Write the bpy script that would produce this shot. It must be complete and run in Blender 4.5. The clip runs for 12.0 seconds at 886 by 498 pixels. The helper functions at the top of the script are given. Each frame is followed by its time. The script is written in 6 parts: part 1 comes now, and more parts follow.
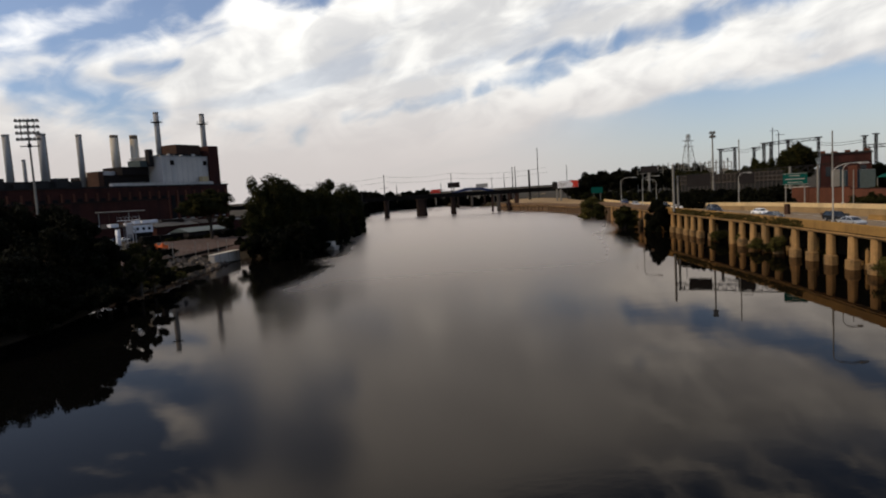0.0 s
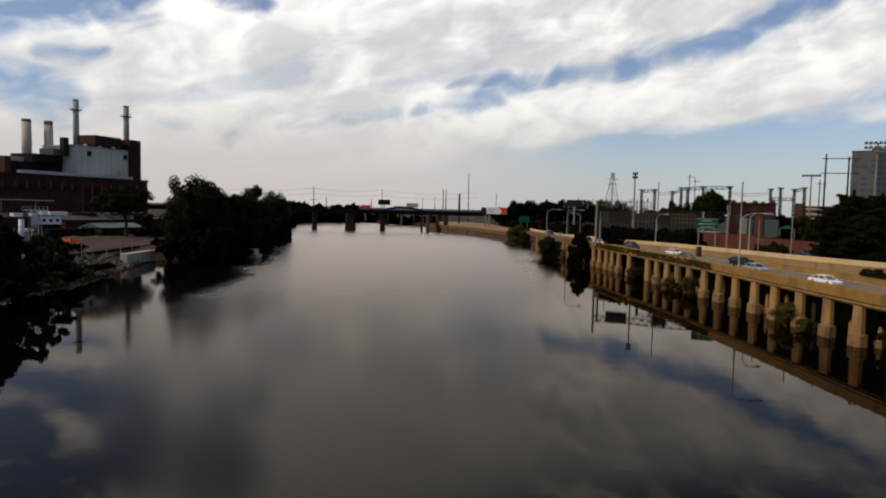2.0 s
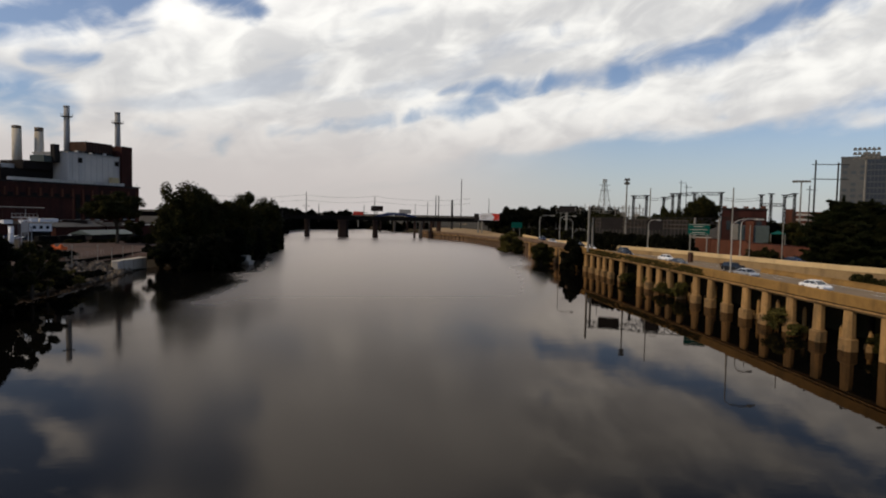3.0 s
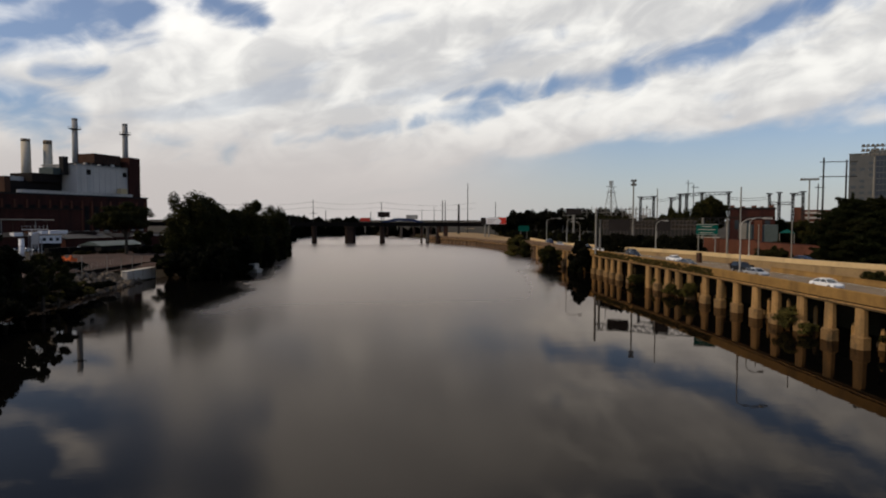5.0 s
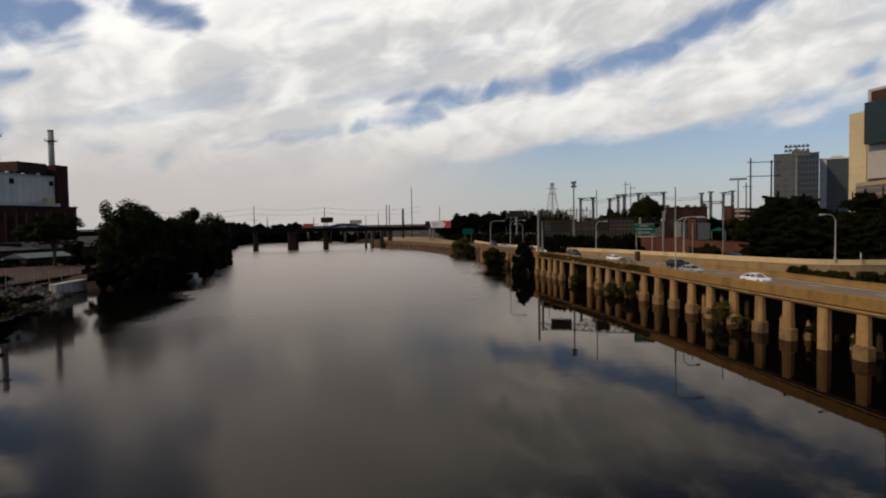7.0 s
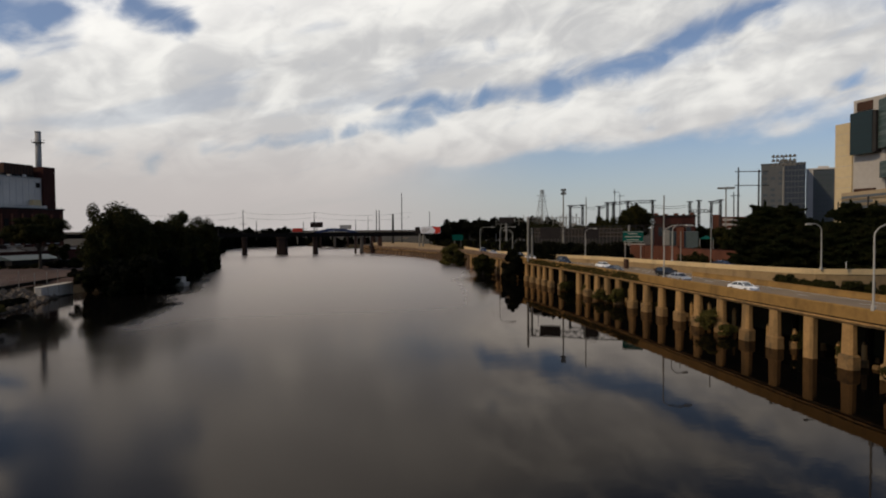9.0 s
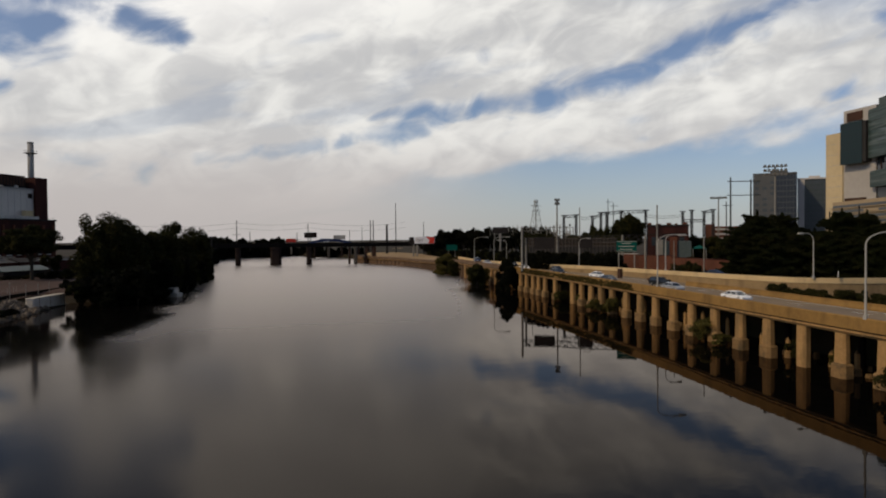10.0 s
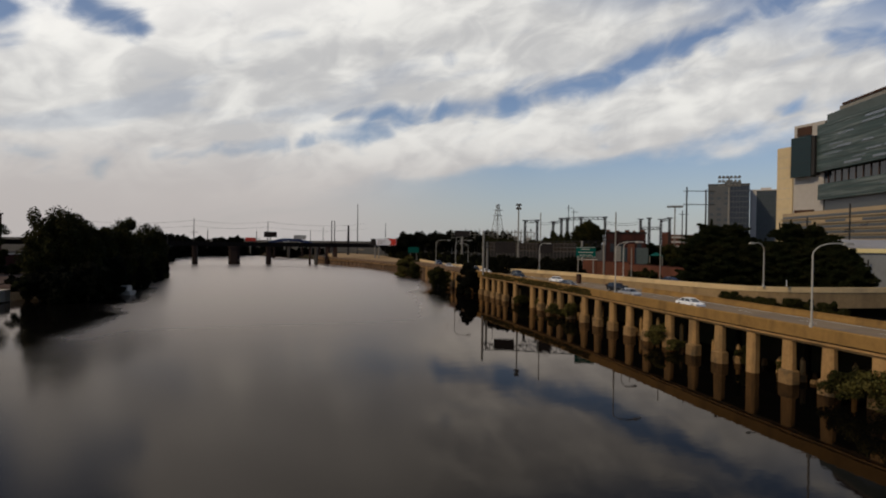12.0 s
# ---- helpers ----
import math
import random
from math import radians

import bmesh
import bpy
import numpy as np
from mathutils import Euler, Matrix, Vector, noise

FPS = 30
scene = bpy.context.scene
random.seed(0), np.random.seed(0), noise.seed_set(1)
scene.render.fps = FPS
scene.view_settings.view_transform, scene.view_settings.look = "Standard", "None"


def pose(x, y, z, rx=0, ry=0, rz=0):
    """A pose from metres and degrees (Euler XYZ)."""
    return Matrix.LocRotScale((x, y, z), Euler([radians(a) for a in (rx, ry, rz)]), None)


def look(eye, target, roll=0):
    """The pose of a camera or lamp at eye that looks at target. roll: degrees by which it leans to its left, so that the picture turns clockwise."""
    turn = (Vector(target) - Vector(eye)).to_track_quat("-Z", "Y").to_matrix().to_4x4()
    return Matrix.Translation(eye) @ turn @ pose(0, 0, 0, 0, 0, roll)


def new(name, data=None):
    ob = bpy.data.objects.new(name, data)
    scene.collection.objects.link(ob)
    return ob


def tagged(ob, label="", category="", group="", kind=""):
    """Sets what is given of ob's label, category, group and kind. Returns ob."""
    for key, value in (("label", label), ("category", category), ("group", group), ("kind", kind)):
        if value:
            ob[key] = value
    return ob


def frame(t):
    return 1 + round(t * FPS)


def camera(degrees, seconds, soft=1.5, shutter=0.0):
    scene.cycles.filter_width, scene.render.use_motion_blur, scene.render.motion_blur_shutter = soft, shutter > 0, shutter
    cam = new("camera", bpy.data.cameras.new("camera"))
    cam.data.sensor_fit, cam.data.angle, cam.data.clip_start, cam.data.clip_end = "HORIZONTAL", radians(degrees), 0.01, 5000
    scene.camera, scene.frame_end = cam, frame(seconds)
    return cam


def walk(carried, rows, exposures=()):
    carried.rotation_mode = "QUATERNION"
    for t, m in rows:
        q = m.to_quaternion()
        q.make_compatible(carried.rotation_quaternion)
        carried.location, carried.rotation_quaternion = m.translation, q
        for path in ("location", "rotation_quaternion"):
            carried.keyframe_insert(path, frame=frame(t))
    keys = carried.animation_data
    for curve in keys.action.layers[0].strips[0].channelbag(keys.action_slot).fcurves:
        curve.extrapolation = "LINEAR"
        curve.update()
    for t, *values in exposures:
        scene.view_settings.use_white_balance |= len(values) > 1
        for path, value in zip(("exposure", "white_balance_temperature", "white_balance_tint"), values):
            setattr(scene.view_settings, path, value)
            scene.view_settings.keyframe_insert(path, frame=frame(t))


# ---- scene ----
cam = camera(69.5, 12.0, soft=2.0)
EYE = 16.0
# seconds, yaw to the left, pitch up, lean; the camera turns on one spot on a bridge, 16 m over the water
ROWS = [
    (0.0, 0.00, -5.30, 3.50), (0.5, 0.87, -5.59, 2.38), (1.0, -3.48, -4.77, 0.78), (1.5, -5.51, -3.51, -0.67),
    (2.0, -6.63, -3.71, -1.33), (2.5, -7.35, -3.26, -1.18), (3.0, -7.26, -3.14, -1.23), (3.2, -6.36, -2.95, -1.27),
    (4.8, -5.91, -2.91, -0.53), (5.0, -6.60, -2.72, -0.17), (5.5, -8.85, -3.62, -0.23), (6.0, -10.26, -3.04, 0.42),
    (6.5, -11.06, -2.63, 0.71), (7.0, -11.54, -2.40, 0.88), (7.2, -11.77, -2.32, 0.84), (8.8, -12.24, -2.09, 0.18),
    (9.0, -12.47, -1.88, 0.34), (9.5, -12.51, -1.28, 0.46), (10.0, -13.01, -0.98, 0.46), (10.5, -13.59, -0.53, 0.59),
    (11.0, -14.15, -0.56, 0.05), (11.5, -14.80, -0.61, -0.03), (12.0, -16.44, -0.74, -0.75),
]
walk(cam, [(t, pose(0, 0, EYE, 90 + pitch, 0, yaw) @ pose(0, 0, 0, 0, 0, -lean)) for t, yaw, pitch, lean in ROWS], exposures=[(0.0, -0.01), (3.0, -0.14), (7.0, -0.22), (12.0, -0.40)])

# ---- sky, sun ----
SUN_AZ, SUN_EL = radians(-102), radians(42)


def build_sky():
    world = bpy.data.worlds.new("sky")
    scene.world = world
    world.use_nodes = True
    nt = world.node_tree
    nt.nodes.clear()

    def node(kind, **sockets):
        n = nt.nodes.new(kind)
        for key, value in sockets.items():
            n.inputs[int(key[1:])].default_value = value
        return n

    def link(a, b, i=0):
        nt.links.new(a, b.inputs[i])

    def calc(op, a, b=0.0, c=None, clamp=False):
        n = nt.nodes.new("ShaderNodeMath")
        n.operation, n.use_clamp = op, clamp
        for i, v in enumerate((a, b, c)):
            if v is None:
                continue
            if isinstance(v, (int, float)):
                n.inputs[i].default_value = v
            else:
                link(v, n, i)
        return n.outputs[0]

    def ramp(v, lo, hi):
        n = nt.nodes.new("ShaderNodeMapRange")
        n.interpolation_type = "SMOOTHSTEP"
        link(v, n, 0)
        n.inputs[1].default_value, n.inputs[2].default_value = lo, hi
        return n.outputs[0]

    def mix(fac, a, b):
        n = nt.nodes.new("ShaderNodeMix")
        n.data_type = "RGBA"
        if isinstance(fac, float):
            n.inputs[0].default_value = fac
        else:
            link(fac, n, 0)
        for i, v in ((6, a), (7, b)):
            if isinstance(v, tuple):
                n.inputs[i].default_value = v
            else:
                link(v, n, i)
        return n.outputs[2]

    coord = nt.nodes.new("ShaderNodeTexCoord").outputs["Generated"]
    split = nt.nodes.new("ShaderNodeSeparateXYZ")
    link(coord, split)
    az = calc("ARCTAN2", split.outputs[0], split.outputs[1])
    el = calc("ARCSINE", split.outputs[2])

    def noise_at(sx, sy, seed, scale, detail, rough, shear=0.0, warp=0.0):
        comb = nt.nodes.new("ShaderNodeCombineXYZ")
        link(calc("MULTIPLY", az, sx), comb, 0)
        link(calc("MULTIPLY", calc("MULTIPLY_ADD", az, -shear, el), sy), comb, 1)
        comb.inputs[2].default_value = seed
        n = nt.nodes.new("ShaderNodeTexNoise")
        link(comb.outputs[0], n)
        n.inputs["Scale"].default_value, n.inputs["Detail"].default_value = scale, detail
        n.inputs["Roughness"].default_value, n.inputs["Distortion"].default_value = rough, warp
        return n.outputs[0]

    streak = noise_at(2.0, 8.0, 3.1, 1.6, 5.0, 0.52, 0.20, 0.0)
    puff = noise_at(4.0, 9.0, 8.7, 1.6, 6.0, 0.52, 0.16, 0.0)
    large = noise_at(1.2, 3.2, 1.9, 1.4, 3.0, 0.5, 0.15, 0.2)
    wob = calc("ADD", calc("MULTIPLY", calc("SUBTRACT", streak, 0.5), 0.07), calc("MULTIPLY", calc("SUBTRACT", puff, 0.5), 0.12))
    wisp = noise_at(11.0, 24.0, 5.3, 1.5, 6.0, 0.52, 0.17, 0.4)
    e2 = calc("ADD", el, calc("ADD", wob, calc("MULTIPLY", calc("SUBTRACT", wisp, 0.5), 0.032)))
    # ragged edges: bearings and heights are pushed about by two sizes of billow
    place = nt.nodes.new("ShaderNodeCombineXYZ")
    link(calc("ADD", az, calc("MULTIPLY", calc("SUBTRACT", streak, 0.5), 0.06)), place, 0)
    link(calc("ADD", el, calc("ADD", calc("MULTIPLY", wob, 0.26), calc("MULTIPLY", calc("SUBTRACT", wisp, 0.5), 0.020))), place, 1)

    def vec(op, a, b, out=0):
        n = nt.nodes.new("ShaderNodeVectorMath")
        n.operation = op
        for i, v in enumerate((a, b)):
            if isinstance(v, tuple):
                n.inputs[i].default_value = v
            elif v is not None:
                link(v, n, i)
        return n.outputs[out]

    def gap(a0, e0, a1, e1, half, strength):
        """A slit of clear air between two places of the sky, in degrees of bearing and height."""
        p, q = Vector((radians(a0), radians(e0), 0)), Vector((radians(a1), radians(e1), 0))
        d = q - p
        off = vec("SUBTRACT", place.outputs[0], tuple(p))
        t = calc("DIVIDE", vec("DOT_PRODUCT", off, tuple(d), 1), d.length_squared, clamp=True)
        comb = nt.nodes.new("ShaderNodeCombineXYZ")
        link(calc("MULTIPLY", t, d.x), comb, 0)
        link(calc("MULTIPLY", t, d.y), comb, 1)
        away = vec("LENGTH", vec("SUBTRACT", off, comb.outputs[0]), None, 1)
        return calc("MULTIPLY", ramp(away, radians(half * 2.6 + 0.3), 0.0), strength)

    rifts = [
        gap(4.5, 8.7, 11.5, 9.9, 0.6, 0.72), gap(7.0, 10.5, 12.0, 11.2, 0.6, 0.7), gap(12.0, 10.9, 22.5, 12.1, 0.6, 0.7),
        gap(22.0, 12.0, 29.5, 13.9, 1.0, 1.0), gap(29.5, 13.9, 39.0, 16.7, 0.9, 0.95), gap(39.0, 16.7, 48.0, 20.5, 1.1, 0.8),
        gap(-7.5, 6.7, 2.5, 8.1, 0.45, 0.6), gap(-17.5, 6.2, -11.5, 5.6, 0.7, 0.45), gap(-32.0, 9.8, -24.0, 7.6, 1.5, 0.9), gap(-38.0, 11.0, -30.0, 13.5, 2.0, 0.7),
        gap(-29.0, 13.0, -19.0, 16.2, 1.7, 0.95), gap(-25.2, 10.8, -21.0, 11.3, 0.6, 0.85), gap(-13.5, 17.4, -9.2, 16.5, 0.8, 1.0),
        gap(-20.0, 18.6, -12.0, 22.5, 2.4, 1.0), gap(-42.0, 20.0, -20.0, 21.0, 2.2, 1.0), gap(-44.0, 15.6, -27.0, 17.4, 2.0, 1.3), gap(11.0, 16.2, 16.5, 16.0, 0.6, 0.35), gap(47.5, 15.6, 53.0, 14.4, 0.9, 0.9), gap(44.5, 10.6, 49.0, 10.9, 0.5, 0.6),
    ]
    # clear air under the lower band of cloud, to the right
    low = calc("SUBTRACT", e2, calc("MULTIPLY_ADD", az, 0.108, 0.085))
    low = calc("MULTIPLY", ramp(low, 0.006, -0.04), ramp(az, -0.02, 0.42))
    # open sky overhead and behind
    back = calc("MAXIMUM", ramp(az, -0.72, -1.0), ramp(az, 1.0, 1.3))
    over = calc("MULTIPLY", ramp(calc("MULTIPLY_ADD", az, 0.25, el), 0.44, 0.55), ramp(puff, 0.66, 0.46))
    thinned = rifts[0]
    for r in rifts[1:]:
        thinned = calc("SMOOTH_MAX", thinned, r, 0.15)
    curl = noise_at(8.0, 15.0, 6.1, 1.5, 5.0, 0.5, 0.18, 0.9)
    torn = calc("ADD", calc("MULTIPLY", calc("SUBTRACT", curl, 0.5), 1.3), calc("MULTIPLY", calc("SUBTRACT", wisp, 0.5), 0.45))
    rift = ramp(calc("ADD", thinned, torn), 0.20, 1.02)
    clear = calc("MAXIMUM", calc("MAXIMUM", low, over), rift)
    clear = calc("MAXIMUM", clear, calc("MULTIPLY", back, ramp(large, 0.2, 0.36)))
    thin = calc("MULTIPLY", ramp(streak, 0.44, 0.30), 0.3)
    cover = calc("SUBTRACT", 1.0, calc("MAXIMUM", calc("MULTIPLY", clear, 0.94), thin), clamp=True)
    sky = nt.nodes.new("ShaderNodeTexSky")
    sky.sky_type, sky.sun_disc = "NISHITA", False
    sky.sun_elevation, sky.sun_rotation = SUN_EL, SUN_AZ
    sky.air_density, sky.dust_density, sky.ozone_density = 1.0, 0.6, 3.0
    blue = nt.nodes.new("ShaderNodeVectorMath")
    blue.operation = "MULTIPLY"
    link(sky.outputs[0], blue)
    blue.inputs[1].default_value = (SKY * 1.0, SKY * 0.99, SKY * 1.07)
    billow = noise_at(3.4, 6.5, 4.4, 1.8, 4.0, 0.5, 0.12, 0.4)
    tuft = noise_at(9.0, 15.0, 2.7, 1.5, 4.0, 0.5, 0.15, 0.8)
    tone = calc("MULTIPLY_ADD", tuft, 0.34, calc("MULTIPLY_ADD", billow, 0.46, calc("MULTIPLY", puff, 0.26)))
    grey = mix(ramp(tone, 0.43, 0.64), (0.70, 0.698, 0.70, 1), CLOUD)
    grey = mix(ramp(el, 0.20, 0.02), grey, (0.70, 0.65, 0.625, 1))
    # the cloud towards the sun, high up, is the brightest
    grey = mix(ramp(calc("MULTIPLY_ADD", az, -0.22, el), 0.24, 0.46), grey, (1.45, 1.41, 1.35, 1))
    col = mix(cover, blue.outputs[0], grey)
    haze = calc("MULTIPLY", ramp(el, 0.17, -0.02), 0.7)
    col = mix(haze, col, mix(ramp(az, 0.0, 0.45), (0.60, 0.555, 0.54, 1), (0.52, 0.55, 0.57, 1)))
    bg = nt.nodes.new("ShaderNodeBackground")
    link(col, bg)
    bg.inputs[1].default_value = 1.0
    out = nt.nodes.new("ShaderNodeOutputWorld")
    link(bg.outputs[0], out)


SKY, CLOUD = 0.098, (1.08, 1.065, 1.02, 1)
build_sky()
sun = new("sun", bpy.data.lights.new("sun", "SUN"))
sun.data.energy, sun.data.angle, sun.data.color = 2.5, radians(2.5), (1.0, 0.80, 0.54)
SUN_TO = Vector((math.sin(SUN_AZ) * math.cos(SUN_EL), math.cos(SUN_AZ) * math.cos(SUN_EL), math.sin(SUN_EL)))
sun.matrix_world = look(SUN_TO * 200, (0, 0, 0))


# ---- materials ----
def material(name, base, rough=0.8, metal=0.0, vary=0.25, scale=1.0, bump=0.15, stain=None, stain_scale=0.25, stain_amount=0.5, streaks=False, per_piece=0.0, ior=1.2):
    """A surface with grain and blotches at two scales, and stains of a second colour, which may run downwards."""
    m = bpy.data.materials.new(name)
    m.use_nodes = True
    nt = m.node_tree
    bsdf = nt.nodes["Principled BSDF"]
    bsdf.inputs["Roughness"].default_value, bsdf.inputs["Metallic"].default_value = rough, metal
    bsdf.inputs["IOR"].default_value = ior
    coord = nt.nodes.new("ShaderNodeTexCoord")
    where = nt.nodes.new("ShaderNodeMapping")
    nt.links.new(coord.outputs["Object"], where.inputs[0])
    info = nt.nodes.new("ShaderNodeObjectInfo")
    nt.links.new(info.outputs["Location"], where.inputs[1])

    def noise_tex(s, detail, vec):
        n = nt.nodes.new("ShaderNodeTexNoise")
        n.inputs["Scale"].default_value, n.inputs["Detail"].default_value, n.inputs["Roughness"].default_value = s, detail, 0.62
        nt.links.new(vec, n.inputs[0])
        return n.outputs[0]

    fine = noise_tex(scale * 3.0, 6, where.outputs[0])
    broad = noise_tex(scale * 0.35, 4, where.outputs[0])
    add = nt.nodes.new("ShaderNodeMath")
    add.operation = "ADD"
    nt.links.new(fine, add.inputs[0])
    nt.links.new(broad, add.inputs[1])
    span = nt.nodes.new("ShaderNodeMapRange")
    nt.links.new(add.outputs[0], span.inputs[0])
    for i, v in enumerate((0.65, 1.35, 1 - vary, 1 + vary)):
        span.inputs[1 + i].default_value = v
    value = span.outputs[0]
    if per_piece:
        r = nt.nodes.new("ShaderNodeMapRange")
        nt.links.new(info.outputs["Random"], r.inputs[0])
        r.inputs[3].default_value, r.inputs[4].default_value = 1 - per_piece, 1 + per_piece
        mul = nt.nodes.new("ShaderNodeMath")
        mul.operation = "MULTIPLY"
        nt.links.new(value, mul.inputs[0])
        nt.links.new(r.outputs[0], mul.inputs[1])
        value = mul.outputs[0]
    tint = nt.nodes.new("ShaderNodeVectorMath")
    tint.operation = "SCALE"
    tint.inputs[0].default_value = base
    nt.links.new(value, tint.inputs["Scale"])
    colour = tint.outputs[0]
    if stain:
        run = nt.nodes.new("ShaderNodeMapping")
        nt.links.new(where.outputs[0], run.inputs[0])
        run.inputs[3].default_value = (1, 1, 0.12) if streaks else (1, 1, 1)
        spots = noise_tex(stain_scale, 6, run.outputs[0])
        fac = nt.nodes.new("ShaderNodeMapRange")
        fac.interpolation_type = "SMOOTHSTEP"
        nt.links.new(spots, fac.inputs[0])
        for i, v in enumerate((0.45, 0.68, 0.0, stain_amount)):
            fac.inputs[1 + i].default_value = v
        mx = nt.nodes.new("ShaderNodeMix")
        mx.data_type = "RGBA"
        nt.links.new(fac.outputs[0], mx.inputs[0])
        nt.links.new(colour, mx.inputs[6])
        mx.inputs[7].default_value = (*stain, 1)
        colour = mx.outputs[2]
    nt.links.new(colour, bsdf.inputs["Base Color"])
    if bump:
        b = nt.nodes.new("ShaderNodeBump")
        b.inputs["Strength"].default_value, b.inputs["Distance"].default_value = bump, 0.03 / scale
        nt.links.new(fine, b.inputs["Height"])
        nt.links.new(b.outputs[0], bsdf.inputs["Normal"])
    return m


def glass_material(name, tint, rough=0.05, ior=1.5):
    m = bpy.data.materials.new(name)
    m.use_nodes = True
    b = m.node_tree.nodes["Principled BSDF"]
    b.inputs["Base Color"].default_value = (*tint, 1)
    b.inputs["Roughness"].default_value, b.inputs["IOR"].default_value = rough, ior
    return m


def leaf_material(name, base, dry=(0.10, 0.07, 0.02), dry_lit_amount=0.25):
    """Leaves: two-scale tint from leaf to leaf and from clump to clump, a little light through them. The dry tint also
    serves as painted sun highlights.
    """
    m = bpy.data.materials.new(name)
    m.use_nodes = True
    nt = m.node_tree
    b = nt.nodes["Principled BSDF"]
    b.inputs["Roughness"].default_value = 0.75
    b.inputs["Specular IOR Level"].default_value = 0.06
    geo = nt.nodes.new("ShaderNodeNewGeometry")
    vary = nt.nodes.new("ShaderNodeMapRange")
    nt.links.new(geo.outputs["Random Per Island"], vary.inputs[0])
    vary.inputs[3].default_value, vary.inputs[4].default_value = 0.55, 1.45
    tint = nt.nodes.new("ShaderNodeVectorMath")
    tint.operation = "SCALE"
    tint.inputs[0].default_value = base
    nt.links.new(vary.outputs[0], tint.inputs["Scale"])
    n = nt.nodes.new("ShaderNodeTexNoise")
    n.inputs["Scale"].default_value, n.inputs["Detail"].default_value = 0.35, 3
    nt.links.new(nt.nodes.new("ShaderNodeTexCoord").outputs["Object"], n.inputs[0])
    fac = nt.nodes.new("ShaderNodeMapRange")
    nt.links.new(n.outputs[0], fac.inputs[0])
    for i, v in enumerate((0.48, 0.72, 0.0, dry_lit_amount)):
        fac.inputs[1 + i].default_value = v
    mx = nt.nodes.new("ShaderNodeMix")
    mx.data_type = "RGBA"
    nt.links.new(fac.outputs[0], mx.inputs[0])
    nt.links.new(tint.outputs[0], mx.inputs[6])
    mx.inputs[7].default_value = (*dry, 1)
    nt.links.new(mx.outputs[2], b.inputs["Base Color"])
    return m


def water_material():
    m = bpy.data.materials.new("river_water")
    m.use_nodes = True
    nt = m.node_tree
    nt.nodes.clear()
    out = nt.nodes.new("ShaderNodeOutputMaterial")
    deep = nt.nodes.new("ShaderNodeBsdfDiffuse")
    deep.inputs[0].default_value = (0.0015, 0.0015, 0.0013, 1)
    gloss = nt.nodes.new("ShaderNodeBsdfGlossy")
    gloss.inputs["Color"].default_value = (0.95, 0.85, 0.775, 1)
    fres = nt.nodes.new("ShaderNodeFresnel")
    fres.inputs[0].default_value = 1.15
    mx = nt.nodes.new("ShaderNodeMixShader")
    coord = nt.nodes.new("ShaderNodeTexCoord").outputs["Object"]

    def waves(sx, sy, detail):
        mp = nt.nodes.new("ShaderNodeMapping")
        nt.links.new(coord, mp.inputs[0])
        mp.inputs[3].default_value = (sx, sy, 1)
        n = nt.nodes.new("ShaderNodeTexNoise")
        n.inputs["Scale"].default_value, n.inputs["Detail"].default_value = 1.0, detail
        nt.links.new(mp.outputs[0], n.inputs[0])
        return n.outputs[0]

    small, swell, patch = waves(0.9, 1.3, 4), waves(0.06, 0.15, 3), waves(0.012, 0.03, 3)
    # the wind ruffles the middle of the river, the water under both banks lies calm
    axis = nt.nodes.new("ShaderNodeSeparateXYZ")
    nt.links.new(coord, axis.inputs[0])

    def calc(op, a, b):
        n = nt.nodes.new("ShaderNodeMath")
        n.operation = op
        for i, v in enumerate((a, b)):
            if isinstance(v, float):
                n.inputs[i].default_value = v
            else:
                nt.links.new(v, n.inputs[i])
        return n.outputs[0]

    def fade(v, lo, hi):
        n = nt.nodes.new("ShaderNodeMapRange")
        n.interpolation_type = "SMOOTHSTEP"
        nt.links.new(v, n.inputs[0])
        n.inputs[1].default_value, n.inputs[2].default_value = lo, hi
        return n.outputs[0]

    lane = calc("ADD", calc("DIVIDE", axis.outputs[0], calc("MAXIMUM", axis.outputs[1], 25.0)), calc("MULTIPLY", calc("SUBTRACT", patch, 0.5), 0.16))
    shore = calc("ADD", axis.outputs[0], calc("MULTIPLY", calc("SUBTRACT", waves(0.045, 0.05, 3), 0.5), 18.0))
    lee = calc("MULTIPLY", fade(shore, -25.0, -34.0), fade(axis.outputs[1], 235.0, 195.0))
    wind = calc("MULTIPLY", calc("MULTIPLY", fade(lane, -0.42, -0.29), calc("SUBTRACT", 1.0, lee)), fade(lane, 0.33, 0.23))
    ruffle = calc("MULTIPLY", wind, calc("ADD", calc("MULTIPLY", patch, 0.11), 0.035))
    far_reach = calc("MULTIPLY", wind, calc("MULTIPLY", fade(axis.outputs[1], 75.0, 140.0), 0.20))
    left_reach = calc("ADD", calc("MULTIPLY", calc("MULTIPLY", fade(lane, -0.46, -0.39), fade(lane, -0.14, -0.24)), 0.05), 0.018)
    nt.links.new(calc("ADD", calc("ADD", ruffle, far_reach), left_reach), gloss.inputs["Roughness"])
    # calm and ruffled patches
    calm = nt.nodes.new("ShaderNodeMapRange")
    nt.links.new(patch, calm.inputs[0])
    for i, v in enumerate((0.42, 0.62, 0.03, 0.09)):
        calm.inputs[1 + i].default_value = v
    b1 = nt.nodes.new("ShaderNodeBump")
    b1.inputs["Distance"].default_value = 0.10
    nt.links.new(calc("MULTIPLY", calm.outputs[0], calc("ADD", calc("MULTIPLY", wind, 0.65), 0.35)), b1.inputs["Strength"])
    nt.links.new(small, b1.inputs["Height"])
    b2 = nt.nodes.new("ShaderNodeBump")
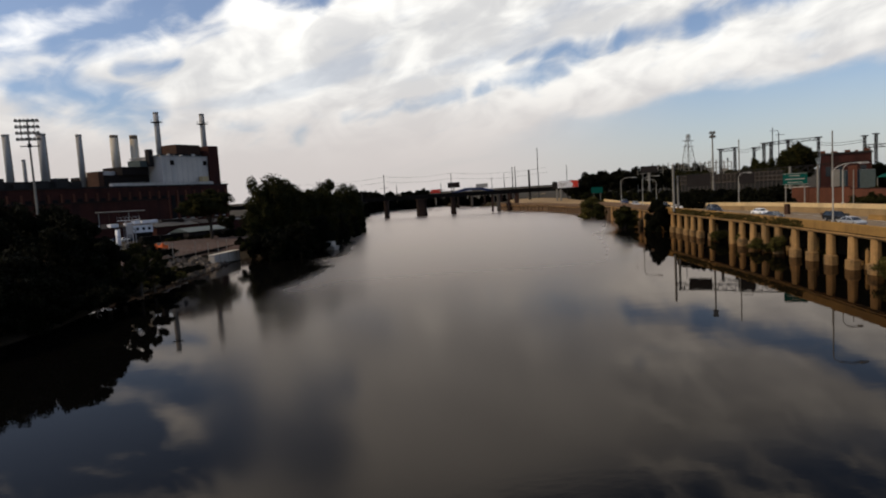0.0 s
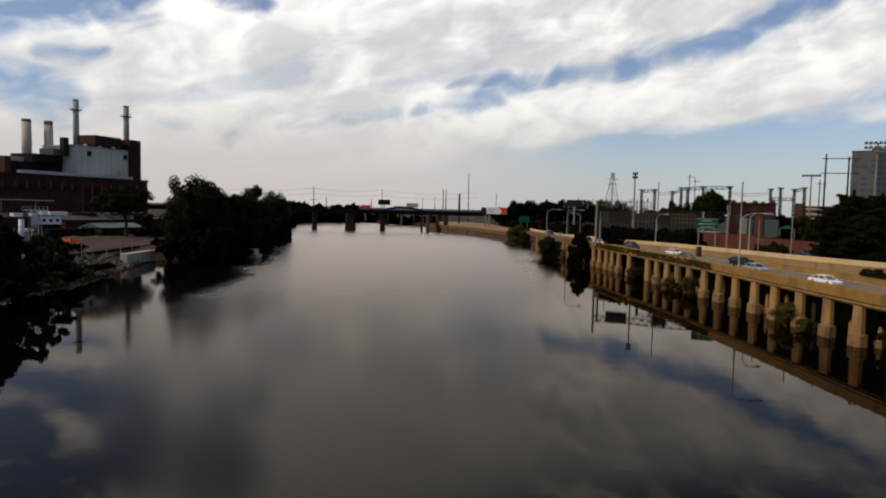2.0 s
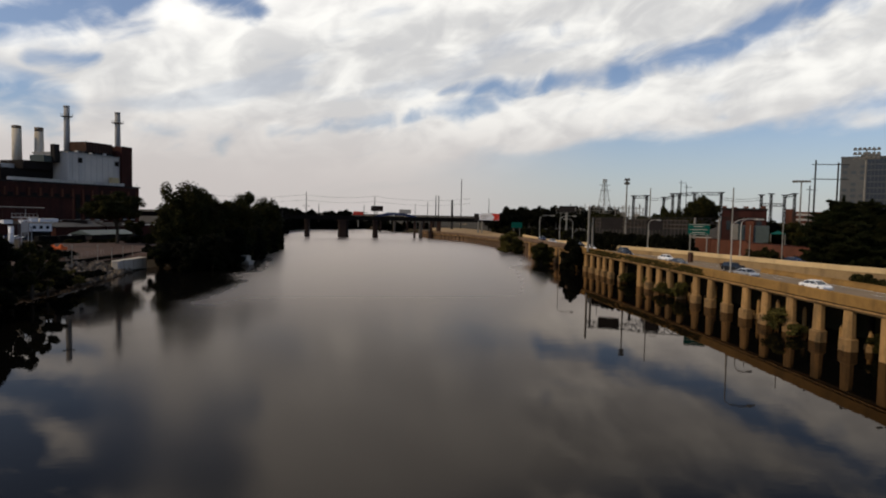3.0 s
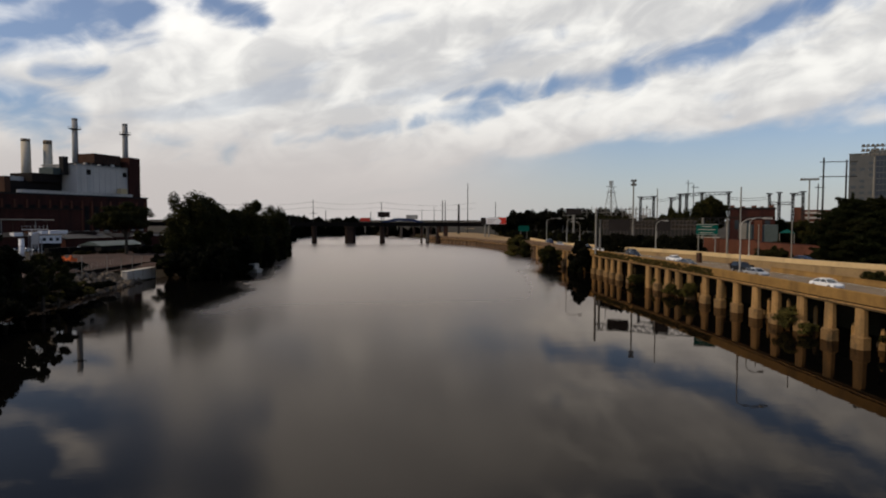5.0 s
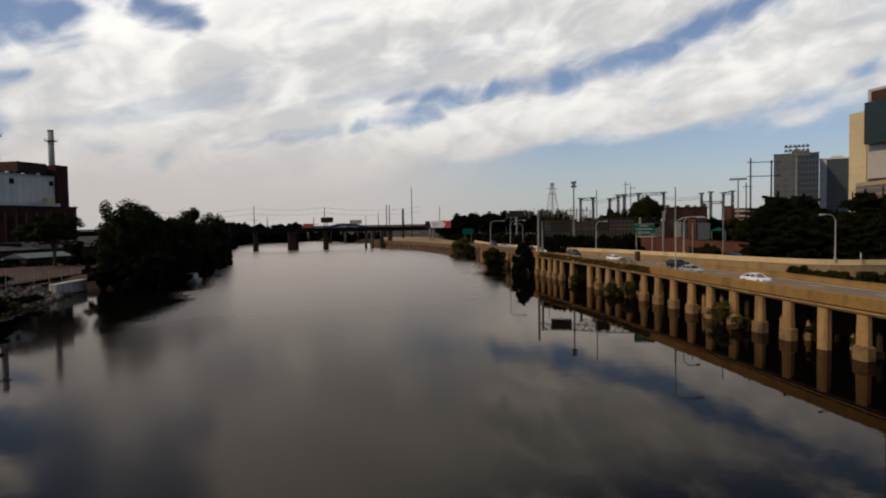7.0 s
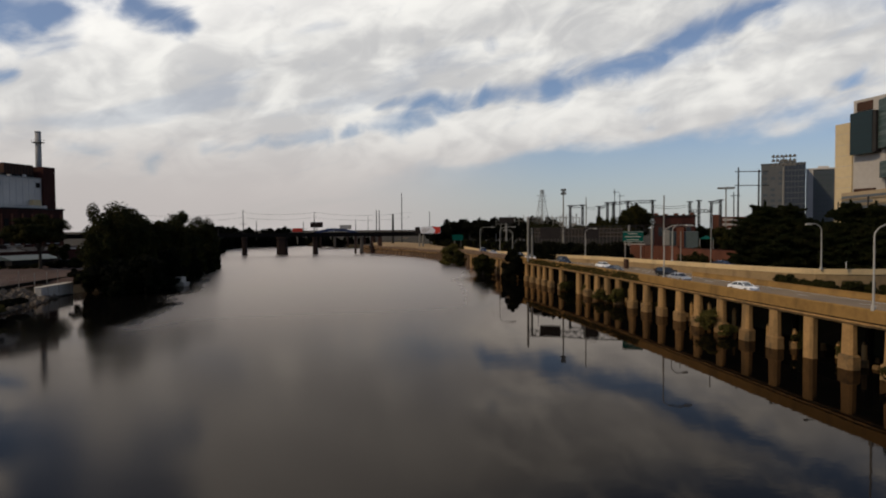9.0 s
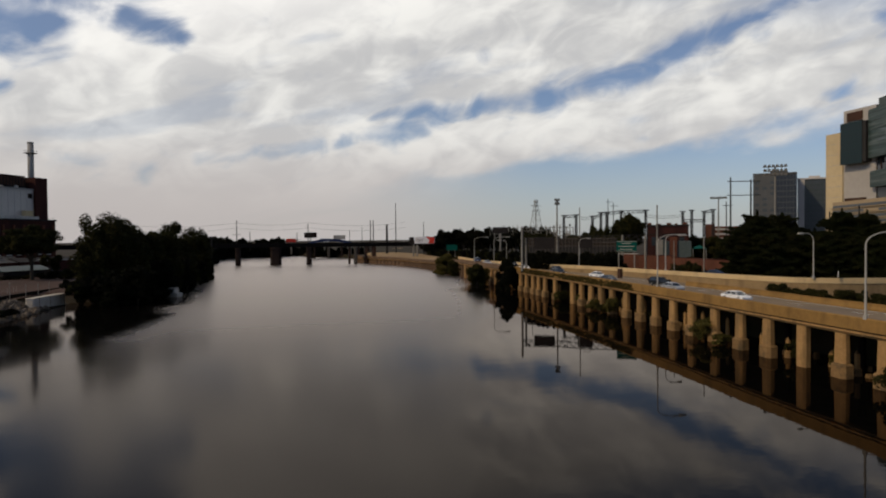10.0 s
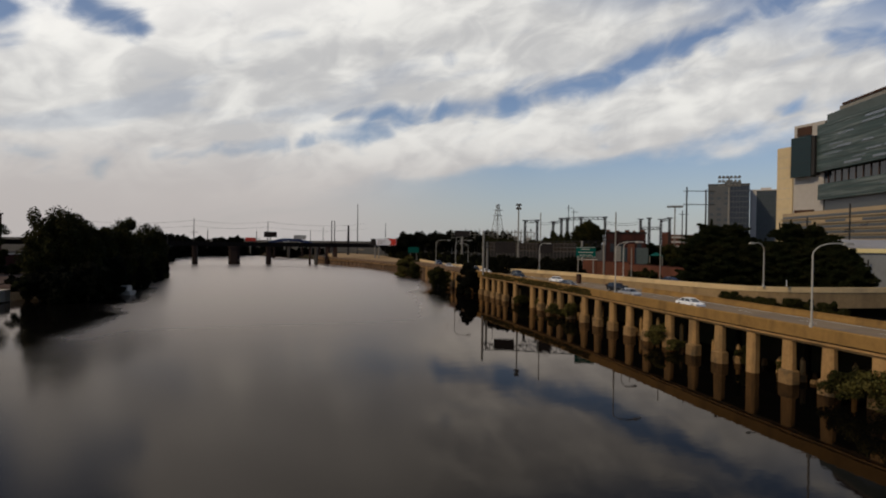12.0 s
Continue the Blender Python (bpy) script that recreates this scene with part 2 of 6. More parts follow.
    b2.inputs["Strength"].default_value, b2.inputs["Distance"].default_value = 0.04, 0.25
    nt.links.new(swell, b2.inputs["Height"])
    nt.links.new(b1.outputs[0], b2.inputs["Normal"])
    nt.links.new(b2.outputs[0], gloss.inputs["Normal"])
    nt.links.new(b2.outputs[0], fres.inputs["Normal"])
    nt.links.new(fres.outputs[0], mx.inputs[0])
    nt.links.new(deep.outputs[0], mx.inputs[1])
    nt.links.new(gloss.outputs[0], mx.inputs[2])
    nt.links.new(mx.outputs[0], out.inputs[0])
    return m


CONCRETE = material("weathered_concrete", (0.30, 0.175, 0.068), 0.85, vary=0.28, scale=0.8, stain=(0.10, 0.07, 0.035), stain_scale=0.5, stain_amount=0.7, streaks=True, per_piece=0.12)
CONCRETE_FOOT = material("wet_footing_concrete", (0.20, 0.12, 0.05), 0.8, vary=0.3, scale=1.0, stain=(0.06, 0.045, 0.025), stain_scale=0.6, stain_amount=0.8, per_piece=0.15)
BARRIER = material("barrier_concrete", (0.225, 0.128, 0.040), 0.85, vary=0.22, scale=0.5, stain=(0.105, 0.062, 0.022), stain_scale=0.3, stain_amount=0.65, streaks=True)
RAMP_WALL = material("grey_tan_ramp_concrete", (0.26, 0.175, 0.085), 0.9, vary=0.2, scale=0.5, stain=(0.15, 0.10, 0.055), stain_scale=0.3, stain_amount=0.6, streaks=True)
PARAPET = material("pale_parapet_concrete", (0.54, 0.39, 0.20), 0.85, vary=0.15, scale=0.5, stain=(0.30, 0.23, 0.13), stain_scale=0.25, stain_amount=0.5, streaks=True)
ASPHALT = material("grey_road_asphalt", (0.19, 0.143, 0.092), 0.9, vary=0.18, scale=0.8, stain=(0.12, 0.10, 0.08), stain_scale=0.15, stain_amount=0.6)
MARKING = material("worn_road_paint", (0.6, 0.6, 0.56), 0.7, vary=0.25, scale=2.0)
BRICK = material("dark_red_brick", (0.046, 0.016, 0.012), 0.9, vary=0.3, scale=0.5, stain=(0.018, 0.010, 0.009), stain_scale=0.15, stain_amount=0.7, streaks=True)
BRICK_WARM = material("orange_brown_brick", (0.105, 0.040, 0.023), 0.9, vary=0.25, scale=0.8, stain=(0.05, 0.022, 0.014), stain_scale=0.2, stain_amount=0.5, streaks=True)
WHITE_CLAD = material("grey_white_cladding", (0.50, 0.455, 0.40), 0.6, vary=0.1, scale=0.3, stain=(0.32, 0.31, 0.30), stain_scale=0.12, stain_amount=0.5, streaks=True)
STEEL_PALE = material("pale_grey_steel", (0.29, 0.28, 0.26), 0.75, 0.0, vary=0.15, scale=0.6, stain=(0.25, 0.22, 0.18), stain_scale=0.4, stain_amount=0.5, streaks=True)
STACK_TAN = material("sooty_tan_stack", (0.50, 0.44, 0.34), 0.8, vary=0.2, scale=0.3, stain=(0.20, 0.16, 0.11), stain_scale=0.25, stain_amount=0.6, streaks=True)
SOOT_AND_SHADE = material("soot_and_shade_black", (0.014, 0.011, 0.010), 0.9, vary=0.3)
RUST = material("rusty_brown_steel", (0.055, 0.028, 0.018), 0.85, vary=0.35, scale=0.5, stain=(0.05, 0.03, 0.02), stain_scale=0.3, stain_amount=0.7, streaks=True)
ROOF_GREY = material("grey_sheet_roof", (0.055, 0.052, 0.049), 0.75, vary=0.2, scale=0.4, stain=(0.04, 0.035, 0.03), stain_scale=0.3, stain_amount=0.6)
ROOF_DARK = material("dark_tar_roof", (0.024, 0.021, 0.019), 0.9, vary=0.3, scale=0.3)
STEEL_DARK = material("dark_galvanised_steel", (0.030, 0.028, 0.026), 0.9, 0.0, vary=0.3, scale=0.6)
GALV = material("galvanised_grey_steel", (0.21, 0.195, 0.165), 0.8, 0.0, vary=0.2, scale=0.8)
BLACK_STEEL = material("black_bridge_steel", (0.006, 0.0055, 0.005), 0.95, vary=0.35, scale=0.3)
LAMP_STEEL = material("pale_grey_lamp_steel", (0.34, 0.32, 0.275), 0.7, 0.0, vary=0.12, scale=0.8)
BLUE_STEEL = material("blue_painted_steel", (0.03, 0.045, 0.10), 0.6, vary=0.25, scale=0.3)
PIER_STONE = material("brown_pier_masonry", (0.022, 0.014, 0.011), 0.9, vary=0.3, scale=0.5, stain=(0.035, 0.022, 0.017), stain_scale=0.3, stain_amount=0.6, streaks=True)
PIER_PALE = material("pale_pier_concrete", (0.42, 0.38, 0.32), 0.9, vary=0.2, scale=0.4)
# near black, with the shade under the deck put in; also the kerb's colour
BANK_DARK = material("deck_shade_and_kerb_dark", (0.006, 0.0045, 0.003), 0.95, vary=0.4, scale=0.6)
WEATHERED = material("weathered_dull_steel", (0.085, 0.072, 0.058), 0.85, vary=0.3, scale=0.6)
TOWER_GREY = material("dark_grey_tower_panels", (0.10, 0.101, 0.096), 0.6, vary=0.12, scale=0.2)
PODIUM = material("tan_podium_stone", (0.33, 0.245, 0.145), 0.8, vary=0.12, scale=0.2)
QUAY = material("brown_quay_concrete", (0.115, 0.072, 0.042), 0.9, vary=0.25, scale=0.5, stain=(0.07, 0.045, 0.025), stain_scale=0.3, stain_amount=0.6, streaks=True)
STACK_SOOT = material("sooty_brown_rim", (0.16, 0.125, 0.09), 0.9, vary=0.3)
VIADUCT = material("grey_brown_girder", (0.032, 0.025, 0.020), 0.9, vary=0.3, scale=0.4, stain=(0.03, 0.024, 0.02), stain_scale=0.2, stain_amount=0.6, streaks=True)
# the far barrier's duller light is put into a browner concrete colour
RIVER_WALL = material("shade_brown_barrier_concrete", (0.135, 0.087, 0.055), 0.9, vary=0.25, scale=0.5, stain=(0.09, 0.058, 0.034), stain_scale=0.3, stain_amount=0.65, streaks=True)
CREAM = material("cream_stone_panels", (0.50, 0.385, 0.22), 0.8, vary=0.1, scale=0.2)
PANEL_GREY = material("grey_beige_panels", (0.36, 0.325, 0.28), 0.7, vary=0.1, scale=0.2)
CURTAIN = material("streaked_teal_curtain_wall", (0.030, 0.050, 0.046), 0.3, vary=0.25, scale=0.4, bump=0, stain=(0.115, 0.135, 0.125), stain_scale=0.5, stain_amount=0.9)
for n in CURTAIN.node_tree.nodes:
    if n.type == "MAPPING" and n.inputs[3].default_value[2] == 1.0 and n.inputs[0].links[0].from_node.type == "MAPPING":
        n.inputs[3].default_value = (0.10, 0.10, 2.6)
GLASS_DARK = glass_material("dark_window_glass", (0.015, 0.02, 0.025), 0.08)
GLASS_BAY = glass_material("dark_teal_bay_glass", (0.014, 0.027, 0.030), 0.2, 1.22)
GLASS_BLUE = glass_material("blue_black_tower_glass", (0.018, 0.025, 0.036), 0.35)
GLASS_SLATE = glass_material("slate_tower_glass", (0.045, 0.052, 0.056), 0.35)
GLASS_SOOTY = material("soot_covered_factory_glass", (0.007, 0.006, 0.006), 0.7, vary=0.4, scale=0.5, bump=0)
GLASS_GREY = glass_material("grey_blue_glass", (0.10, 0.12, 0.14), 0.15)
SPANDREL = material("grey_green_spandrel", (0.065, 0.080, 0.074), 0.5, vary=0.2, scale=0.3)
HALL_WALL = material("grey_hall_cladding", (0.20, 0.205, 0.20), 0.5, vary=0.15, scale=0.3)
TENT = material("white_tent_fabric", (0.19, 0.195, 0.21), 0.6, vary=0.08, scale=0.2)
YELLOW = material("pale_yellow_trim", (0.70, 0.58, 0.28), 0.7, vary=0.1)
SIGN_GREEN = material("green_road_sign", (0.0, 0.062, 0.046), 0.5, vary=0.12, scale=0.5)
SIGN_WHITE = material("white_sign_face", (0.72, 0.71, 0.70), 0.5, vary=0.06)
SIGN_RED = material("red_sign_face", (0.55, 0.05, 0.03), 0.5, vary=0.1)
SIGN_ORANGE = material("orange_plastic", (0.60, 0.12, 0.03), 0.6, vary=0.2)
DARK_PANEL = material("dark_sign_back", (0.022, 0.018, 0.016), 0.7, vary=0.25)
GROUND = material("dry_earth_and_weeds", (0.034, 0.025, 0.015), 0.95, vary=0.35, scale=0.25, stain=(0.018, 0.019, 0.007), stain_scale=0.05, stain_amount=0.8)
GRAVEL = material("brown_gravel_lot", (0.066, 0.041, 0.031), 0.95, vary=0.3, scale=1.0, stain=(0.035, 0.026, 0.021), stain_scale=0.1, stain_amount=0.6)
ROCK = material("riprap_stone", (0.13, 0.105, 0.08), 0.9, vary=0.4, scale=1.5, stain=(0.07, 0.06, 0.045), stain_scale=0.6, stain_amount=0.6, per_piece=0.3)
BARK = material("grey_brown_bark", (0.06, 0.048, 0.036), 0.95, vary=0.4, scale=2.0, bump=0.5)
# this leaf's paler patches are dry tint and painted sun highlights in one
LEAF = leaf_material("broad_leaf_green", (0.015, 0.0155, 0.0035), (0.070, 0.054, 0.009), 0.45)
# leaves near black; shade among the trees is put into their colour
LEAF_DARK = leaf_material("shade_dark_leaf", (0.004, 0.0045, 0.0014), (0.018, 0.016, 0.004), 0.3)
NEEDLE = leaf_material("conifer_needle", (0.012, 0.015, 0.004), (0.035, 0.026, 0.008), 0.4)
BUSH_LEAF = leaf_material("scrub_leaf", (0.055, 0.048, 0.012), (0.12, 0.085, 0.025), 0.5)
IVY_LEAF = leaf_material("dry_olive_creeper_leaf", (0.062, 0.048, 0.014), (0.10, 0.066, 0.02), 0.5)
TYRE = material("tyre_rubber", (0.02, 0.02, 0.02), 0.9, vary=0.2)
RIM = material("alloy_rim", (0.4, 0.4, 0.4), 0.35, 0.8, vary=0.1)
HEADLAMP = glass_material("headlamp_glass", (0.6, 0.6, 0.58), 0.1)
TAIL = glass_material("tail_lamp_red", (0.25, 0.01, 0.01), 0.2)
PAINT = {
    "white": material("white_car_paint", (0.75, 0.75, 0.74), 0.25, vary=0.04, bump=0),
    "black": material("black_car_paint", (0.015, 0.017, 0.02), 0.2, vary=0.1, bump=0),
    "silver": material("silver_car_paint", (0.42, 0.43, 0.44), 0.3, 0.4, vary=0.05, bump=0),
    "grey": material("dark_grey_car_paint", (0.07, 0.075, 0.085), 0.25, vary=0.08, bump=0),
    "blue": material("dark_blue_car_paint", (0.02, 0.03, 0.07), 0.25, vary=0.08, bump=0),
}
WATER = water_material()


# ---- shapes ----
class Shape:
    """Collects vertices and faces of one mesh."""

    def __init__(self):
        self.v, self.f = [], []

    def add(self, verts, faces):
        k = len(self.v)
        self.v += [tuple(p) for p in verts]
        self.f += [tuple(k + i for i in q) for q in faces]
        return self

    def box(self, lo, hi, m=None):
        (a, b, c), (d, e, g) = lo, hi
        pts = [Vector(p) for p in ((a, b, c), (d, b, c), (d, e, c), (a, e, c), (a, b, g), (d, b, g), (d, e, g), (a, e, g))]
        if m is not None:
            pts = [m @ p for p in pts]
        return self.add(pts, [(3, 2, 1, 0), (4, 5, 6, 7), (0, 1, 5, 4), (1, 2, 6, 5), (2, 3, 7, 6), (3, 0, 4, 7)])

    def block(self, cx, cy, z0, z1, sx, sy, turn=0.0, chamfer=0.0, top=1.0):
        """An upright block with cut corners, narrower at the top by the factor top."""
        hx, hy, c = sx / 2, sy / 2, chamfer
        ring = [(-hx + c, -hy), (hx - c, -hy), (hx, -hy + c), (hx, hy - c), (hx - c, hy), (-hx + c, hy), (-hx, hy - c), (-hx, -hy + c)] if c else [(-hx, -hy), (hx, -hy), (hx, hy), (-hx, hy)]
        n, cs, sn = len(ring), math.cos(turn), math.sin(turn)
        pts = [(cx + (x * cs - y * sn) * k, cy + (x * sn + y * cs) * k, z) for z, k in ((z0, 1.0), (z1, top)) for x, y in ring]
        return self.add(pts, [tuple(range(n))[::-1], tuple(range(n, 2 * n))] + [(i, (i + 1) % n, n + (i + 1) % n, n + i) for i in range(n)])

    def rod(self, p, q, r, r2=None, n=8, caps=True):
        p, q = Vector(p), Vector(q)
        r2 = r if r2 is None else r2
        w = (q - p).normalized()
        u = w.orthogonal().normalized()
        t = w.cross(u)
        pts = [c + (u * math.cos(a) + t * math.sin(a)) * s for c, s in ((p, r), (q, r2)) for a in (2 * math.pi * i / n for i in range(n))]
        faces = [(i, (i + 1) % n, n + (i + 1) % n, n + i) for i in range(n)]
        if caps:
            faces += [tuple(range(n))[::-1], tuple(range(n, 2 * n))]
        return self.add(pts, faces)

    def tube(self, pts, r, n=6):
        for a, b in zip(pts, pts[1:]):
            self.rod(a, b, r, r, n)
        return self

    def bar(self, p, q, s):
        return self.rod(p, q, s * 0.7, s * 0.7, 4)

    def sweep(self, line, profile, closed=True):
        """A profile of (outwards, up) swept along a line of (x, y, z); outwards is to the right of the line."""
        n, rings = len(profile), []
        for i, p in enumerate(line):
            a, b = Vector(line[max(i - 1, 0)]), Vector(line[min(i + 1, len(line) - 1)])
            d = (b - a)
            d.z = 0
            d.normalize()
            side = Vector((d.y, -d.x, 0))
            rings.append([Vector(p) + side * o + Vector((0, 0, h)) for o, h in profile])
        faces = []
        for i in range(len(line) - 1):
            for j in range(n if closed else n - 1):
                faces.append((i * n + j, i * n + (j + 1) % n, (i + 1) * n + (j + 1) % n, (i + 1) * n + j))
        if closed:
            faces += [tuple(range(n))[::-1], tuple(range((len(line) - 1) * n, len(line) * n))]
        return self.add([p for r in rings for p in r], faces)

    def mesh(self, name, mat, smooth=False):
        me = bpy.data.meshes.new(name)
        me.from_pydata(self.v, [], self.f)
        me.materials.append(mat)
        if smooth:
            me.polygons.foreach_set("use_smooth", [True] * len(me.polygons))
        me.update()
        bm = bmesh.new()
        bm.from_mesh(me)
        if len(bm.faces) < 20000:
            bmesh.ops.recalc_face_normals(bm, faces=bm.faces)
            bm.to_mesh(me)
        bm.free()
        return me


def part(name, shape, mat, parent=None, label="", smooth=False):
    ob = new(name, shape.mesh(name, mat, smooth) if isinstance(shape, Shape) else shape)
    ob.parent = parent
    return tagged(ob, label)


def thing(name, at, label, category, turn=0.0, group="", kind=""):
    ob = new(name)
    ob.empty_display_size = 0.5
    ob.matrix_basis = pose(*at, 0, 0, turn)
    return tagged(ob, label, category, group, kind)


def setting(name, shape, mat, label, category, smooth=False):
    return tagged(part(name, shape, mat, None, "", smooth), label, category, "", "structure")


def polar(bearing, distance, z=None):
    """Plan place by its bearing to the right of the river's axis, from the bridge."""
    x, y = distance * math.sin(radians(bearing)), distance * math.cos(radians(bearing))
    return (x, y) if z is None else (x, y, z)


def along(line, y):
    """x of a polyline of (x, y) at y."""
    for (x0, y0), (x1, y1) in zip(line, line[1:]):
        if y <= y1:
            return x0 + (x1 - x0) * (y - y0) / (y1 - y0)
    return line[-1][0]


# ---- plan ----
LEFT_BANK = [(-70, -400), (-66, 0), (-61, 60), (-55, 84), (-58, 106), (-58.5, 130), (-57, 140), (-57, 156), (-57.8, 164), (-56.4, 180), (-49, 186), (-40, 195), (-38, 285), (-52, 424), (-62, 500), (-50, 570), (-14, 600), (-10, 620)]
DECK_EDGE = [(40, -400), (57.0, -5), (59.1, 54), (61.0, 79), (62.2, 92), (63.0, 104), (63.8, 117), (64.8, 140), (65.2, 160), (65.6, 180), (66.4, 230), (67.0, 300), (66.0, 332), (60.5, 369), (50, 398), (39, 430), (36, 500), (34, 530), (18, 556), (0, 585), (-6, 620)]
ROAD_Z, WIDTH = 6.2, 11.8


def dip(y):
    """The road sinks towards the railway bridge."""
    t = min(1.0, max(0.0, (y - 250) / 85))
    return -2.2 * t * t * (3 - 2 * t)



def build_ground():
    ys = [-1500, -600, -250, -100, -40, 0] + list(range(20, 440, 10)) + [460, 490, 520, 560, 590, 610, 620, 621, 690, 760, 900, 1300, 2000, 3500]
    sh, cols = Shape(), 0
    for y in ys:
        a, b = along(LEFT_BANK, y), along(DECK_EDGE, y)
        if y >= 621:
            a, b = -20, 20
        shut = 1.0 if y >= 621 else 0.0
        wob = 1.5 * noise.noise(Vector((y * 0.05, 3.0, 0.0)))
        row = [(-3500, 9), (-900, 8), (-350, 6.5), (a - 110, 4.5), (a - 60, 3.2), (a - 25, 2.9), (a - 14 + wob, 2.7), (a - 7 + wob, 1.5), (a + wob * 0.4, 0.15), (a + 3, -1.5), (a + 14, -3)]
        row += [(b - 10, -3), (b - 2, -2.2), (b + 4, -1.6), (b + 8.5 + wob * 0.3, -0.4), (b + 11.8, 3.0 + dip(y)), (b + 14, 5.0 + dip(y)), (b + 20, 3.2 if 35 < y < 86 else 5.0 + dip(y)), (b + 30, 3.0 if 35 < y < 100 else 5.0 + dip(y)), (b + 52, 3.0 if 35 < y < 100 else 5.4), (b + 120, 6.5), (b + 400, 8), (1200, 10), (3500, 10)]
        cols = len(row)
        for x, z in row:
            z = z if not shut else 4.0 + 3.0 * min(1, (y - 621) / 400)
            sh.v.append((x, y, z + 0.25 * noise.noise(Vector((x * 0.11, y * 0.11, 0)))))
    for i in range(len(ys) - 1):
        for j in range(cols - 1):
            k = i * cols + j
            sh.f.append((k, k + 1, k + cols + 1, k + cols))
    setting("ground", sh, GROUND, "dry brown earth and weeds on both river banks", "ground")
    w = Shape().add([(-600, -1500, 0), (600, -1500, 0), (600, 760, 0), (-600, 760, 0)], [(0, 1, 2, 3)])
    setting("water", w, WATER, "calm dark brown-grey river water with soft reflections", "water").location.z = -0.1


build_ground()



def build_lot_surface():
    """Gravel laid over the earth between the kerb and the sheds."""
    sh, cols, rows = Shape(), 15, 0
    for y in range(128, 268, 5):
        a = along(LEFT_BANK, y)
        rows += 1
        for k in range(cols):
            off = 8.5 + k * 3.6 + 0.8 * noise.noise(Vector((y * 0.1, k * 0.7, 5.0)))
            z = 1.75 + 1.0 * min(1.0, (off - 8.5) / 6.0) + 0.012 * max(0.0, off - 14)
            sh.v.append((a - off, y, z + 0.42 + 0.05 * noise.noise(Vector((off, y * 0.3, 1.0)))))
    for i in range(rows - 1):
        for j in range(cols - 1):
            k = i * cols + j
            sh.f.append((k, k + 1, k + cols + 1, k + cols))
    setting("pavement_lot", sh, GRAVEL, "reddish brown gravel lot behind the stony bank", "gravel lot")


build_lot_surface()

EDGE_YS = list(range(-60, 300, 12)) + list(range(300, 440, 8))
EDGE = [(along(DECK_EDGE, y), y, dip(y)) for y in EDGE_YS]


def build_road():
    deck = Shape().sweep(EDGE, [(0.35, 5.55), (0.35, ROAD_Z), (WIDTH + 4.6, ROAD_Z), (WIDTH + 4.6, 5.55)])
    setting("road", deck, ASPHALT, "grey worn asphalt expressway deck on concrete piers beside the river", "road")
    far = Shape()
    left, right = [(67.9, 282), (66.9, 332), (61.4, 369), (53.5, 397), (52, 430), (56, 520), (74, 700), (110, 1000)], [(82, 282), (83, 332), (83, 369), (83, 397), (86, 430), (92, 520), (116, 700), (160, 1000)]
    far.add([(x, y, 6.26 + dip(y)) for x, y in left] + [(x, y, 6.26 + 0.6 * dip(y)) for x, y in right] + [(x, y, 2.0) for x, y in left], [(i, 8 + i, 9 + i, 1 + i) for i in range(7)] + [(i, i + 1, 17 + i, 16 + i) for i in range(7)])
    setting("road_far", far, RAMP_WALL, "pale worn concrete expressway running on under the bridges", "road")
    mark = Shape()
    for off in (1.3, WIDTH - 0.6):
        mark.sweep(EDGE, [(off, ROAD_Z + 0.004), (off + 0.15, ROAD_Z + 0.004)], closed=False)
    for off in (4.9, 8.4):
        for y in range(-20, 270, 12):
            x = along(DECK_EDGE, y) + off
            x2 = along(DECK_EDGE, y + 3) + off
            mark.add([(x, y, ROAD_Z + 0.004 + dip(y)), (x + 0.15, y, ROAD_Z + 0.004 + dip(y)), (x2 + 0.15, y + 3, ROAD_Z + 0.004 + dip(y + 3)), (x2, y + 3, ROAD_Z + 0.004 + dip(y + 3))], [(0, 1, 2, 3)])
    setting("trim_lane_lines", mark, MARKING, "worn white lane lines painted on the asphalt", "lane line")
    outer_line = [(-0.12, 5.62), (-0.12, 6.95), (-0.02, 7.05), (0.22, 7.05), (0.32, 6.9), (0.5, 6.45), (0.55, 5.62)]
    # same barrier profile further on, in the copy with shade in its colour
    setting("wall_far_barrier", Shape().sweep([p for p in EDGE if p[1] >= 192], outer_line), RIVER_WALL, "concrete barrier on top of the quay wall, shade put into its brown", "barrier")
    outer = Shape().sweep([p for p in EDGE if p[1] <= 192], [(-0.12, 5.62), (-0.12, 6.95), (-0.02, 7.05), (0.22, 7.05), (0.32, 6.9), (0.5, 6.45), (0.55, 5.62)])
    setting("wall_river_barrier", outer, BARRIER, "stained tan concrete barrier along the deck's river edge", "barrier")
    ledge = Shape().sweep(EDGE, [(0.2, 4.95), (0.2, 5.2), (-0.16, 5.24), (-0.16, 5.42), (0.1, 5.45), (0.9, 5.45), (0.9, 4.95)])
    setting("trim_deck_ledge", ledge, CONCRETE, "narrow concrete ledge beam along the pier tops", "ledge")
    # recessed strip in black: the shadow line below the barrier is coloured in
    fascia = Shape().sweep(EDGE, [(0.14, 5.44), (0.14, 5.64), (0.5, 5.64), (0.5, 5.44)])
    setting("trim_deck_fascia", fascia, SOOT_AND_SHADE, "recessed joint under the barrier, its shadow line painted black", "joint")
    # wall at the back of the piers, with the deck's shade put into its colour
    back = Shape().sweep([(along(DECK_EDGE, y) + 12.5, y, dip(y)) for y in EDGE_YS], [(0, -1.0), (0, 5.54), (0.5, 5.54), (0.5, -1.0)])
    setting("wall_bank", back, BANK_DARK, "concrete retaining wall beneath the deck, painted near black as shade", "retaining wall")
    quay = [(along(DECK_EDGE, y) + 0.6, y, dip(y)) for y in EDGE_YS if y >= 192]
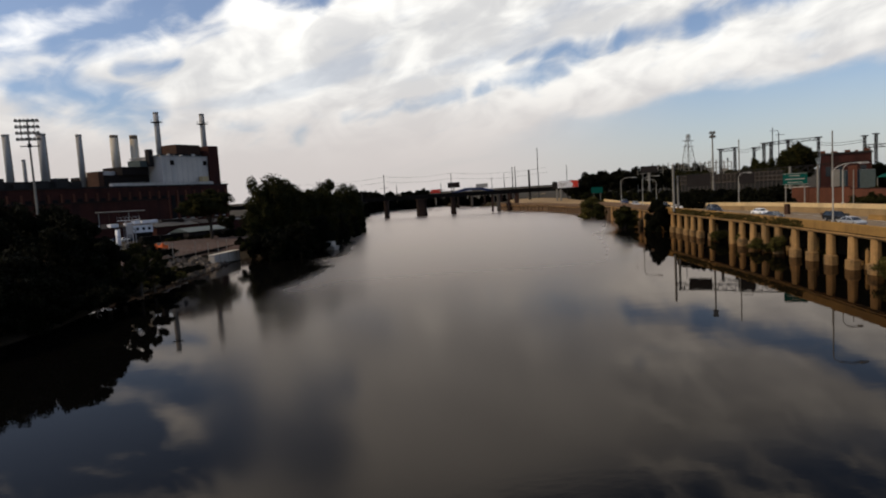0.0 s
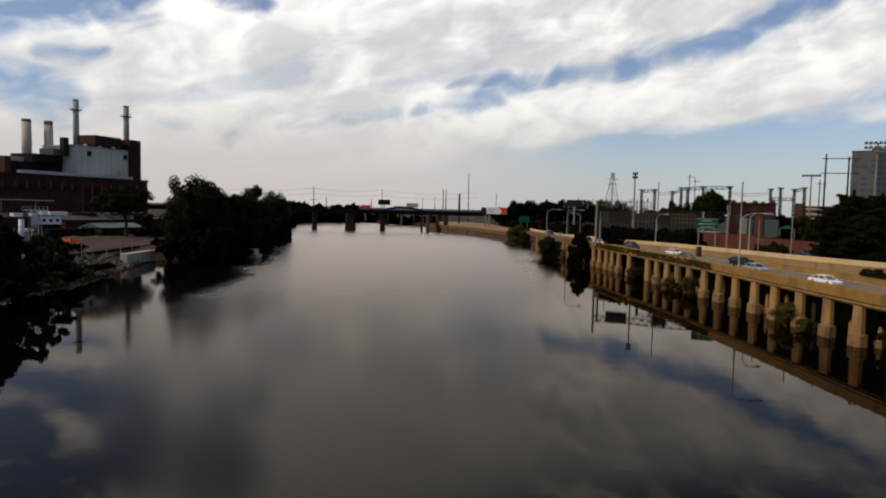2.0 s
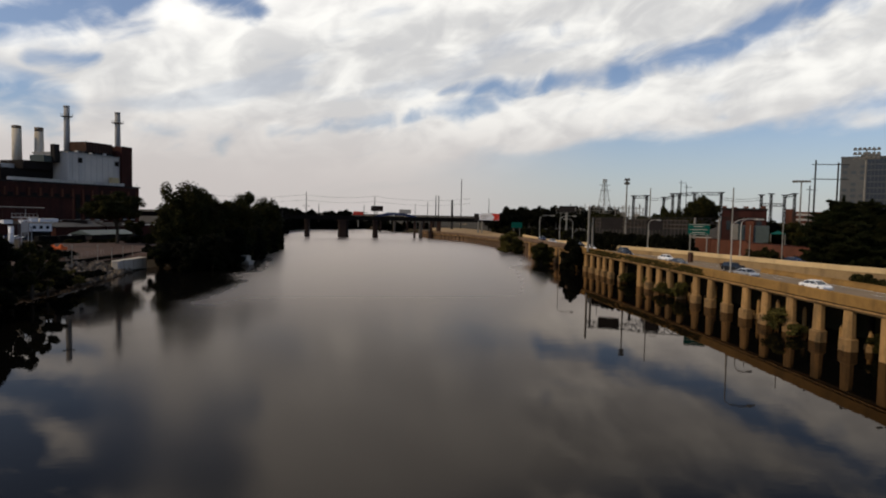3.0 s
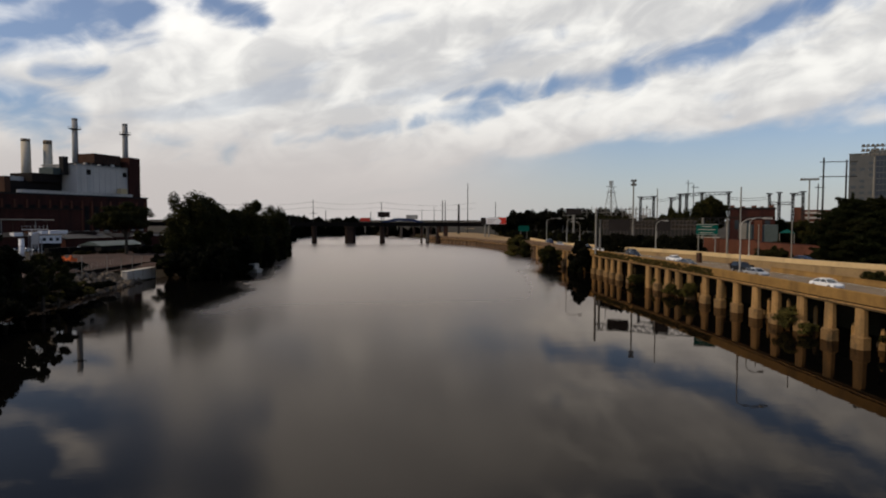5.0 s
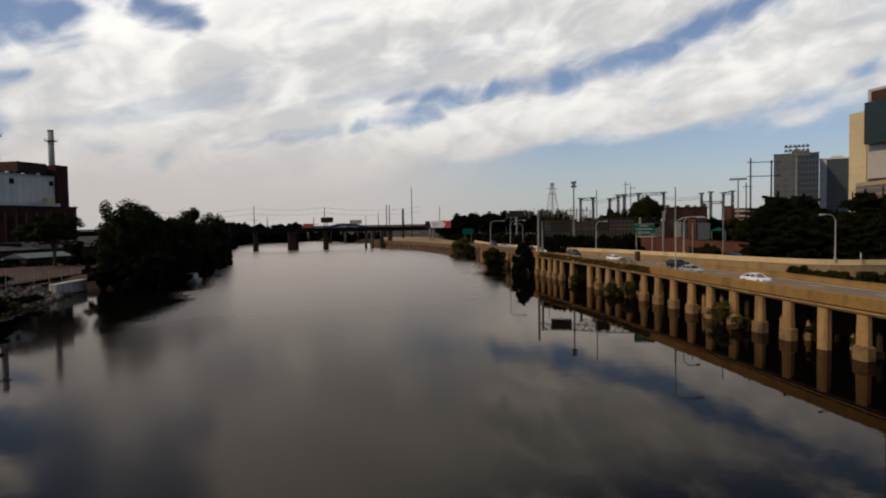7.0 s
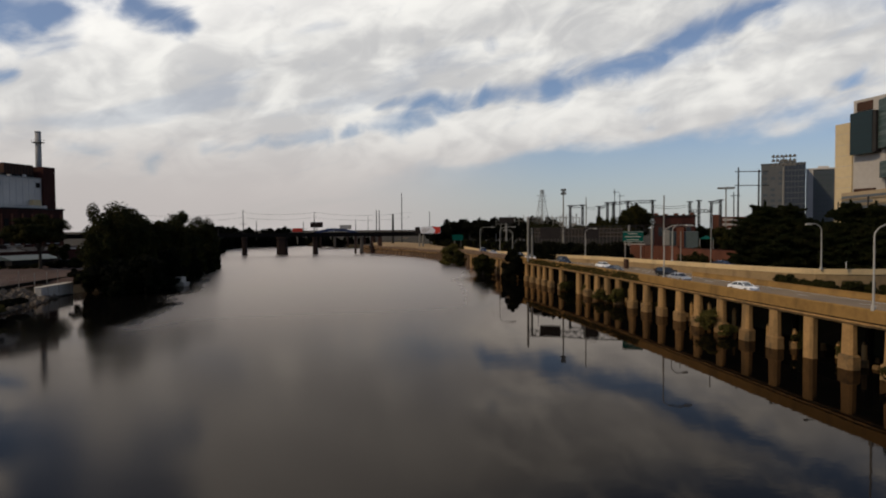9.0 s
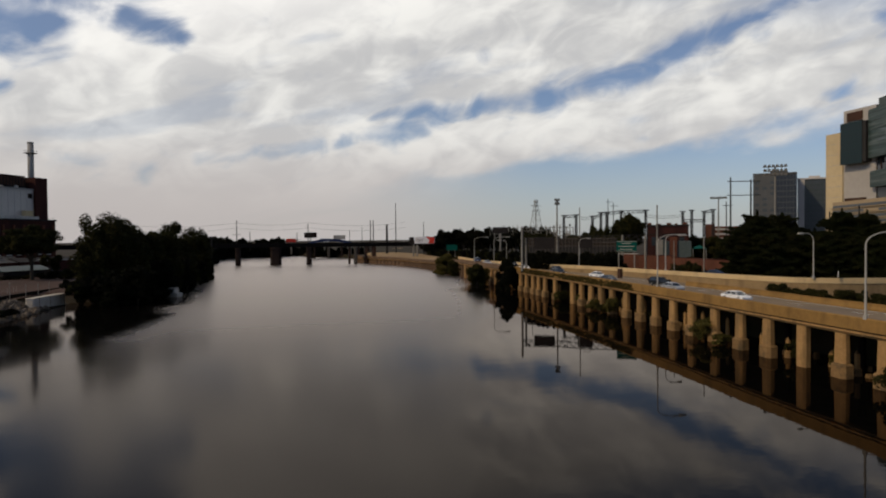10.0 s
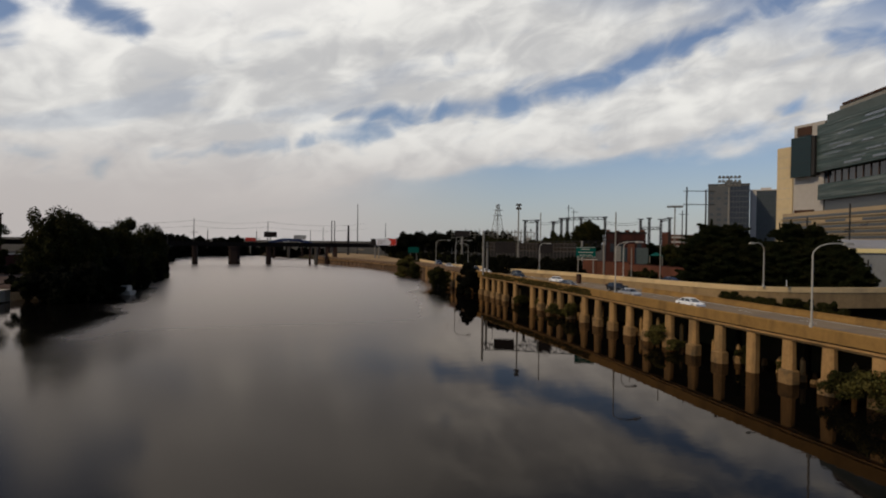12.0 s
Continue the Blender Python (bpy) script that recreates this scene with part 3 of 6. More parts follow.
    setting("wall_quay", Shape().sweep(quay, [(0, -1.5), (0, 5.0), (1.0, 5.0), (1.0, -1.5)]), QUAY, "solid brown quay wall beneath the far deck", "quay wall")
    median = [(70.3, -60), (71.2, 30), (72.0, 60), (72.9, 77), (74.2, 90), (75.0, 100), (75.2, 112)]
    med = Shape().sweep([(x, y, 0.0) for x, y in median], [(-0.3, 6.19), (-0.26, 6.45), (-0.1, 6.75), (-0.08, 7.12), (0.08, 7.12), (0.1, 6.75), (0.26, 6.45), (0.3, 6.19)])
    setting("wall_median", med, BARRIER, "tan concrete median barrier at the road's far edge", "barrier")
    ramp = [(82, 320), (77.0, 260), (74.4, 212), (74.4, 181), (76.4, 160), (79.0, 148), (80.2, 135), (79.4, 120), (79.0, 104), (82.5, 92.5), (87.0, 88.6), (94.0, 86.6), (104, 85.6), (125, 84), (160, 80)]
    for _ in range(2):
        cut = [ramp[0]]
        for (x0, y0), (x1, y1) in zip(ramp, ramp[1:]):
            cut += [(0.75 * x0 + 0.25 * x1, 0.75 * y0 + 0.25 * y1), (0.25 * x0 + 0.75 * x1, 0.25 * y0 + 0.75 * y1)]
        ramp = cut + [ramp[-1]]
    line = [(x, y, 0.0) for x, y in ramp]
    tops = [float(np.interp(y, (103, 120, 136, 160, 181, 212, 260), (8.8, 8.55, 8.3, 8.2, 7.85, 7.4, 6.4))) for x, y in ramp]
    wall = Shape()
    for i in range(len(line) - 1):
        solid = line[i][0] < 92.5
        a, b = Vector(line[i]), Vector(line[i + 1])
        d = (b - a).normalized()
        nrm = Vector((-d.y, d.x, 0))
        for z0, z1, o0, o1 in ((4.6 if solid else 5.2, None, 0.0, 0.35),):
            pts = [a + nrm * o0, b + nrm * o0, b + nrm * o1, a + nrm * o1]
            wall.add([(*p.xy, z0) for p in pts] + [(*pts[0].xy, tops[i] - 0.9), (*pts[1].xy, tops[i + 1] - 0.9), (*pts[2].xy, tops[i + 1] - 0.9), (*pts[3].xy, tops[i] - 0.9)],
                     [(3, 2, 1, 0), (4, 5, 6, 7), (0, 1, 5, 4), (1, 2, 6, 5), (2, 3, 7, 6), (3, 0, 4, 7)])
    setting("wall_ramp", wall, RAMP_WALL, "weathered tan retaining wall of the curving ramp", "retaining wall")
    cap = Shape()
    ring = [(-0.10, -0.9), (-0.10, 0.0), (0.45, 0.0), (0.45, -0.9)]
    cap.sweep([(x, y, t) for (x, y, _), t in zip(line, tops)], [(-o, h) for o, h in ring])
    setting("wall_ramp_parapet", cap, PARAPET, "pale concrete parapet band on top of the ramp wall", "parapet")
    deck2 = Shape().sweep([(x, y, t) for (x, y, _), t in zip(line, tops)], [(-0.45, -1.0), (-11.0, -1.0), (-11.0, -1.9), (-0.45, -1.9)])
    setting("road_ramp", deck2, ASPHALT, "grey asphalt ramp behind the parapet", "road")
    under = Shape().box((92.5, 97.0, 1.0), (170, 98.0, 7.0))
    under.box((91.3, 88.0, 2.0), (92.8, 98.0, 6.9))
    setting("wall_underpass", under, CONCRETE_FOOT, "dark abutment wall in the shade under the ramp", "wall")


build_road()


def build_piers():
    """Tapered octagonal bridge piers on wider footings, every 6.2 m along the deck's river edge."""
    shaft = Shape().block(0.5, 0, 1.55, 4.96, 1.0, 1.72, 0, 0.24, 0.91).mesh("shaft", CONCRETE)
    foot = Shape().block(0.5, 0, -1.5, 1.35, 1.65, 2.28, 0, 0.36, 0.97)
    foot.block(0.5, 0, 1.35, 1.56, 1.6, 2.2, 0, 0.36, 0.76)
    foot = foot.mesh("footing", CONCRETE_FOOT)
    plain = Shape().block(0.55, 0, -1.5, 4.96, 1.1, 1.65, 0, 0.26, 0.98).mesh("shaft_plain", CONCRETE)
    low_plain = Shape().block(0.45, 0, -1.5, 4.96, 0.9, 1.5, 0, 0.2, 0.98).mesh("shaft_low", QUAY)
    # inner columns: concrete coloured near black to carry the shade
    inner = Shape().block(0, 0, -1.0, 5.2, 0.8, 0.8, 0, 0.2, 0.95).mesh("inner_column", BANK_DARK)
    spots = [-8.0, -2.0, 4.0, 10.0, 16.0, 22.0, 28.0, 34.0, 41.0, 48.0, 54.1, 60.0, 66.2, 72.7, 78.7, 85.2, 91.9, 97.7, 103.9, 109.8, 115.7, 122.1, 127.6, 132.9, 138.3, 143.5, 154.6, 161.9, 166.8, 171.3, 176.8]
    while spots[-1] < 398:
        spots.append(spots[-1] + (5.2 if spots[-1] < 250 else 4.4))
    for k, y in enumerate(spots):
        x = along(DECK_EDGE, y)
        turn = math.degrees(math.atan2(along(DECK_EDGE, y - 1) - along(DECK_EDGE, y + 1), 2)) * -1
        ob = thing("deck_pier", (x, y, 0), "stained tan concrete pier on a wider footing in the water", "pier", -turn, "piers under the expressway deck")
        if y > 190 or abs(y - 66.2) < 1 or abs(y - 127.6) < 1 or abs(y - 143.5) < 1:
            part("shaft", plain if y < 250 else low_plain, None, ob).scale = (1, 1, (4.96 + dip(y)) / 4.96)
        else:
            part("shaft", shaft, CONCRETE, ob)
            part("footing", foot, CONCRETE_FOOT, ob, "wider water-stained footing")
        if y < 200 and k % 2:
            part("inner_column", inner, None, ob, "slender column, near black with the deck's shade painted in").location = (5.2, 2.4, 0)


build_piers()


# ---- trees ----
def leaves(centres, radii, count, size, rng, flat=0.6, droop=0.0, aspect=0.6):
    """Small folded leaves or sprays scattered in clumps: numpy arrays of vertices and faces."""
    k = len(centres)
    pick = rng.integers(0, k, count)
    d = rng.normal(size=(count, 3))
    d /= np.linalg.norm(d, axis=1)[:, None]
    rad = rng.random(count) ** 0.45
    pos = centres[pick] + d * rad[:, None] * radii[pick]
    nrm = d + rng.normal(size=(count, 3)) * flat
    nrm /= np.linalg.norm(nrm, axis=1)[:, None]
    a = np.cross(nrm, rng.normal(size=(count, 3)))
    a /= np.linalg.norm(a, axis=1)[:, None]
    b = np.cross(nrm, a)
    s = size * (0.6 + 0.8 * rng.random(count))[:, None]
    a, b = a * s, b * s * aspect
    tip = nrm * s * 0.25
    v = np.stack([pos - a, pos - b + tip, pos + a, pos + b + tip], 1)
    v[:, :, 2] -= droop * rng.random((count, 1)) * size
    faces = [(4 * i + j, 4 * i + (j + 1) % 4, 4 * i + (j + 2) % 4) for i in range(count) for j in (0, 2)]
    return v.reshape(-1, 3), faces


def leaf_mesh(name, v, f, mat):
    me = bpy.data.meshes.new(name)
    me.from_pydata(v.tolist(), [], f)
    me.materials.append(mat)
    me.update()
    return me


def broad_tree(name, at, height, spread, label, seed, count=6000, size=0.4, mat=None, low=0.25, clumps=26, group="", trunk=True, squash=1.0, skirt=0, tuft=1.0):
    """A tapered trunk with forking limbs, and an uneven crown of leaf clumps with gaps."""
    rng = np.random.default_rng(seed)
    ob = thing(name, at, label, "bush" if "bush" in name else "tree", float(rng.random() * 360), group)
    crown_z0 = height * low
    cz, rz = (height + crown_z0) / 2, (height - crown_z0) / 2
    d = rng.normal(size=(clumps, 3))
    d /= np.linalg.norm(d, axis=1)[:, None]
    r = 0.35 + 0.5 * rng.random(clumps)
    centres = np.column_stack([d[:, 0] * spread * r, d[:, 1] * spread * r * squash, cz + d[:, 2] * rz * r * 0.95])
    radii = np.column_stack([spread * (0.20 + 0.22 * rng.random(clumps))] * 2 + [rz * (0.16 + 0.22 * rng.random(clumps))]) * tuft
    if skirt:
        a, q = rng.random(skirt) * 6.283, 0.45 + 0.5 * rng.random(skirt)
        centres = np.vstack([centres, np.column_stack([np.cos(a) * spread * q, np.sin(a) * spread * q, height * (0.02 + 0.42 * rng.random(skirt))])])
        radii = np.vstack([radii, np.column_stack([spread * (0.22 + 0.14 * rng.random(skirt))] * 2 + [height * (0.08 + 0.06 * rng.random(skirt))])])
    if trunk:
        sh = Shape()
        rt = 0.035 * height
        sh.rod((0, 0, -0.6), (0.1, 0, height * 0.2), rt, rt * 0.8, 8)
        sh.rod((0.1, 0, height * 0.2), (0, 0.15, height * 0.62), rt * 0.8, rt * 0.35, 8)
        for c in centres[:12]:
            z = min(height * (0.2 + 0.3 * rng.random()), c[2])
            mid = Vector((c[0] * 0.45, c[1] * 0.45, z + (c[2] - z) * 0.6))
            sh.rod((0.05, 0.05, z), mid, rt * 0.35, rt * 0.2, 5)
            sh.rod(mid, c, rt * 0.2, rt * 0.06, 5)
        part("trunk", sh, BARK, ob)
    v, f = leaves(centres, radii, count, size, rng)
    part("crown", leaf_mesh("crown", v, f, mat or LEAF), None, ob)
    return ob


def conifer(name, at, height, spread, label, seed, count=46000, size=0.42):
    """A pine with whorls of drooping boughs, ragged at the edges."""
    rng = np.random.default_rng(seed)
    ob = thing(name, at, label, "tree", float(rng.random() * 360), "pines behind the ramp")
    sh, cs, rs = Shape(), [], []
    sh.rod((0, 0, -0.5), (0, 0, height * 0.97), 0.028 * height, 0.05, 8)
    z = height * 0.06
    while z < height * 0.96:
        k = 1 - z / height
        turn = rng.random() * 6.283
        for b in range(5):
            a = turn + b * 1.257 + rng.uniform(-0.35, 0.35)
            reach = spread * min(1.0, 0.10 + 1.9 * k) ** 0.75 * (0.40 + 0.75 * rng.random())
            tipz = z + reach * (0.02 + 0.22 * rng.random())
            tip = Vector((math.cos(a) * reach, math.sin(a) * reach, tipz))
            sh.rod((0, 0, z), tip, 0.07, 0.02, 4)
            side = Vector((-math.sin(a), math.cos(a), 0))
            for t in (0.25, 0.42, 0.58, 0.72, 0.85, 0.96, 1.08, 1.2):
                w = (0.22 + reach * 0.11 * (1.25 - 0.5 * t)) * (1 if t < 1.05 else 0.5)
                for o in (-1.0, 0.0, 1.0):
                    p = tip * t + side * (o * w * 1.3)
                    cs.append((p.x, p.y, z + (tipz - z) * t - 0.12 * abs(o)))
                    rs.append((w, w, 0.10 + 0.10 * w))
        z += height * 0.036 * (0.7 + 0.6 * rng.random())
    for k in range(6):
        cs.append((0, 0, height * (0.93 + 0.018 * k)))
        rs.append((0.34 - 0.045 * k, 0.34 - 0.045 * k, 0.35))
    part("trunk", sh, BARK, ob)
    v, f = leaves(np.array(cs), np.array(rs), count, size, rng, 0.9, 0.0, 0.13)
    part("crown", leaf_mesh("crown", v, f, NEEDLE), None, ob)
    return ob


TREES_LEFT = [
    # bearing, distance, height, spread, leaves
    (-36.4, 124, 18.4, 7.6, 10000), (-33.6, 126, 18.8, 7.2, 12000), (-31.6, 126, 18.2, 6.0, 10000), (-30.2, 120, 16.4, 5.4, 10000), (-39.8, 120, 17.5, 8, 8000), (-32.0, 116, 13.2, 6.4, 9000), (-34.4, 110, 11.0, 7.0, 9000), (-37.0, 106, 12.0, 7.0, 9000), (-29.6, 114, 9.0, 5.0, 7000),
]
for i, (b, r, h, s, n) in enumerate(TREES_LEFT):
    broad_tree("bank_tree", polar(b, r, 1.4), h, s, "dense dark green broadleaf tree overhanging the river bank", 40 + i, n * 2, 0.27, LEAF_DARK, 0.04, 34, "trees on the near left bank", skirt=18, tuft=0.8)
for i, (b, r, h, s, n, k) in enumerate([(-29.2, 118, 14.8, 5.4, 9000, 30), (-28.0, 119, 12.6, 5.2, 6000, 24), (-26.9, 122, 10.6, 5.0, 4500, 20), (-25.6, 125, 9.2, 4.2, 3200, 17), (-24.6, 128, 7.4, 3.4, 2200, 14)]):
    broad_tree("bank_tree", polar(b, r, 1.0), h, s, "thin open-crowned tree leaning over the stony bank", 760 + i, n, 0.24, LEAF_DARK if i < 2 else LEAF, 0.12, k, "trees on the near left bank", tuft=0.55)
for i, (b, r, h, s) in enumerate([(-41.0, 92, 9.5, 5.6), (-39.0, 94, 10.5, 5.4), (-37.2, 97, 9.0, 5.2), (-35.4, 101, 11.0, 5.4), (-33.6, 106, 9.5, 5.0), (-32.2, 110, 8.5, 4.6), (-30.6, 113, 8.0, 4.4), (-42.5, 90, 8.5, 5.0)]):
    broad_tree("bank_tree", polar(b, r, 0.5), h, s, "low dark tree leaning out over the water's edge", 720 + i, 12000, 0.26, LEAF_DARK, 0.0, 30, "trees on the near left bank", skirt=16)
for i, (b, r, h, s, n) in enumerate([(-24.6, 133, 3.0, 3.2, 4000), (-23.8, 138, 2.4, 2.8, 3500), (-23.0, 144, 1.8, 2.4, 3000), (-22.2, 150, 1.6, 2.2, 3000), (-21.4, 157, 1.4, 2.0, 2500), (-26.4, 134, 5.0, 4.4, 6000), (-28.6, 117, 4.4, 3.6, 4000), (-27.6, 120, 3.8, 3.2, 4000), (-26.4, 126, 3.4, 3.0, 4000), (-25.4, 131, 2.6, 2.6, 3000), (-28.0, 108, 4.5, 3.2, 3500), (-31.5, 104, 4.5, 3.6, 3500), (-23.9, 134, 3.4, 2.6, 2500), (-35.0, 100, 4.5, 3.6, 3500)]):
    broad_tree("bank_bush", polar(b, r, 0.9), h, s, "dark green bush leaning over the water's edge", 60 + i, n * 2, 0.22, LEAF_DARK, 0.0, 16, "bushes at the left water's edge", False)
CLUMP = [(-15.2, 190, 24.2, 6.8), (-13.9, 194, 25.6, 6.6), (-12.9, 198, 24.6, 6.0), (-11.8, 206, 22.4, 5.8), (-10.6, 214, 21.0, 5.0), (-9.5, 236, 22.8, 6.2), (-8.4, 252, 22.6, 5.8), (-7.5, 272, 17.5, 4.2), (-12.6, 182, 10, 4.6), (-14.4, 178, 9.0, 4.2), (-11.0, 198, 11, 4.6), (-9.4, 222, 11, 4.8), (-8.4, 246, 10, 4.6), (-7.6, 272, 9, 4.0), (-10.4, 230, 13.5, 4.4), (-15.8, 184, 8.5, 3.6)]
# low trees of the clump take the near-black leaf, with shade painted in
for i, (b, r, h, s) in enumerate(CLUMP):
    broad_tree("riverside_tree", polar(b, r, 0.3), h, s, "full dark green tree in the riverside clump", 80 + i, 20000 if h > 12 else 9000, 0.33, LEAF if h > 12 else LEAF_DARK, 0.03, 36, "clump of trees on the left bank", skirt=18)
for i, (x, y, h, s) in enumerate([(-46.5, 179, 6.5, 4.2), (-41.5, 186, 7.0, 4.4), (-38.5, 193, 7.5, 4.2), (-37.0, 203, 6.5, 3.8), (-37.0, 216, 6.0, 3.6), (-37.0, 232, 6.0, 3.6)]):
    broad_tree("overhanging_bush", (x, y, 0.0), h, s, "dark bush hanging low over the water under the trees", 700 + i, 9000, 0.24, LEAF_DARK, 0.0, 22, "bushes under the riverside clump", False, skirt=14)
broad_tree("small_tree", polar(-19.8, 245, 2.9), 18.6, 11.0, "dark tree with an open spreading crown by the gravel lot", 120, 26000, 0.32, LEAF, 0.42, 40)
broad_tree("small_tree", polar(-18.6, 260, 2.9), 9.5, 4.0, "small dark tree with an open crown by the gravel lot", 121, 2200, 0.5, LEAF, 0.3, 14)
for i, (x, y, h, s, m, n) in enumerate([(63.4, 186.5, 10.4, 3.7, LEAF_DARK, 9000), (60.4, 210, 8.6, 3.9, LEAF, 6500), (61.6, 213, 5.6, 3.4, BUSH_LEAF, 2500), (64.6, 272, 9.8, 6.0, BUSH_LEAF, 7500), (66.0, 262, 7.6, 4.4, LEAF, 5000)]):
    broad_tree("pier_bush", (x, y, -0.3), h, s, "tall leafy bush growing up against the deck's edge" if i else "slim dark evergreen growing against the deck's edge", 140 + i, n * 2, 0.28, m, 0.02, 26, "", True, skirt=14)
for i, (b, r, h, w) in enumerate(((33.2, 168, 3.9, 2.6), (34.1, 166, 4.3, 3.0), (34.8, 164, 3.6, 2.2))):
    broad_tree("wall_bush", polar(b, r, 5.6), h, w, "dull olive bush before the brick boundary wall", 260 + i, 2600, 0.18, LEAF, 0.0, 18, "bushes along the brick wall", False)
for i, (y, h, s, off) in enumerate([(147.0, 3.4, 1.7, -0.4), (151.5, 2.6, 1.3, -0.2), (128.5, 3.0, 1.9, -0.6), (125.0, 2.2, 1.4, -0.4), (121.0, 4.4, 1.9, -0.5), (86.5, 4.2, 2.3, -0.5), (69.4, 3.0, 1.6, 2.6), (82.0, 2.0, 1.4, -0.6), (63.2, 2.4, 1.2, 3.0), (51.0, 4.2, 2.6, -0.8), (47.4, 4.6, 3.4, -1.0), (43.0, 5.0, 3.2, -0.8), (39.0, 5.2, 3.0, -0.6), (110.0, 2.0, 1.2, 2.4), (139.5, 3.6, 1.8, 1.4)]):
    broad_tree("waterside_bush", (along(DECK_EDGE, y) + off, y, -0.2), h, s, "green scrub growing between the piers", 160 + i, 2600, 0.16, BUSH_LEAF if i % 3 else LEAF, 0.0, 22, "scrub between the piers", False)
for i in range(12):
    x, y = 75.5 + 0.13 * i + 0.25 * math.sin(i * 2.2), 88.5 - 1.75 * i
    broad_tree("verge_bush", (x, y, 4.8), 3.6 + 0.3 * math.sin(i * 1.7), 1.9, "low dark hedge bush on the verge under the ramp wall", 180 + i, 5200, 0.13, LEAF, 0.0, 14, "hedge on the verge", False)
for i, (b, r, h, s) in enumerate([(39.2, 158, 15.4, 6.4), (41.0, 163, 15.0, 6.4), (38.2, 154, 12.2, 4.6), (43.2, 166, 11.4, 5.0), (45.0, 160, 15.4, 6.0), (46.6, 160, 15.0, 6.0), (47.8, 148, 11.8, 4.6), (40.0, 152, 11.0, 5.4), (44.2, 154, 11.0, 5.4), (42.0, 158, 12.4, 5.0), (46.0, 152, 10.0, 5.0), (48.6, 144, 10.0, 4.0), (49.2, 142, 7.2, 3.2)]):
    conifer("pine_tree", polar(b, r, 5.6), h, s, "dense dark green pine with ragged drooping boughs", 200 + i)
for i in range(34):
    b = 11.6 + i * 0.33
    r = 440 + 22 * math.sin(i * 2.3)
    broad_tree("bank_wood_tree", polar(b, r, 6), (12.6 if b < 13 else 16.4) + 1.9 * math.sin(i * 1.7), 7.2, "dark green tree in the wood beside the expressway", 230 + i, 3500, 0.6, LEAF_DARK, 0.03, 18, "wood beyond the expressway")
for i, (b, r, h, s) in enumerate([(29.2, 236, 19.0, 4.9), (28.7, 233, 16.5, 4.2), (29.7, 238, 17.0, 4.2), (27.3, 246, 15.0, 4.4), (26.4, 250, 14.4, 4.0), (25.6, 252, 12.0, 3.6), (24.6, 260, 11.6, 3.8), (22.6, 262, 11.4, 4.2), (21.6, 262, 12.0, 4.4), (20.6, 262, 12.4, 4.4), (28.3, 236, 13, 5.4), (34.6, 230, 11.0, 4.4), (35.8, 226, 10.4, 4.4), (36.8, 222, 9.6, 4.0), (33.4, 205, 5.4, 3.0), (34.2, 190, 4.6, 2.6)]):
    broad_tree("yard_tree", polar(b, r, 6), h, s, "rounded dark green tree in the substation yard", 280 + i, 11000, 0.32, LEAF, 0.36 if h > 15 else 0.08, 40, "trees in the substation yard")
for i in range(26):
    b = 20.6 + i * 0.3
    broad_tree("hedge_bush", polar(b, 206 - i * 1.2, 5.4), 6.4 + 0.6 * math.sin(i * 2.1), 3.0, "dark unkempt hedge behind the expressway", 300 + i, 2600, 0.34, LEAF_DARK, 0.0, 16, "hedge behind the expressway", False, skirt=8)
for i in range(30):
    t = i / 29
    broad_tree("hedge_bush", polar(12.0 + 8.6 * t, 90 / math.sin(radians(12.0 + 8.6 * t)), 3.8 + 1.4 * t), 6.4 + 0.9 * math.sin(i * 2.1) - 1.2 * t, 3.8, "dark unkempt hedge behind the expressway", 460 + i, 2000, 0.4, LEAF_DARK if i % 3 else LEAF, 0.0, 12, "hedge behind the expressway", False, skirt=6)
rng_far = random.Random(5)
for i in range(100):
    y_far = 432 + i * 1.9
    x_far = along(LEFT_BANK, y_far) - rng_far.uniform(1, 10)
    b = math.degrees(math.atan2(x_far, y_far))
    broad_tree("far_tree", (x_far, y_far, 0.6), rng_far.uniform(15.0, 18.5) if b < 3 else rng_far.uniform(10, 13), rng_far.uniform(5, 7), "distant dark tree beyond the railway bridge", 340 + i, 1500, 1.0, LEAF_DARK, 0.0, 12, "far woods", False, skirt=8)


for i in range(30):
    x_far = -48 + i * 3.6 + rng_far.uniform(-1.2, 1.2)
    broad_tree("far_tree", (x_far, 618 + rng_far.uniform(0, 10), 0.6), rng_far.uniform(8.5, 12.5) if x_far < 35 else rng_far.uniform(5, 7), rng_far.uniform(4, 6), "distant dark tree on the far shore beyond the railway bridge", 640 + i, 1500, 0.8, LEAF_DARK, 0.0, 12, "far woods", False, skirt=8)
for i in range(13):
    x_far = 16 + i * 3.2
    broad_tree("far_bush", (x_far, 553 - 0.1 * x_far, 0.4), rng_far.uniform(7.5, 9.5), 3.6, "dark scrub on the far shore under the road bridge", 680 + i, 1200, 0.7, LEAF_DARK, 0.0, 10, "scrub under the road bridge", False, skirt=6)


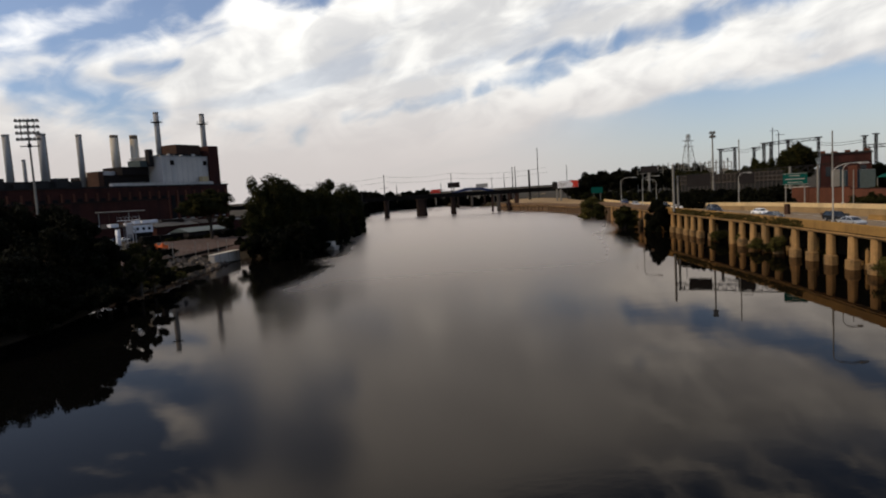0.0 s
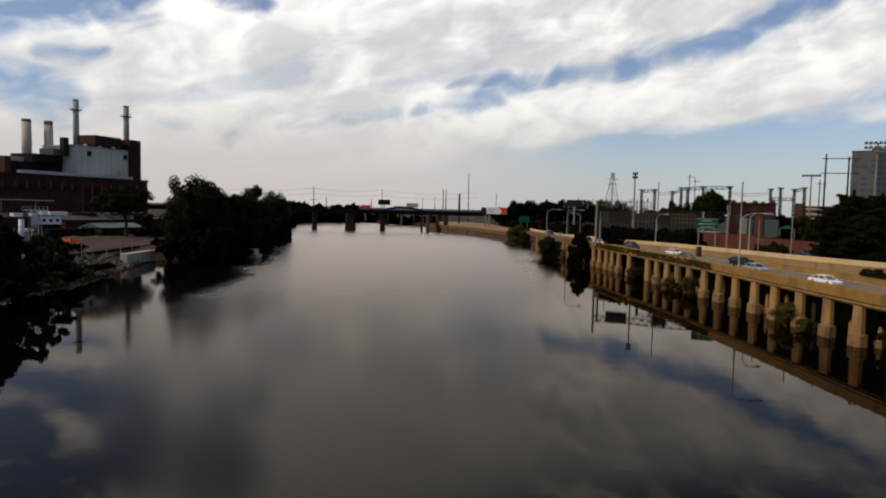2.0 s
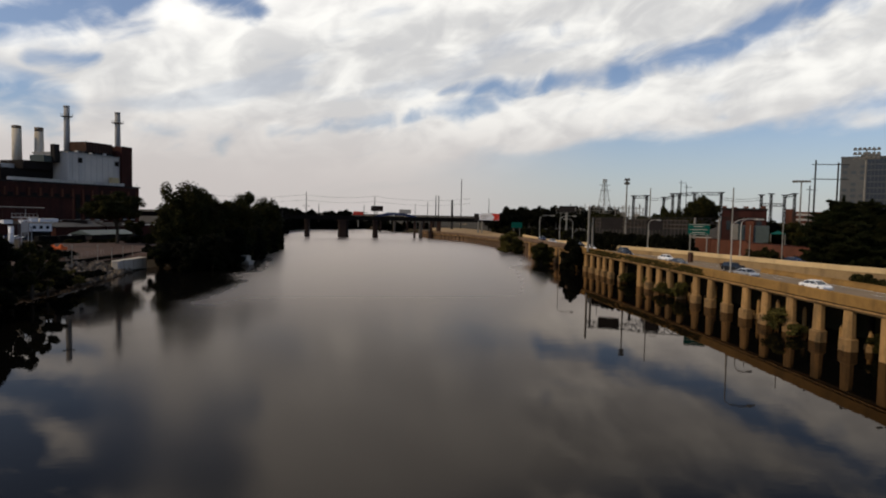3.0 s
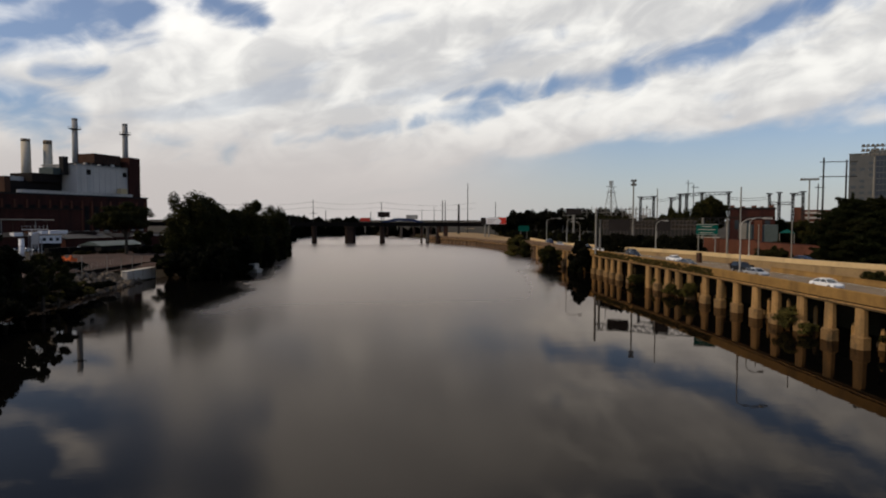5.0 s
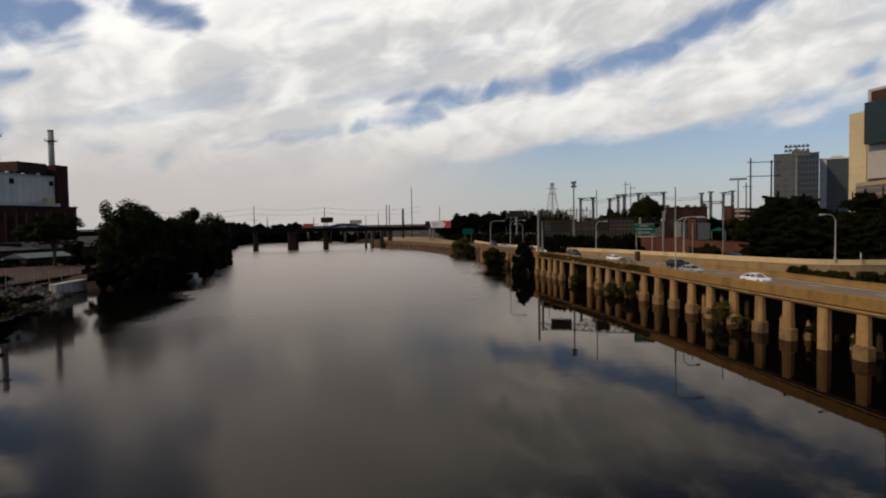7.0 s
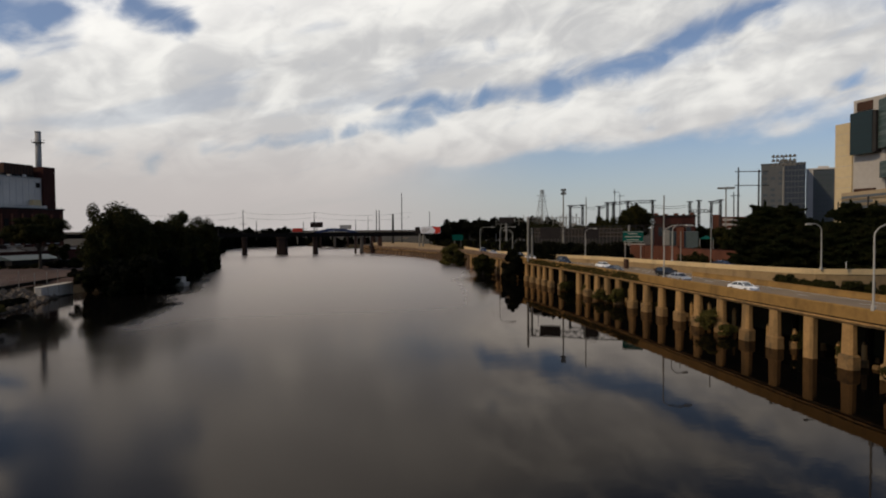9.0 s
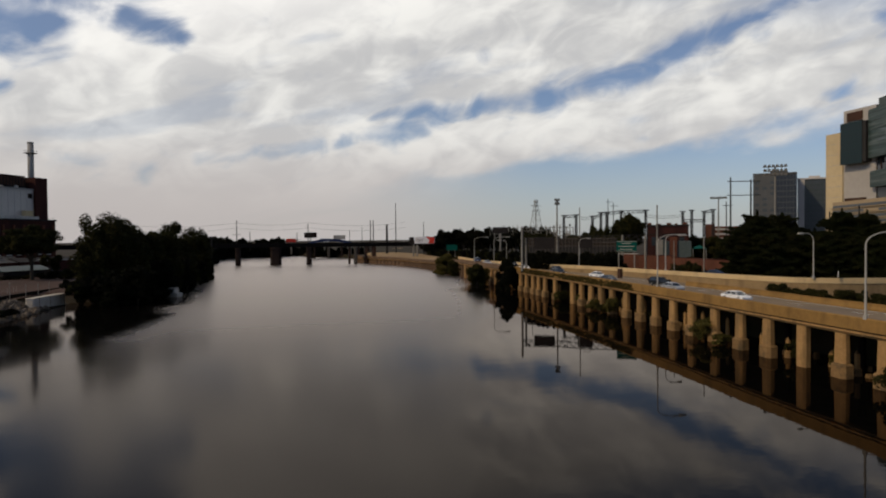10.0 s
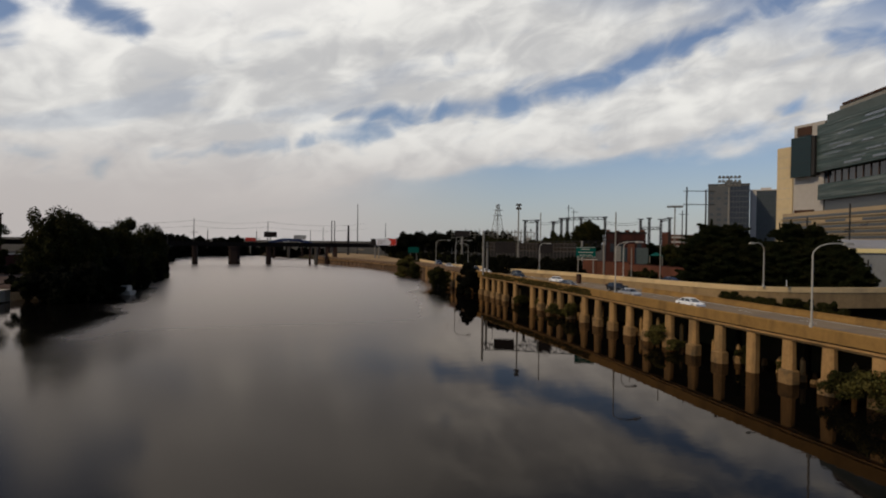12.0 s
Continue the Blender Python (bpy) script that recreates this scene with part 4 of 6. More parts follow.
# ---- left bank ----
def build_plant():
    """Brick power station: facade along the river, pale boiler house, brick tower, roof structures."""
    f = Matrix(((0.438, -0.899, 0, -132), (0.899, 0.438, 0, 401), (0, 0, 1, 0), (0, 0, 0, 1)))
    ob = new("power_station")
    ob.matrix_basis = f
    tagged(ob, "large old dark red brick power station with pale boiler house", "power station")
    sh = Shape().box((-190, 0, 2), (0, 60, 27.2))
    part("wall", sh, BRICK, ob)
    part("roof", Shape().box((-190.6, -0.5, 27.2), (0.6, 60.5, 28.0)), ROOF_DARK, ob, "dark flat roof edge")
    win = Shape().box((0, -0.25, 0), (2.6, 0.06, 13.2)).mesh("tall_window", GLASS_SOOTY)
    pil = Shape().box((0, -0.55, 0), (1.0, 0.0, 20.8)).mesh("pilaster", BRICK_WARM)
    sill = Shape().box((-0.2, -0.5, -0.4), (2.8, 0.0, 0.0)).mesh("window_sill", PIER_PALE)
    for i in range(26):
        x = -6.5 - i * 6.2
        w = part("window", win, None, ob, "tall dark factory window")
        w.location = (x, 0, 9.0)
        part("window_sill", sill, None, w)
        part("pilaster", pil, None, ob).location = (x + 3.9, 0, 4.0)
    low = Shape().box((-190, -14, 2), (-58, -0.6, 19.8))
    part("wing", low, BRICK, ob, "lower brick wing towards the river")
    part("wing_roof", Shape().box((-190.4, -14.5, 19.8), (-57.6, -0.6, 20.5)), PIER_STONE, ob, "brown roof edge of the wing")
    part("boiler_house", Shape().box((-43.5, 5, 28), (-8.5, 30, 44.2)), WHITE_CLAD, ob, "grey-white clad boiler house")
    seam = Shape().box((0, -0.06, 0), (0.14, 0.0, 16.0)).mesh("cladding_seam", STEEL_PALE)
    for i in range(9):
        part("cladding_seam", seam, None, ob).location = (-41 + i * 3.9, 4.99, 28.1)
    for x in (-37.5, -13.0):
        part("louvre", Shape().box((x, 4.7, 39.5), (x + 2.6, 5.1, 42.2)), SOOT_AND_SHADE, ob, "small dark louvre opening")
    part("boiler_roof", Shape().box((-44, 4.6, 44.2), (-8, 30.4, 44.9)), STEEL_PALE, ob)
    part("penthouse", Shape().box((-29.5, 8, 46.4), (-11.5, 22, 51.8)), RUST, ob, "rusty brown louvred penthouse")
    rib = Shape().box((0, -0.2, 0), (0.35, 0, 5.1)).mesh("penthouse_rib", ROOF_DARK)
    for i in range(10):
        part("penthouse_rib", rib, None, ob).location = (-29.2 + i * 1.9, 8, 46.4)
    part("penthouse_base", Shape().box((-34, 9, 44.9), (-10, 25, 46.4)), ROOF_DARK, ob)
    part("brick_tower", Shape().box((-9.4, 3.4, 28), (-1.6, 14, 51.2)), BRICK, ob, "plain dark brick stair tower")
    part("parapet_roof", Shape().box((-78, 1.0, 28.0), (-10, 4.4, 29.6)), WHITE_CLAD, ob, "long pale roof strip")
    part("roof_hut", Shape().box((-18.5, 0.8, 29.6), (-13.8, 3.6, 32.6)), CREAM, ob, "small cream roof hut")
    part("end_block", Shape().box((-76.0, 15, 28), (-73, 24, 36.4)), RUST, ob, "brick block at the end of the roof")
    frame_bars = Shape()
    for i in range(13):
        frame_bars.bar((-33 + i * 1.9, 8.4, 44.9), (-33 + i * 1.9 + (0.9 if i % 2 else -0.9), 8.4, 46.5), 0.22)
    part("penthouse_truss", frame_bars, ROOF_DARK, ob, "sooty steel framework under the penthouse")
    for i in range(7):
        part("roof_unit", Shape().box((-42.6 + i * 4.6, 5.4, 44.9), (-41.4 + i * 4.6, 6.8, 45.6 + 0.3 * (i % 3))), WHITE_CLAD if i % 2 else STEEL_DARK, ob, "small roof unit")
    part("rear_block", Shape().box((-73, 16, 28), (-43.5, 42, 34.6)), SOOT_AND_SHADE, ob, "dark sooty block behind the roof strip")
    part("rear_tank", Shape().box((-62, 14, 34.6), (-45, 30, 39.0)), SOOT_AND_SHADE, ob, "dark sooty plant housing")
    part("duct", Shape().box((-52, 12, 39.0), (-45.2, 22, 42.5)), SPANDREL, ob, "grey-green duct")
    part("vent_stack", Shape().box((-47.4, 10, 39.0), (-44.4, 13, 48.6)), ROOF_DARK, ob, "short dark square flue")
    part("rear_plinth", Shape().box((-72, 20, 34.6), (-60, 32, 37.0)), WHITE_CLAD, ob, "pale plinth under the tan stacks")
    part("turbine_hall", Shape().box((-188, 6, 28), (-92, 44, 31.2)), ROOF_DARK, ob, "dark turbine hall roof")
    rl = Shape()
    for i in range(9):
        rl.box((-186 + i * 10, 4, 28), (-180 + i * 10, 9, 30.2 + 1.2 * (i % 3)))
    part("roof_vents", rl, STEEL_DARK, ob, "assorted dark roof vents")
    rod = Shape()
    for i in range(24):
        rod.rod((-70 + i * 3, 0.6, 28), (-70 + i * 3, 0.6, 29.2), 0.05, n=4)
    rod.rod((-70, 0.6, 29.2), (0, 0.6, 29.2), 0.05, n=4)
    part("roof_rail", rod, STEEL_DARK, ob)


build_plant()


def chimney(bearing, distance, base, top, radius, mat, label, ring=None, soot=0.0):
    x, y = polar(bearing, distance)
    ob = thing("chimney_stack", (x, y, base), label, "chimney", 0, "stacks of the power station")
    h = top - base
    sh = Shape().rod((0, 0, 0), (0, 0, h - soot), radius * 1.08, radius * 0.96, 20)
    part("shaft", sh, mat, ob, "", True)
    if soot:
        part("rim", Shape().rod((0, 0, h - soot), (0, 0, h), radius * 0.97, radius * 0.97, 20), STACK_SOOT, ob, "soot-blackened rim", True)
    else:
        part("rim", Shape().rod((0, 0, h - 0.6), (0, 0, h + 0.3), radius * 1.06, radius * 1.06, 20), mat, ob, "", True)
    if ring:
        part("platform", Shape().rod((0, 0, ring - base), (0, 0, ring - base + 0.5), radius * 1.1, radius * 2.3, 20), STEEL_DARK, ob, "ring-shaped gallery")
        hoop = [(math.cos(6.283 * i / 14) * radius * 2.2, math.sin(6.283 * i / 14) * radius * 2.2, ring - base + 1.6) for i in range(15)]
        part("gallery_rail", Shape().tube(hoop, 0.07, 4), STEEL_DARK, ob)
    lad = Shape().bar((radius * 1.1, 0, 1), (radius * 1.0, 0, h - 1), 0.18)
    part("ladder", lad, STEEL_DARK, ob)
    return ob


chimney(-23.21, 418, 40, 71.5, 1.5, STEEL_PALE, "tall pale steel stack with a ring gallery", 65.4)
chimney(-19.74, 424, 40, 71.0, 1.5, STEEL_PALE, "tall pale steel stack with a ring gallery", 64.6)
chimney(-26.42, 420, 33, 59.0, 2.35, STACK_TAN, "thick tan stack with a sooty brown rim", None, 1.5)
chimney(-25.02, 420, 33, 58.8, 2.25, STACK_TAN, "thick tan stack with a sooty brown rim", None, 2.2)
chimney(-28.85, 395, 27, 56.7, 1.5, STEEL_PALE, "slim pale grey stack")
chimney(-31.31, 380, 27, 55.8, 2.0, STEEL_PALE, "thick pale grey stack")
chimney(-33.55, 365, 27, 53.8, 1.6, STEEL_PALE, "slim pale grey stack")
chimney(-32.6, 400, 27, 44.5, 0.9, STEEL_PALE, "short thin pale flue")


def field_light(at, height, label, rows, cols, pitch=1.2, turn=0.0, arms=False, group="", drop=1.25):
    """A tall floodlight mast with a rack of lamps."""
    ob = thing("floodlight_mast", at, label, "floodlight", turn, group)
    part("mast", Shape().rod((0, 0, -0.5), (0, 0, height), 0.36, 0.2, 10), GALV, ob)
    rack = Shape()
    w = (cols - 1) * pitch
    for j in range(rows):
        z = height - 0.2 - j * drop
        rack.bar((-w / 2 - 0.5, 0, z), (w / 2 + 0.5, 0, z), 0.18)
    rack.bar((-w / 3, 0, height - 0.2), (-w / 3, 0, height - 0.2 - (rows - 1) * drop), 0.14)
    rack.bar((w / 3, 0, height - 0.2), (w / 3, 0, height - 0.2 - (rows - 1) * drop), 0.14)
    part("rack", rack, GALV, ob)
    lamp = Shape().rod((0, -0.55, 0.25), (0, 0.1, 0.5), 0.46, 0.22, 10).mesh("floodlight", GALV)
    for j in range(rows):
        for i in range(cols):
            part("floodlight", lamp, None, ob).location = (-w / 2 + i * pitch, 0, height - 0.2 - j * drop)
    if arms:
        part("cross_arm", Shape().bar((-2.2, 0, height * 0.80), (2.2, 0, height * 0.80), 0.26), STEEL_DARK, ob)
        part("cross_box", Shape().box((-0.4, -0.3, height * 0.79), (0.4, 0.3, height * 0.82)), STEEL_DARK, ob)
    return ob


field_light(polar(-32.1, 300, 3.4), 32.8, "tall grey floodlight mast with two racks of lamps", 4, 6, 0.95, 20, True, "", 1.6).scale = (1.5, 1.5, 1.5)
field_light(polar(40.49, 215, 6), 30.6, "tall grey floodlight mast with a wide rack of lamps", 3, 6, 1.1, -35, False, "floodlights of the sports field")
field_light(polar(36.35, 250, 6), 23.6, "tall grey floodlight mast with a wide rack of lamps", 1, 6, 0.95, -35, False, "floodlights of the sports field")
field_light(polar(23.15, 215, 5.5), 22.8, "slim grey mast with a small lamp cluster", 2, 2, 0.9, -20)


def build_lot():
    block = thing("concrete_block", (-58.6, 171.0, 0), "long pale grey concrete wall block at the water's edge", "concrete block", 81.6)
    part("body", Shape().block(0, 0, -1.0, 2.75, 14.4, 2.0, 0, 0.3, 0.985), PIER_PALE, block)
    part("cap", Shape().block(0, 0, 2.75, 2.9, 14.5, 2.1, 0, 0.3, 0.97), PIER_PALE, block)
    for x in (-4.8, 0.0, 4.8):
        part("joint", Shape().box((x - 0.04, -1.03, -0.6), (x + 0.04, -0.9, 2.7)), QUAY, block, "dark joint between the cast lengths")
    tank = thing("storage_tank", (-100.5, 198.5, 2.9), "slim white upright tank on the gravel lot", "tank")
    part("shell", Shape().rod((0, 0, 0), (0, 0, 6.9), 0.72, 0.70, 16), SIGN_WHITE, tank, "", True)
    part("lid", Shape().rod((0, 0, 6.9), (0, 0, 7.05), 0.80, 0.76, 16), STEEL_PALE, tank, "", True)
    for z in (2.2, 4.6):
        part("hoop", Shape().rod((0, 0, z), (0, 0, z + 0.12), 0.76, 0.76, 16), STEEL_PALE, tank)
    silo = thing("loading_tower", (-97.6, 200.2, 2.9), "white steel loading tower with a platform and pipes", "loading tower", 26)
    for x in (-0.8, 0.8):
        for y in (-0.7, 0.7):
            part("leg", Shape().box((x - 0.14, y - 0.14, 0), (x + 0.14, y + 0.14, 9.4)), WHITE_CLAD, silo)
    part("hopper", Shape().block(0, 0, 5.2, 8.2, 1.5, 1.3, 0, 0.15, 1.0), WHITE_CLAD, silo)
    part("chute", Shape().block(0, 0, 5.2, 3.9, 1.3, 1.1, 0, 0.12, 0.35), STEEL_PALE, silo)
    part("platform", Shape().box((-3.2, -1.0, 9.4), (3.4, 1.0, 9.65)), WHITE_CLAD, silo)
    for k in range(7):
        part("rail_post", Shape().rod((-3.1 + k * 1.05, -0.95, 9.65), (-3.1 + k * 1.05, -0.95, 10.6), 0.05, n=6), WHITE_CLAD, silo)
    part("handrail", Shape().bar((-3.2, -0.95, 10.6), (3.4, -0.95, 10.6), 0.06), WHITE_CLAD, silo)
    part("pipe", Shape().tube([(1.6, 0, 0), (1.6, 0, 6.4), (0.8, 0, 7.2)], 0.16, 8), STEEL_PALE, silo)
    part("ladder", Shape().bar((-1.2, -0.7, 0), (-1.2, -0.7, 9.4), 0.08).bar((-1.6, -0.7, 0), (-1.6, -0.7, 9.4), 0.08), STEEL_PALE, silo)
    shed = thing("lot_shed", polar(-25.0, 272, 3.3), "white cabin raised on a dark base beside the tank", "shed", 26)
    part("wall", Shape().box((-3.4, -1.6, 3.4), (3.4, 1.6, 6.2)), SIGN_WHITE, shed)
    part("base", Shape().box((-3.2, -1.4, 0), (3.2, 1.4, 3.4)), BLACK_STEEL, shed)
    part("roof", Shape().box((-3.7, -1.9, 6.2), (3.7, 1.9, 6.45)), STEEL_PALE, shed)
    for x in (-1.9, 0.2, 2.2):
        part("window", Shape().box((x - 0.5, -1.66, 4.3), (x + 0.5, -1.6, 5.4)), GLASS_DARK, shed)
    for i, (b, r, w, h, lab) in enumerate([(-28.2, 246, 8.0, 2.4, "white box truck parked on the lot"), (-29.6, 252, 8, 2.2, "white box truck parked on the lot")]):
        van = thing("parked_van", polar(b, r, 3.6), lab, "van", -b + 8 * math.sin(i), "vehicles on the lot")
        part("body", Shape().block(0, 0, 0.5, h, w, 2.4, 0, 0.25, 0.97), SIGN_WHITE, van)
        part("window", Shape().box((w * 0.28, -1.25, h * 0.5), (w * 0.42, 1.25, h * 0.8)), GLASS_DARK, van)
        for x in (-w * 0.32, w * 0.32):
            for y in (-1.1, 1.1):
                part("wheel", Shape().rod((x, y - 0.12, 0.4), (x, y + 0.12, 0.4), 0.42, 0.42, 12), TYRE, van)
    for i, (b, r, w, d, h, roofm) in enumerate([(-20.8, 264, 18, 10, 1.9, SPANDREL), (-23.0, 285, 22, 12, 4.0, ROOF_GREY), (-27.6, 292, 26, 14, 4.6, ROOF_DARK), (-25.4, 296, 12, 10, 5.2, RUST), (-19.0, 300, 30, 10, 4.0, ROOF_DARK)]):
        sd = thing("low_shed", polar(b, r, 3.4 if r < 260 else 4.2), "long low shed with a pale metal roof", "shed", 62, "sheds behind the lot")
        part("wall", Shape().box((-w / 2, -d / 2, -1), (w / 2, d / 2, h)), BRICK if i else ROOF_DARK, sd)
        if i in (2, 3):
            for k in range(3):
                part("roof_unit", Shape().box((-w * 0.4 + k * w * 0.28, -d / 2 - 0.2, h + 0.2), (-w * 0.4 + k * w * 0.28 + 2.6 + 0.8 * k, -d / 2 + 2.2, h + 1.5)), SIGN_WHITE, sd, "white boxy roof unit")
        part("roof", Shape().add([(-w / 2 - .5, -d / 2 - .6, h), (w / 2 + .5, -d / 2 - .6, h), (w / 2 + .5, d / 2 + .6, h), (-w / 2 - .5, d / 2 + .6, h), (-w / 2 - .5, 0, h + 1.5), (w / 2 + .5, 0, h + 1.5)], [(0, 1, 5, 4), (2, 3, 4, 5), (0, 4, 3), (1, 2, 5), (3, 2, 1, 0)]), roofm, sd)
    pa, pb = Vector(polar(-24.2, 288, 3.4)), Vector(polar(-15.6, 300, 3.4))
    yard_wall = thing("boundary_wall", pa, "long dark brick yard wall with a pale coping", "wall", math.degrees(math.atan2(pb.y - pa.y, pb.x - pa.x)))
    n = (pb - pa).length
    part("wall", Shape().box((0, 0, -1), (n, 0.5, 5.1)), BRICK, yard_wall)
    part("coping", Shape().box((-0.1, -0.12, 5.1), (n + 0.1, 0.62, 5.5)), PIER_PALE, yard_wall, "pale stone coping")
    for k in range(14):
        part("buttress", Shape().box((k * n / 13 - 0.3, -0.25, -1), (k * n / 13 + 0.3, 0.0, 5.0)), BRICK, yard_wall)
    net = thing("orange_barrier_net", (-85.6, 192.7, 2.8), "crumpled orange safety netting on the bank", "safety net")
    sh = Shape()
    for i in range(7):
        x = -2.6 + i * 0.74
        sh.add([(x, 0.3 * math.sin(i), 0), (x + 0.75, 0.3 * math.sin(i + 1), 0), (x + 0.75, 0.3 * math.sin(i + 1) + 0.3, 1.9 + 0.6 * math.sin(i * 2)), (x, 0.3 * math.sin(i) + 0.3, 1.9 + 0.6 * math.sin(i * 2 - 2))], [(0, 1, 2, 3)])
    part("netting", sh, SIGN_ORANGE, net)
    rng = random.Random(11)
    meshes = []
    for k in range(6):
        bm = bmesh.new()
        bmesh.ops.create_icosphere(bm, subdivisions=1, radius=0.55)
        for v in bm.verts:
            v.co *= 0.7 + 0.6 * rng.random()
            v.co.z *= 0.75
        me = bpy.data.meshes.new("stone")
        bm.to_mesh(me)
        bm.free()
        me.materials.append(ROCK)
        meshes.append(me)
    bank = thing("riprap_bank", (-58, 150, 0), "loose grey-brown boulders piled along the water's edge", "riprap")
    for i in range(298):
        y = rng.uniform(124, 168)
        t = rng.uniform(0.02, 1.0)
        x = along(LEFT_BANK, y) - 11 * t + 0.8
        o = part("stone", rng.choice(meshes), None, bank)
        o.matrix_basis = pose(x + 58, y - 150, 0.1 + (2.9 * t if t < 0.55 else 1.6 + 1.25 * (t - 0.55) / 0.45), rng.uniform(0, 90), rng.uniform(0, 90), rng.uniform(0, 360)) @ Matrix.Diagonal((rng.uniform(0.6, 1.5), rng.uniform(0.6, 1.5), rng.uniform(0.6, 1.2), 1))
    small, base = Shape(), [v.co.copy() for v in meshes[0].vertices]
    tris = [tuple(p.vertices) for p in meshes[0].polygons]
    for i in range(900):
        y, t = rng.uniform(120, 169), rng.uniform(-0.02, 1.05)
        x = along(LEFT_BANK, y) - 11 * t + 0.8
        m = pose(x, y, 0.0 + (2.9 * t if t < 0.55 else 1.6 + 1.25 * (t - 0.55) / 0.45), rng.uniform(0, 90), rng.uniform(0, 90), rng.uniform(0, 360)) @ Matrix.Diagonal((rng.uniform(0.3, 0.7), rng.uniform(0.3, 0.7), rng.uniform(0.3, 0.6), 1))
        small.add([m @ v for v in base], tris)
    tagged(part("rubble_stones", small, ROCK), "small broken stones between the boulders on the bank", "rubble", "", "stuff")
    post = Shape().rod((0, 0, 0), (0, 0, 1.3), 0.05, n=6).mesh("post", GALV)
    fence = thing("yard_fence", (-67.5, 150, 2.9), "sagging grey wire fence with thin posts", "fence")
    wires = Shape()
    last = None
    for i in range(16):
        p = Vector((0.8 * math.sin(i) - (0 if i < 8 else (i - 8) * 0.4), -20 + i * 3.6, 0.3))
        part("post", post, None, fence).location = p
        if last is not None:
            for z in (0.5, 0.9, 1.25):
                wires.bar((last.x, last.y, last.z + z), (p.x, p.y, p.z + z), 0.02)
        last = p
    part("wire", wires, GALV, fence)
    boat = thing("moored_boat", (-34.4, 194, 0), "small grey-white boat moored under the trees", "boat", 55)
    part("hull", Shape().add([(-1.2, -3, 1.1), (1.2, -3, 1.1), (1.2, 1.5, 1.1), (0, 3.6, 1.3), (-1.2, 1.5, 1.1), (-0.8, -2.8, -0.3), (0.8, -2.8, -0.3), (0.8, 1.2, -0.3), (0, 2.6, -0.3), (-0.8, 1.2, -0.3)], [(0, 1, 2, 3, 4), (0, 5, 6, 1), (1, 6, 7, 2), (2, 7, 8, 3), (3, 8, 9, 4), (4, 9, 5, 0), (9, 8, 7, 6, 5)]), PIER_PALE, boat)
    part("cabin", Shape().block(0, -0.6, 1.1, 2.6, 1.9, 2.8, 0, 0.2, 0.9), PIER_PALE, boat)
    part("window", Shape().box((-0.99, -1.6, 1.6), (0.99, 0.2, 2.2)), GLASS_DARK, boat)
    for i, (b, r, h, sp) in enumerate([(-22.9, 246, 2.8, 3.0), (-22.0, 249, 2.4, 3.0), (-21.0, 250, 2.4, 3.0), (-20.0, 250, 2.6, 3.0), (-19.2, 251, 2.8, 3.0), (-18.2, 249, 4.0, 3.4), (-17.4, 246, 5.0, 3.6), (-24.6, 168, 4.6, 3.0), (-25.5, 158, 4.2, 2.8), (-24.2, 152, 3.0, 2.2), (-23.2, 182, 3.2, 2.2), (-27.5, 190, 5.0, 3.0), (-29.5, 196, 5.5, 3.4), (-25.1, 184, 5.6, 4.0), (-24.4, 176, 4.2, 3.2), (-16.6, 188, 3.4, 3.2), (-16.4, 184, 4.4, 3.4), (-16.2, 196, 4.4, 3.6), (-17.0, 180, 2.2, 2.0), (-17.5, 185, 3.6, 2.6), (-17.2, 182, 3.2, 2.4), (-16.9, 179, 3.4, 2.4), (-16.6, 179, 3.2, 2.6), (-16.0, 181, 3.4, 2.6)]):
        broad_tree("lot_bush", polar(b, r, 2.7), h, sp, "dark unkempt bush at the edge of the gravel lot", 420 + i, 2600, 0.24, LEAF_DARK if i % 3 else LEAF, 0.0, 12, "bushes round the lot", False)
    for i, (b, r) in enumerate([(-24.4, 131), (-23.4, 136), (-25.2, 128), (-22.6, 140), (-23.9, 144), (-22.9, 150), (-24.6, 140)]):
        broad_tree("weed_clump", polar(b, r, 1.2), 1.8, 1.8, "yellow-green weeds on the stony bank", 440 + i, 1800, 0.16, BUSH_LEAF, 0.0, 10, "weeds on the bank", False)
    for i, (b, r, h) in enumerate([(-22.95, 158, 4.6), (-21.2, 176, 3.6), (-20.2, 182, 2.6), (-19.4, 186, 2.6), (-18.7, 192, 2.6)]):
        p = thing("yard_post", polar(b, r, 2.8), "slim pale post standing on the gravel lot", "post", 0, "posts on the lot")
        part("pole", Shape().rod((0, 0, 0), (0, 0, h), 0.09, 0.07, 8), GALV, p)
        part("head", Shape().block(0, 0, h, h + 0.25, 0.3, 0.25, 0, 0.05), GALV, p, "small pale box on top")
    kerb = Shape().sweep([(-70.0, 128, 2.75), (-67.0, 156, 2.85), (-64.6, 182, 2.85), (-60.5, 202, 2.9)], [(-0.25, -0.3), (-0.25, 0.55), (0.25, 0.55), (0.25, -0.3)])
    setting("trim_kerb", kerb, BANK_DARK, "low brown kerb wall along the lot", "kerb")
    for i, (b, r, w, m) in enumerate([(-22.8, 256, 12, "dark"), (-24.6, 252, 7, "dark"), (-17.8, 258, 12, "dark")]):
        c = thing("storage_container", polar(b, r, 3.2), "long dark shipping container on the lot" if m == "dark" else "long grey shipping container on the lot", "container", 58, "containers on the lot")
        part("body", Shape().box((-w / 2, -1.2, 0), (w / 2, 1.2, 2.6)), ROOF_GREY if m == "grey" else BLACK_STEEL, c)
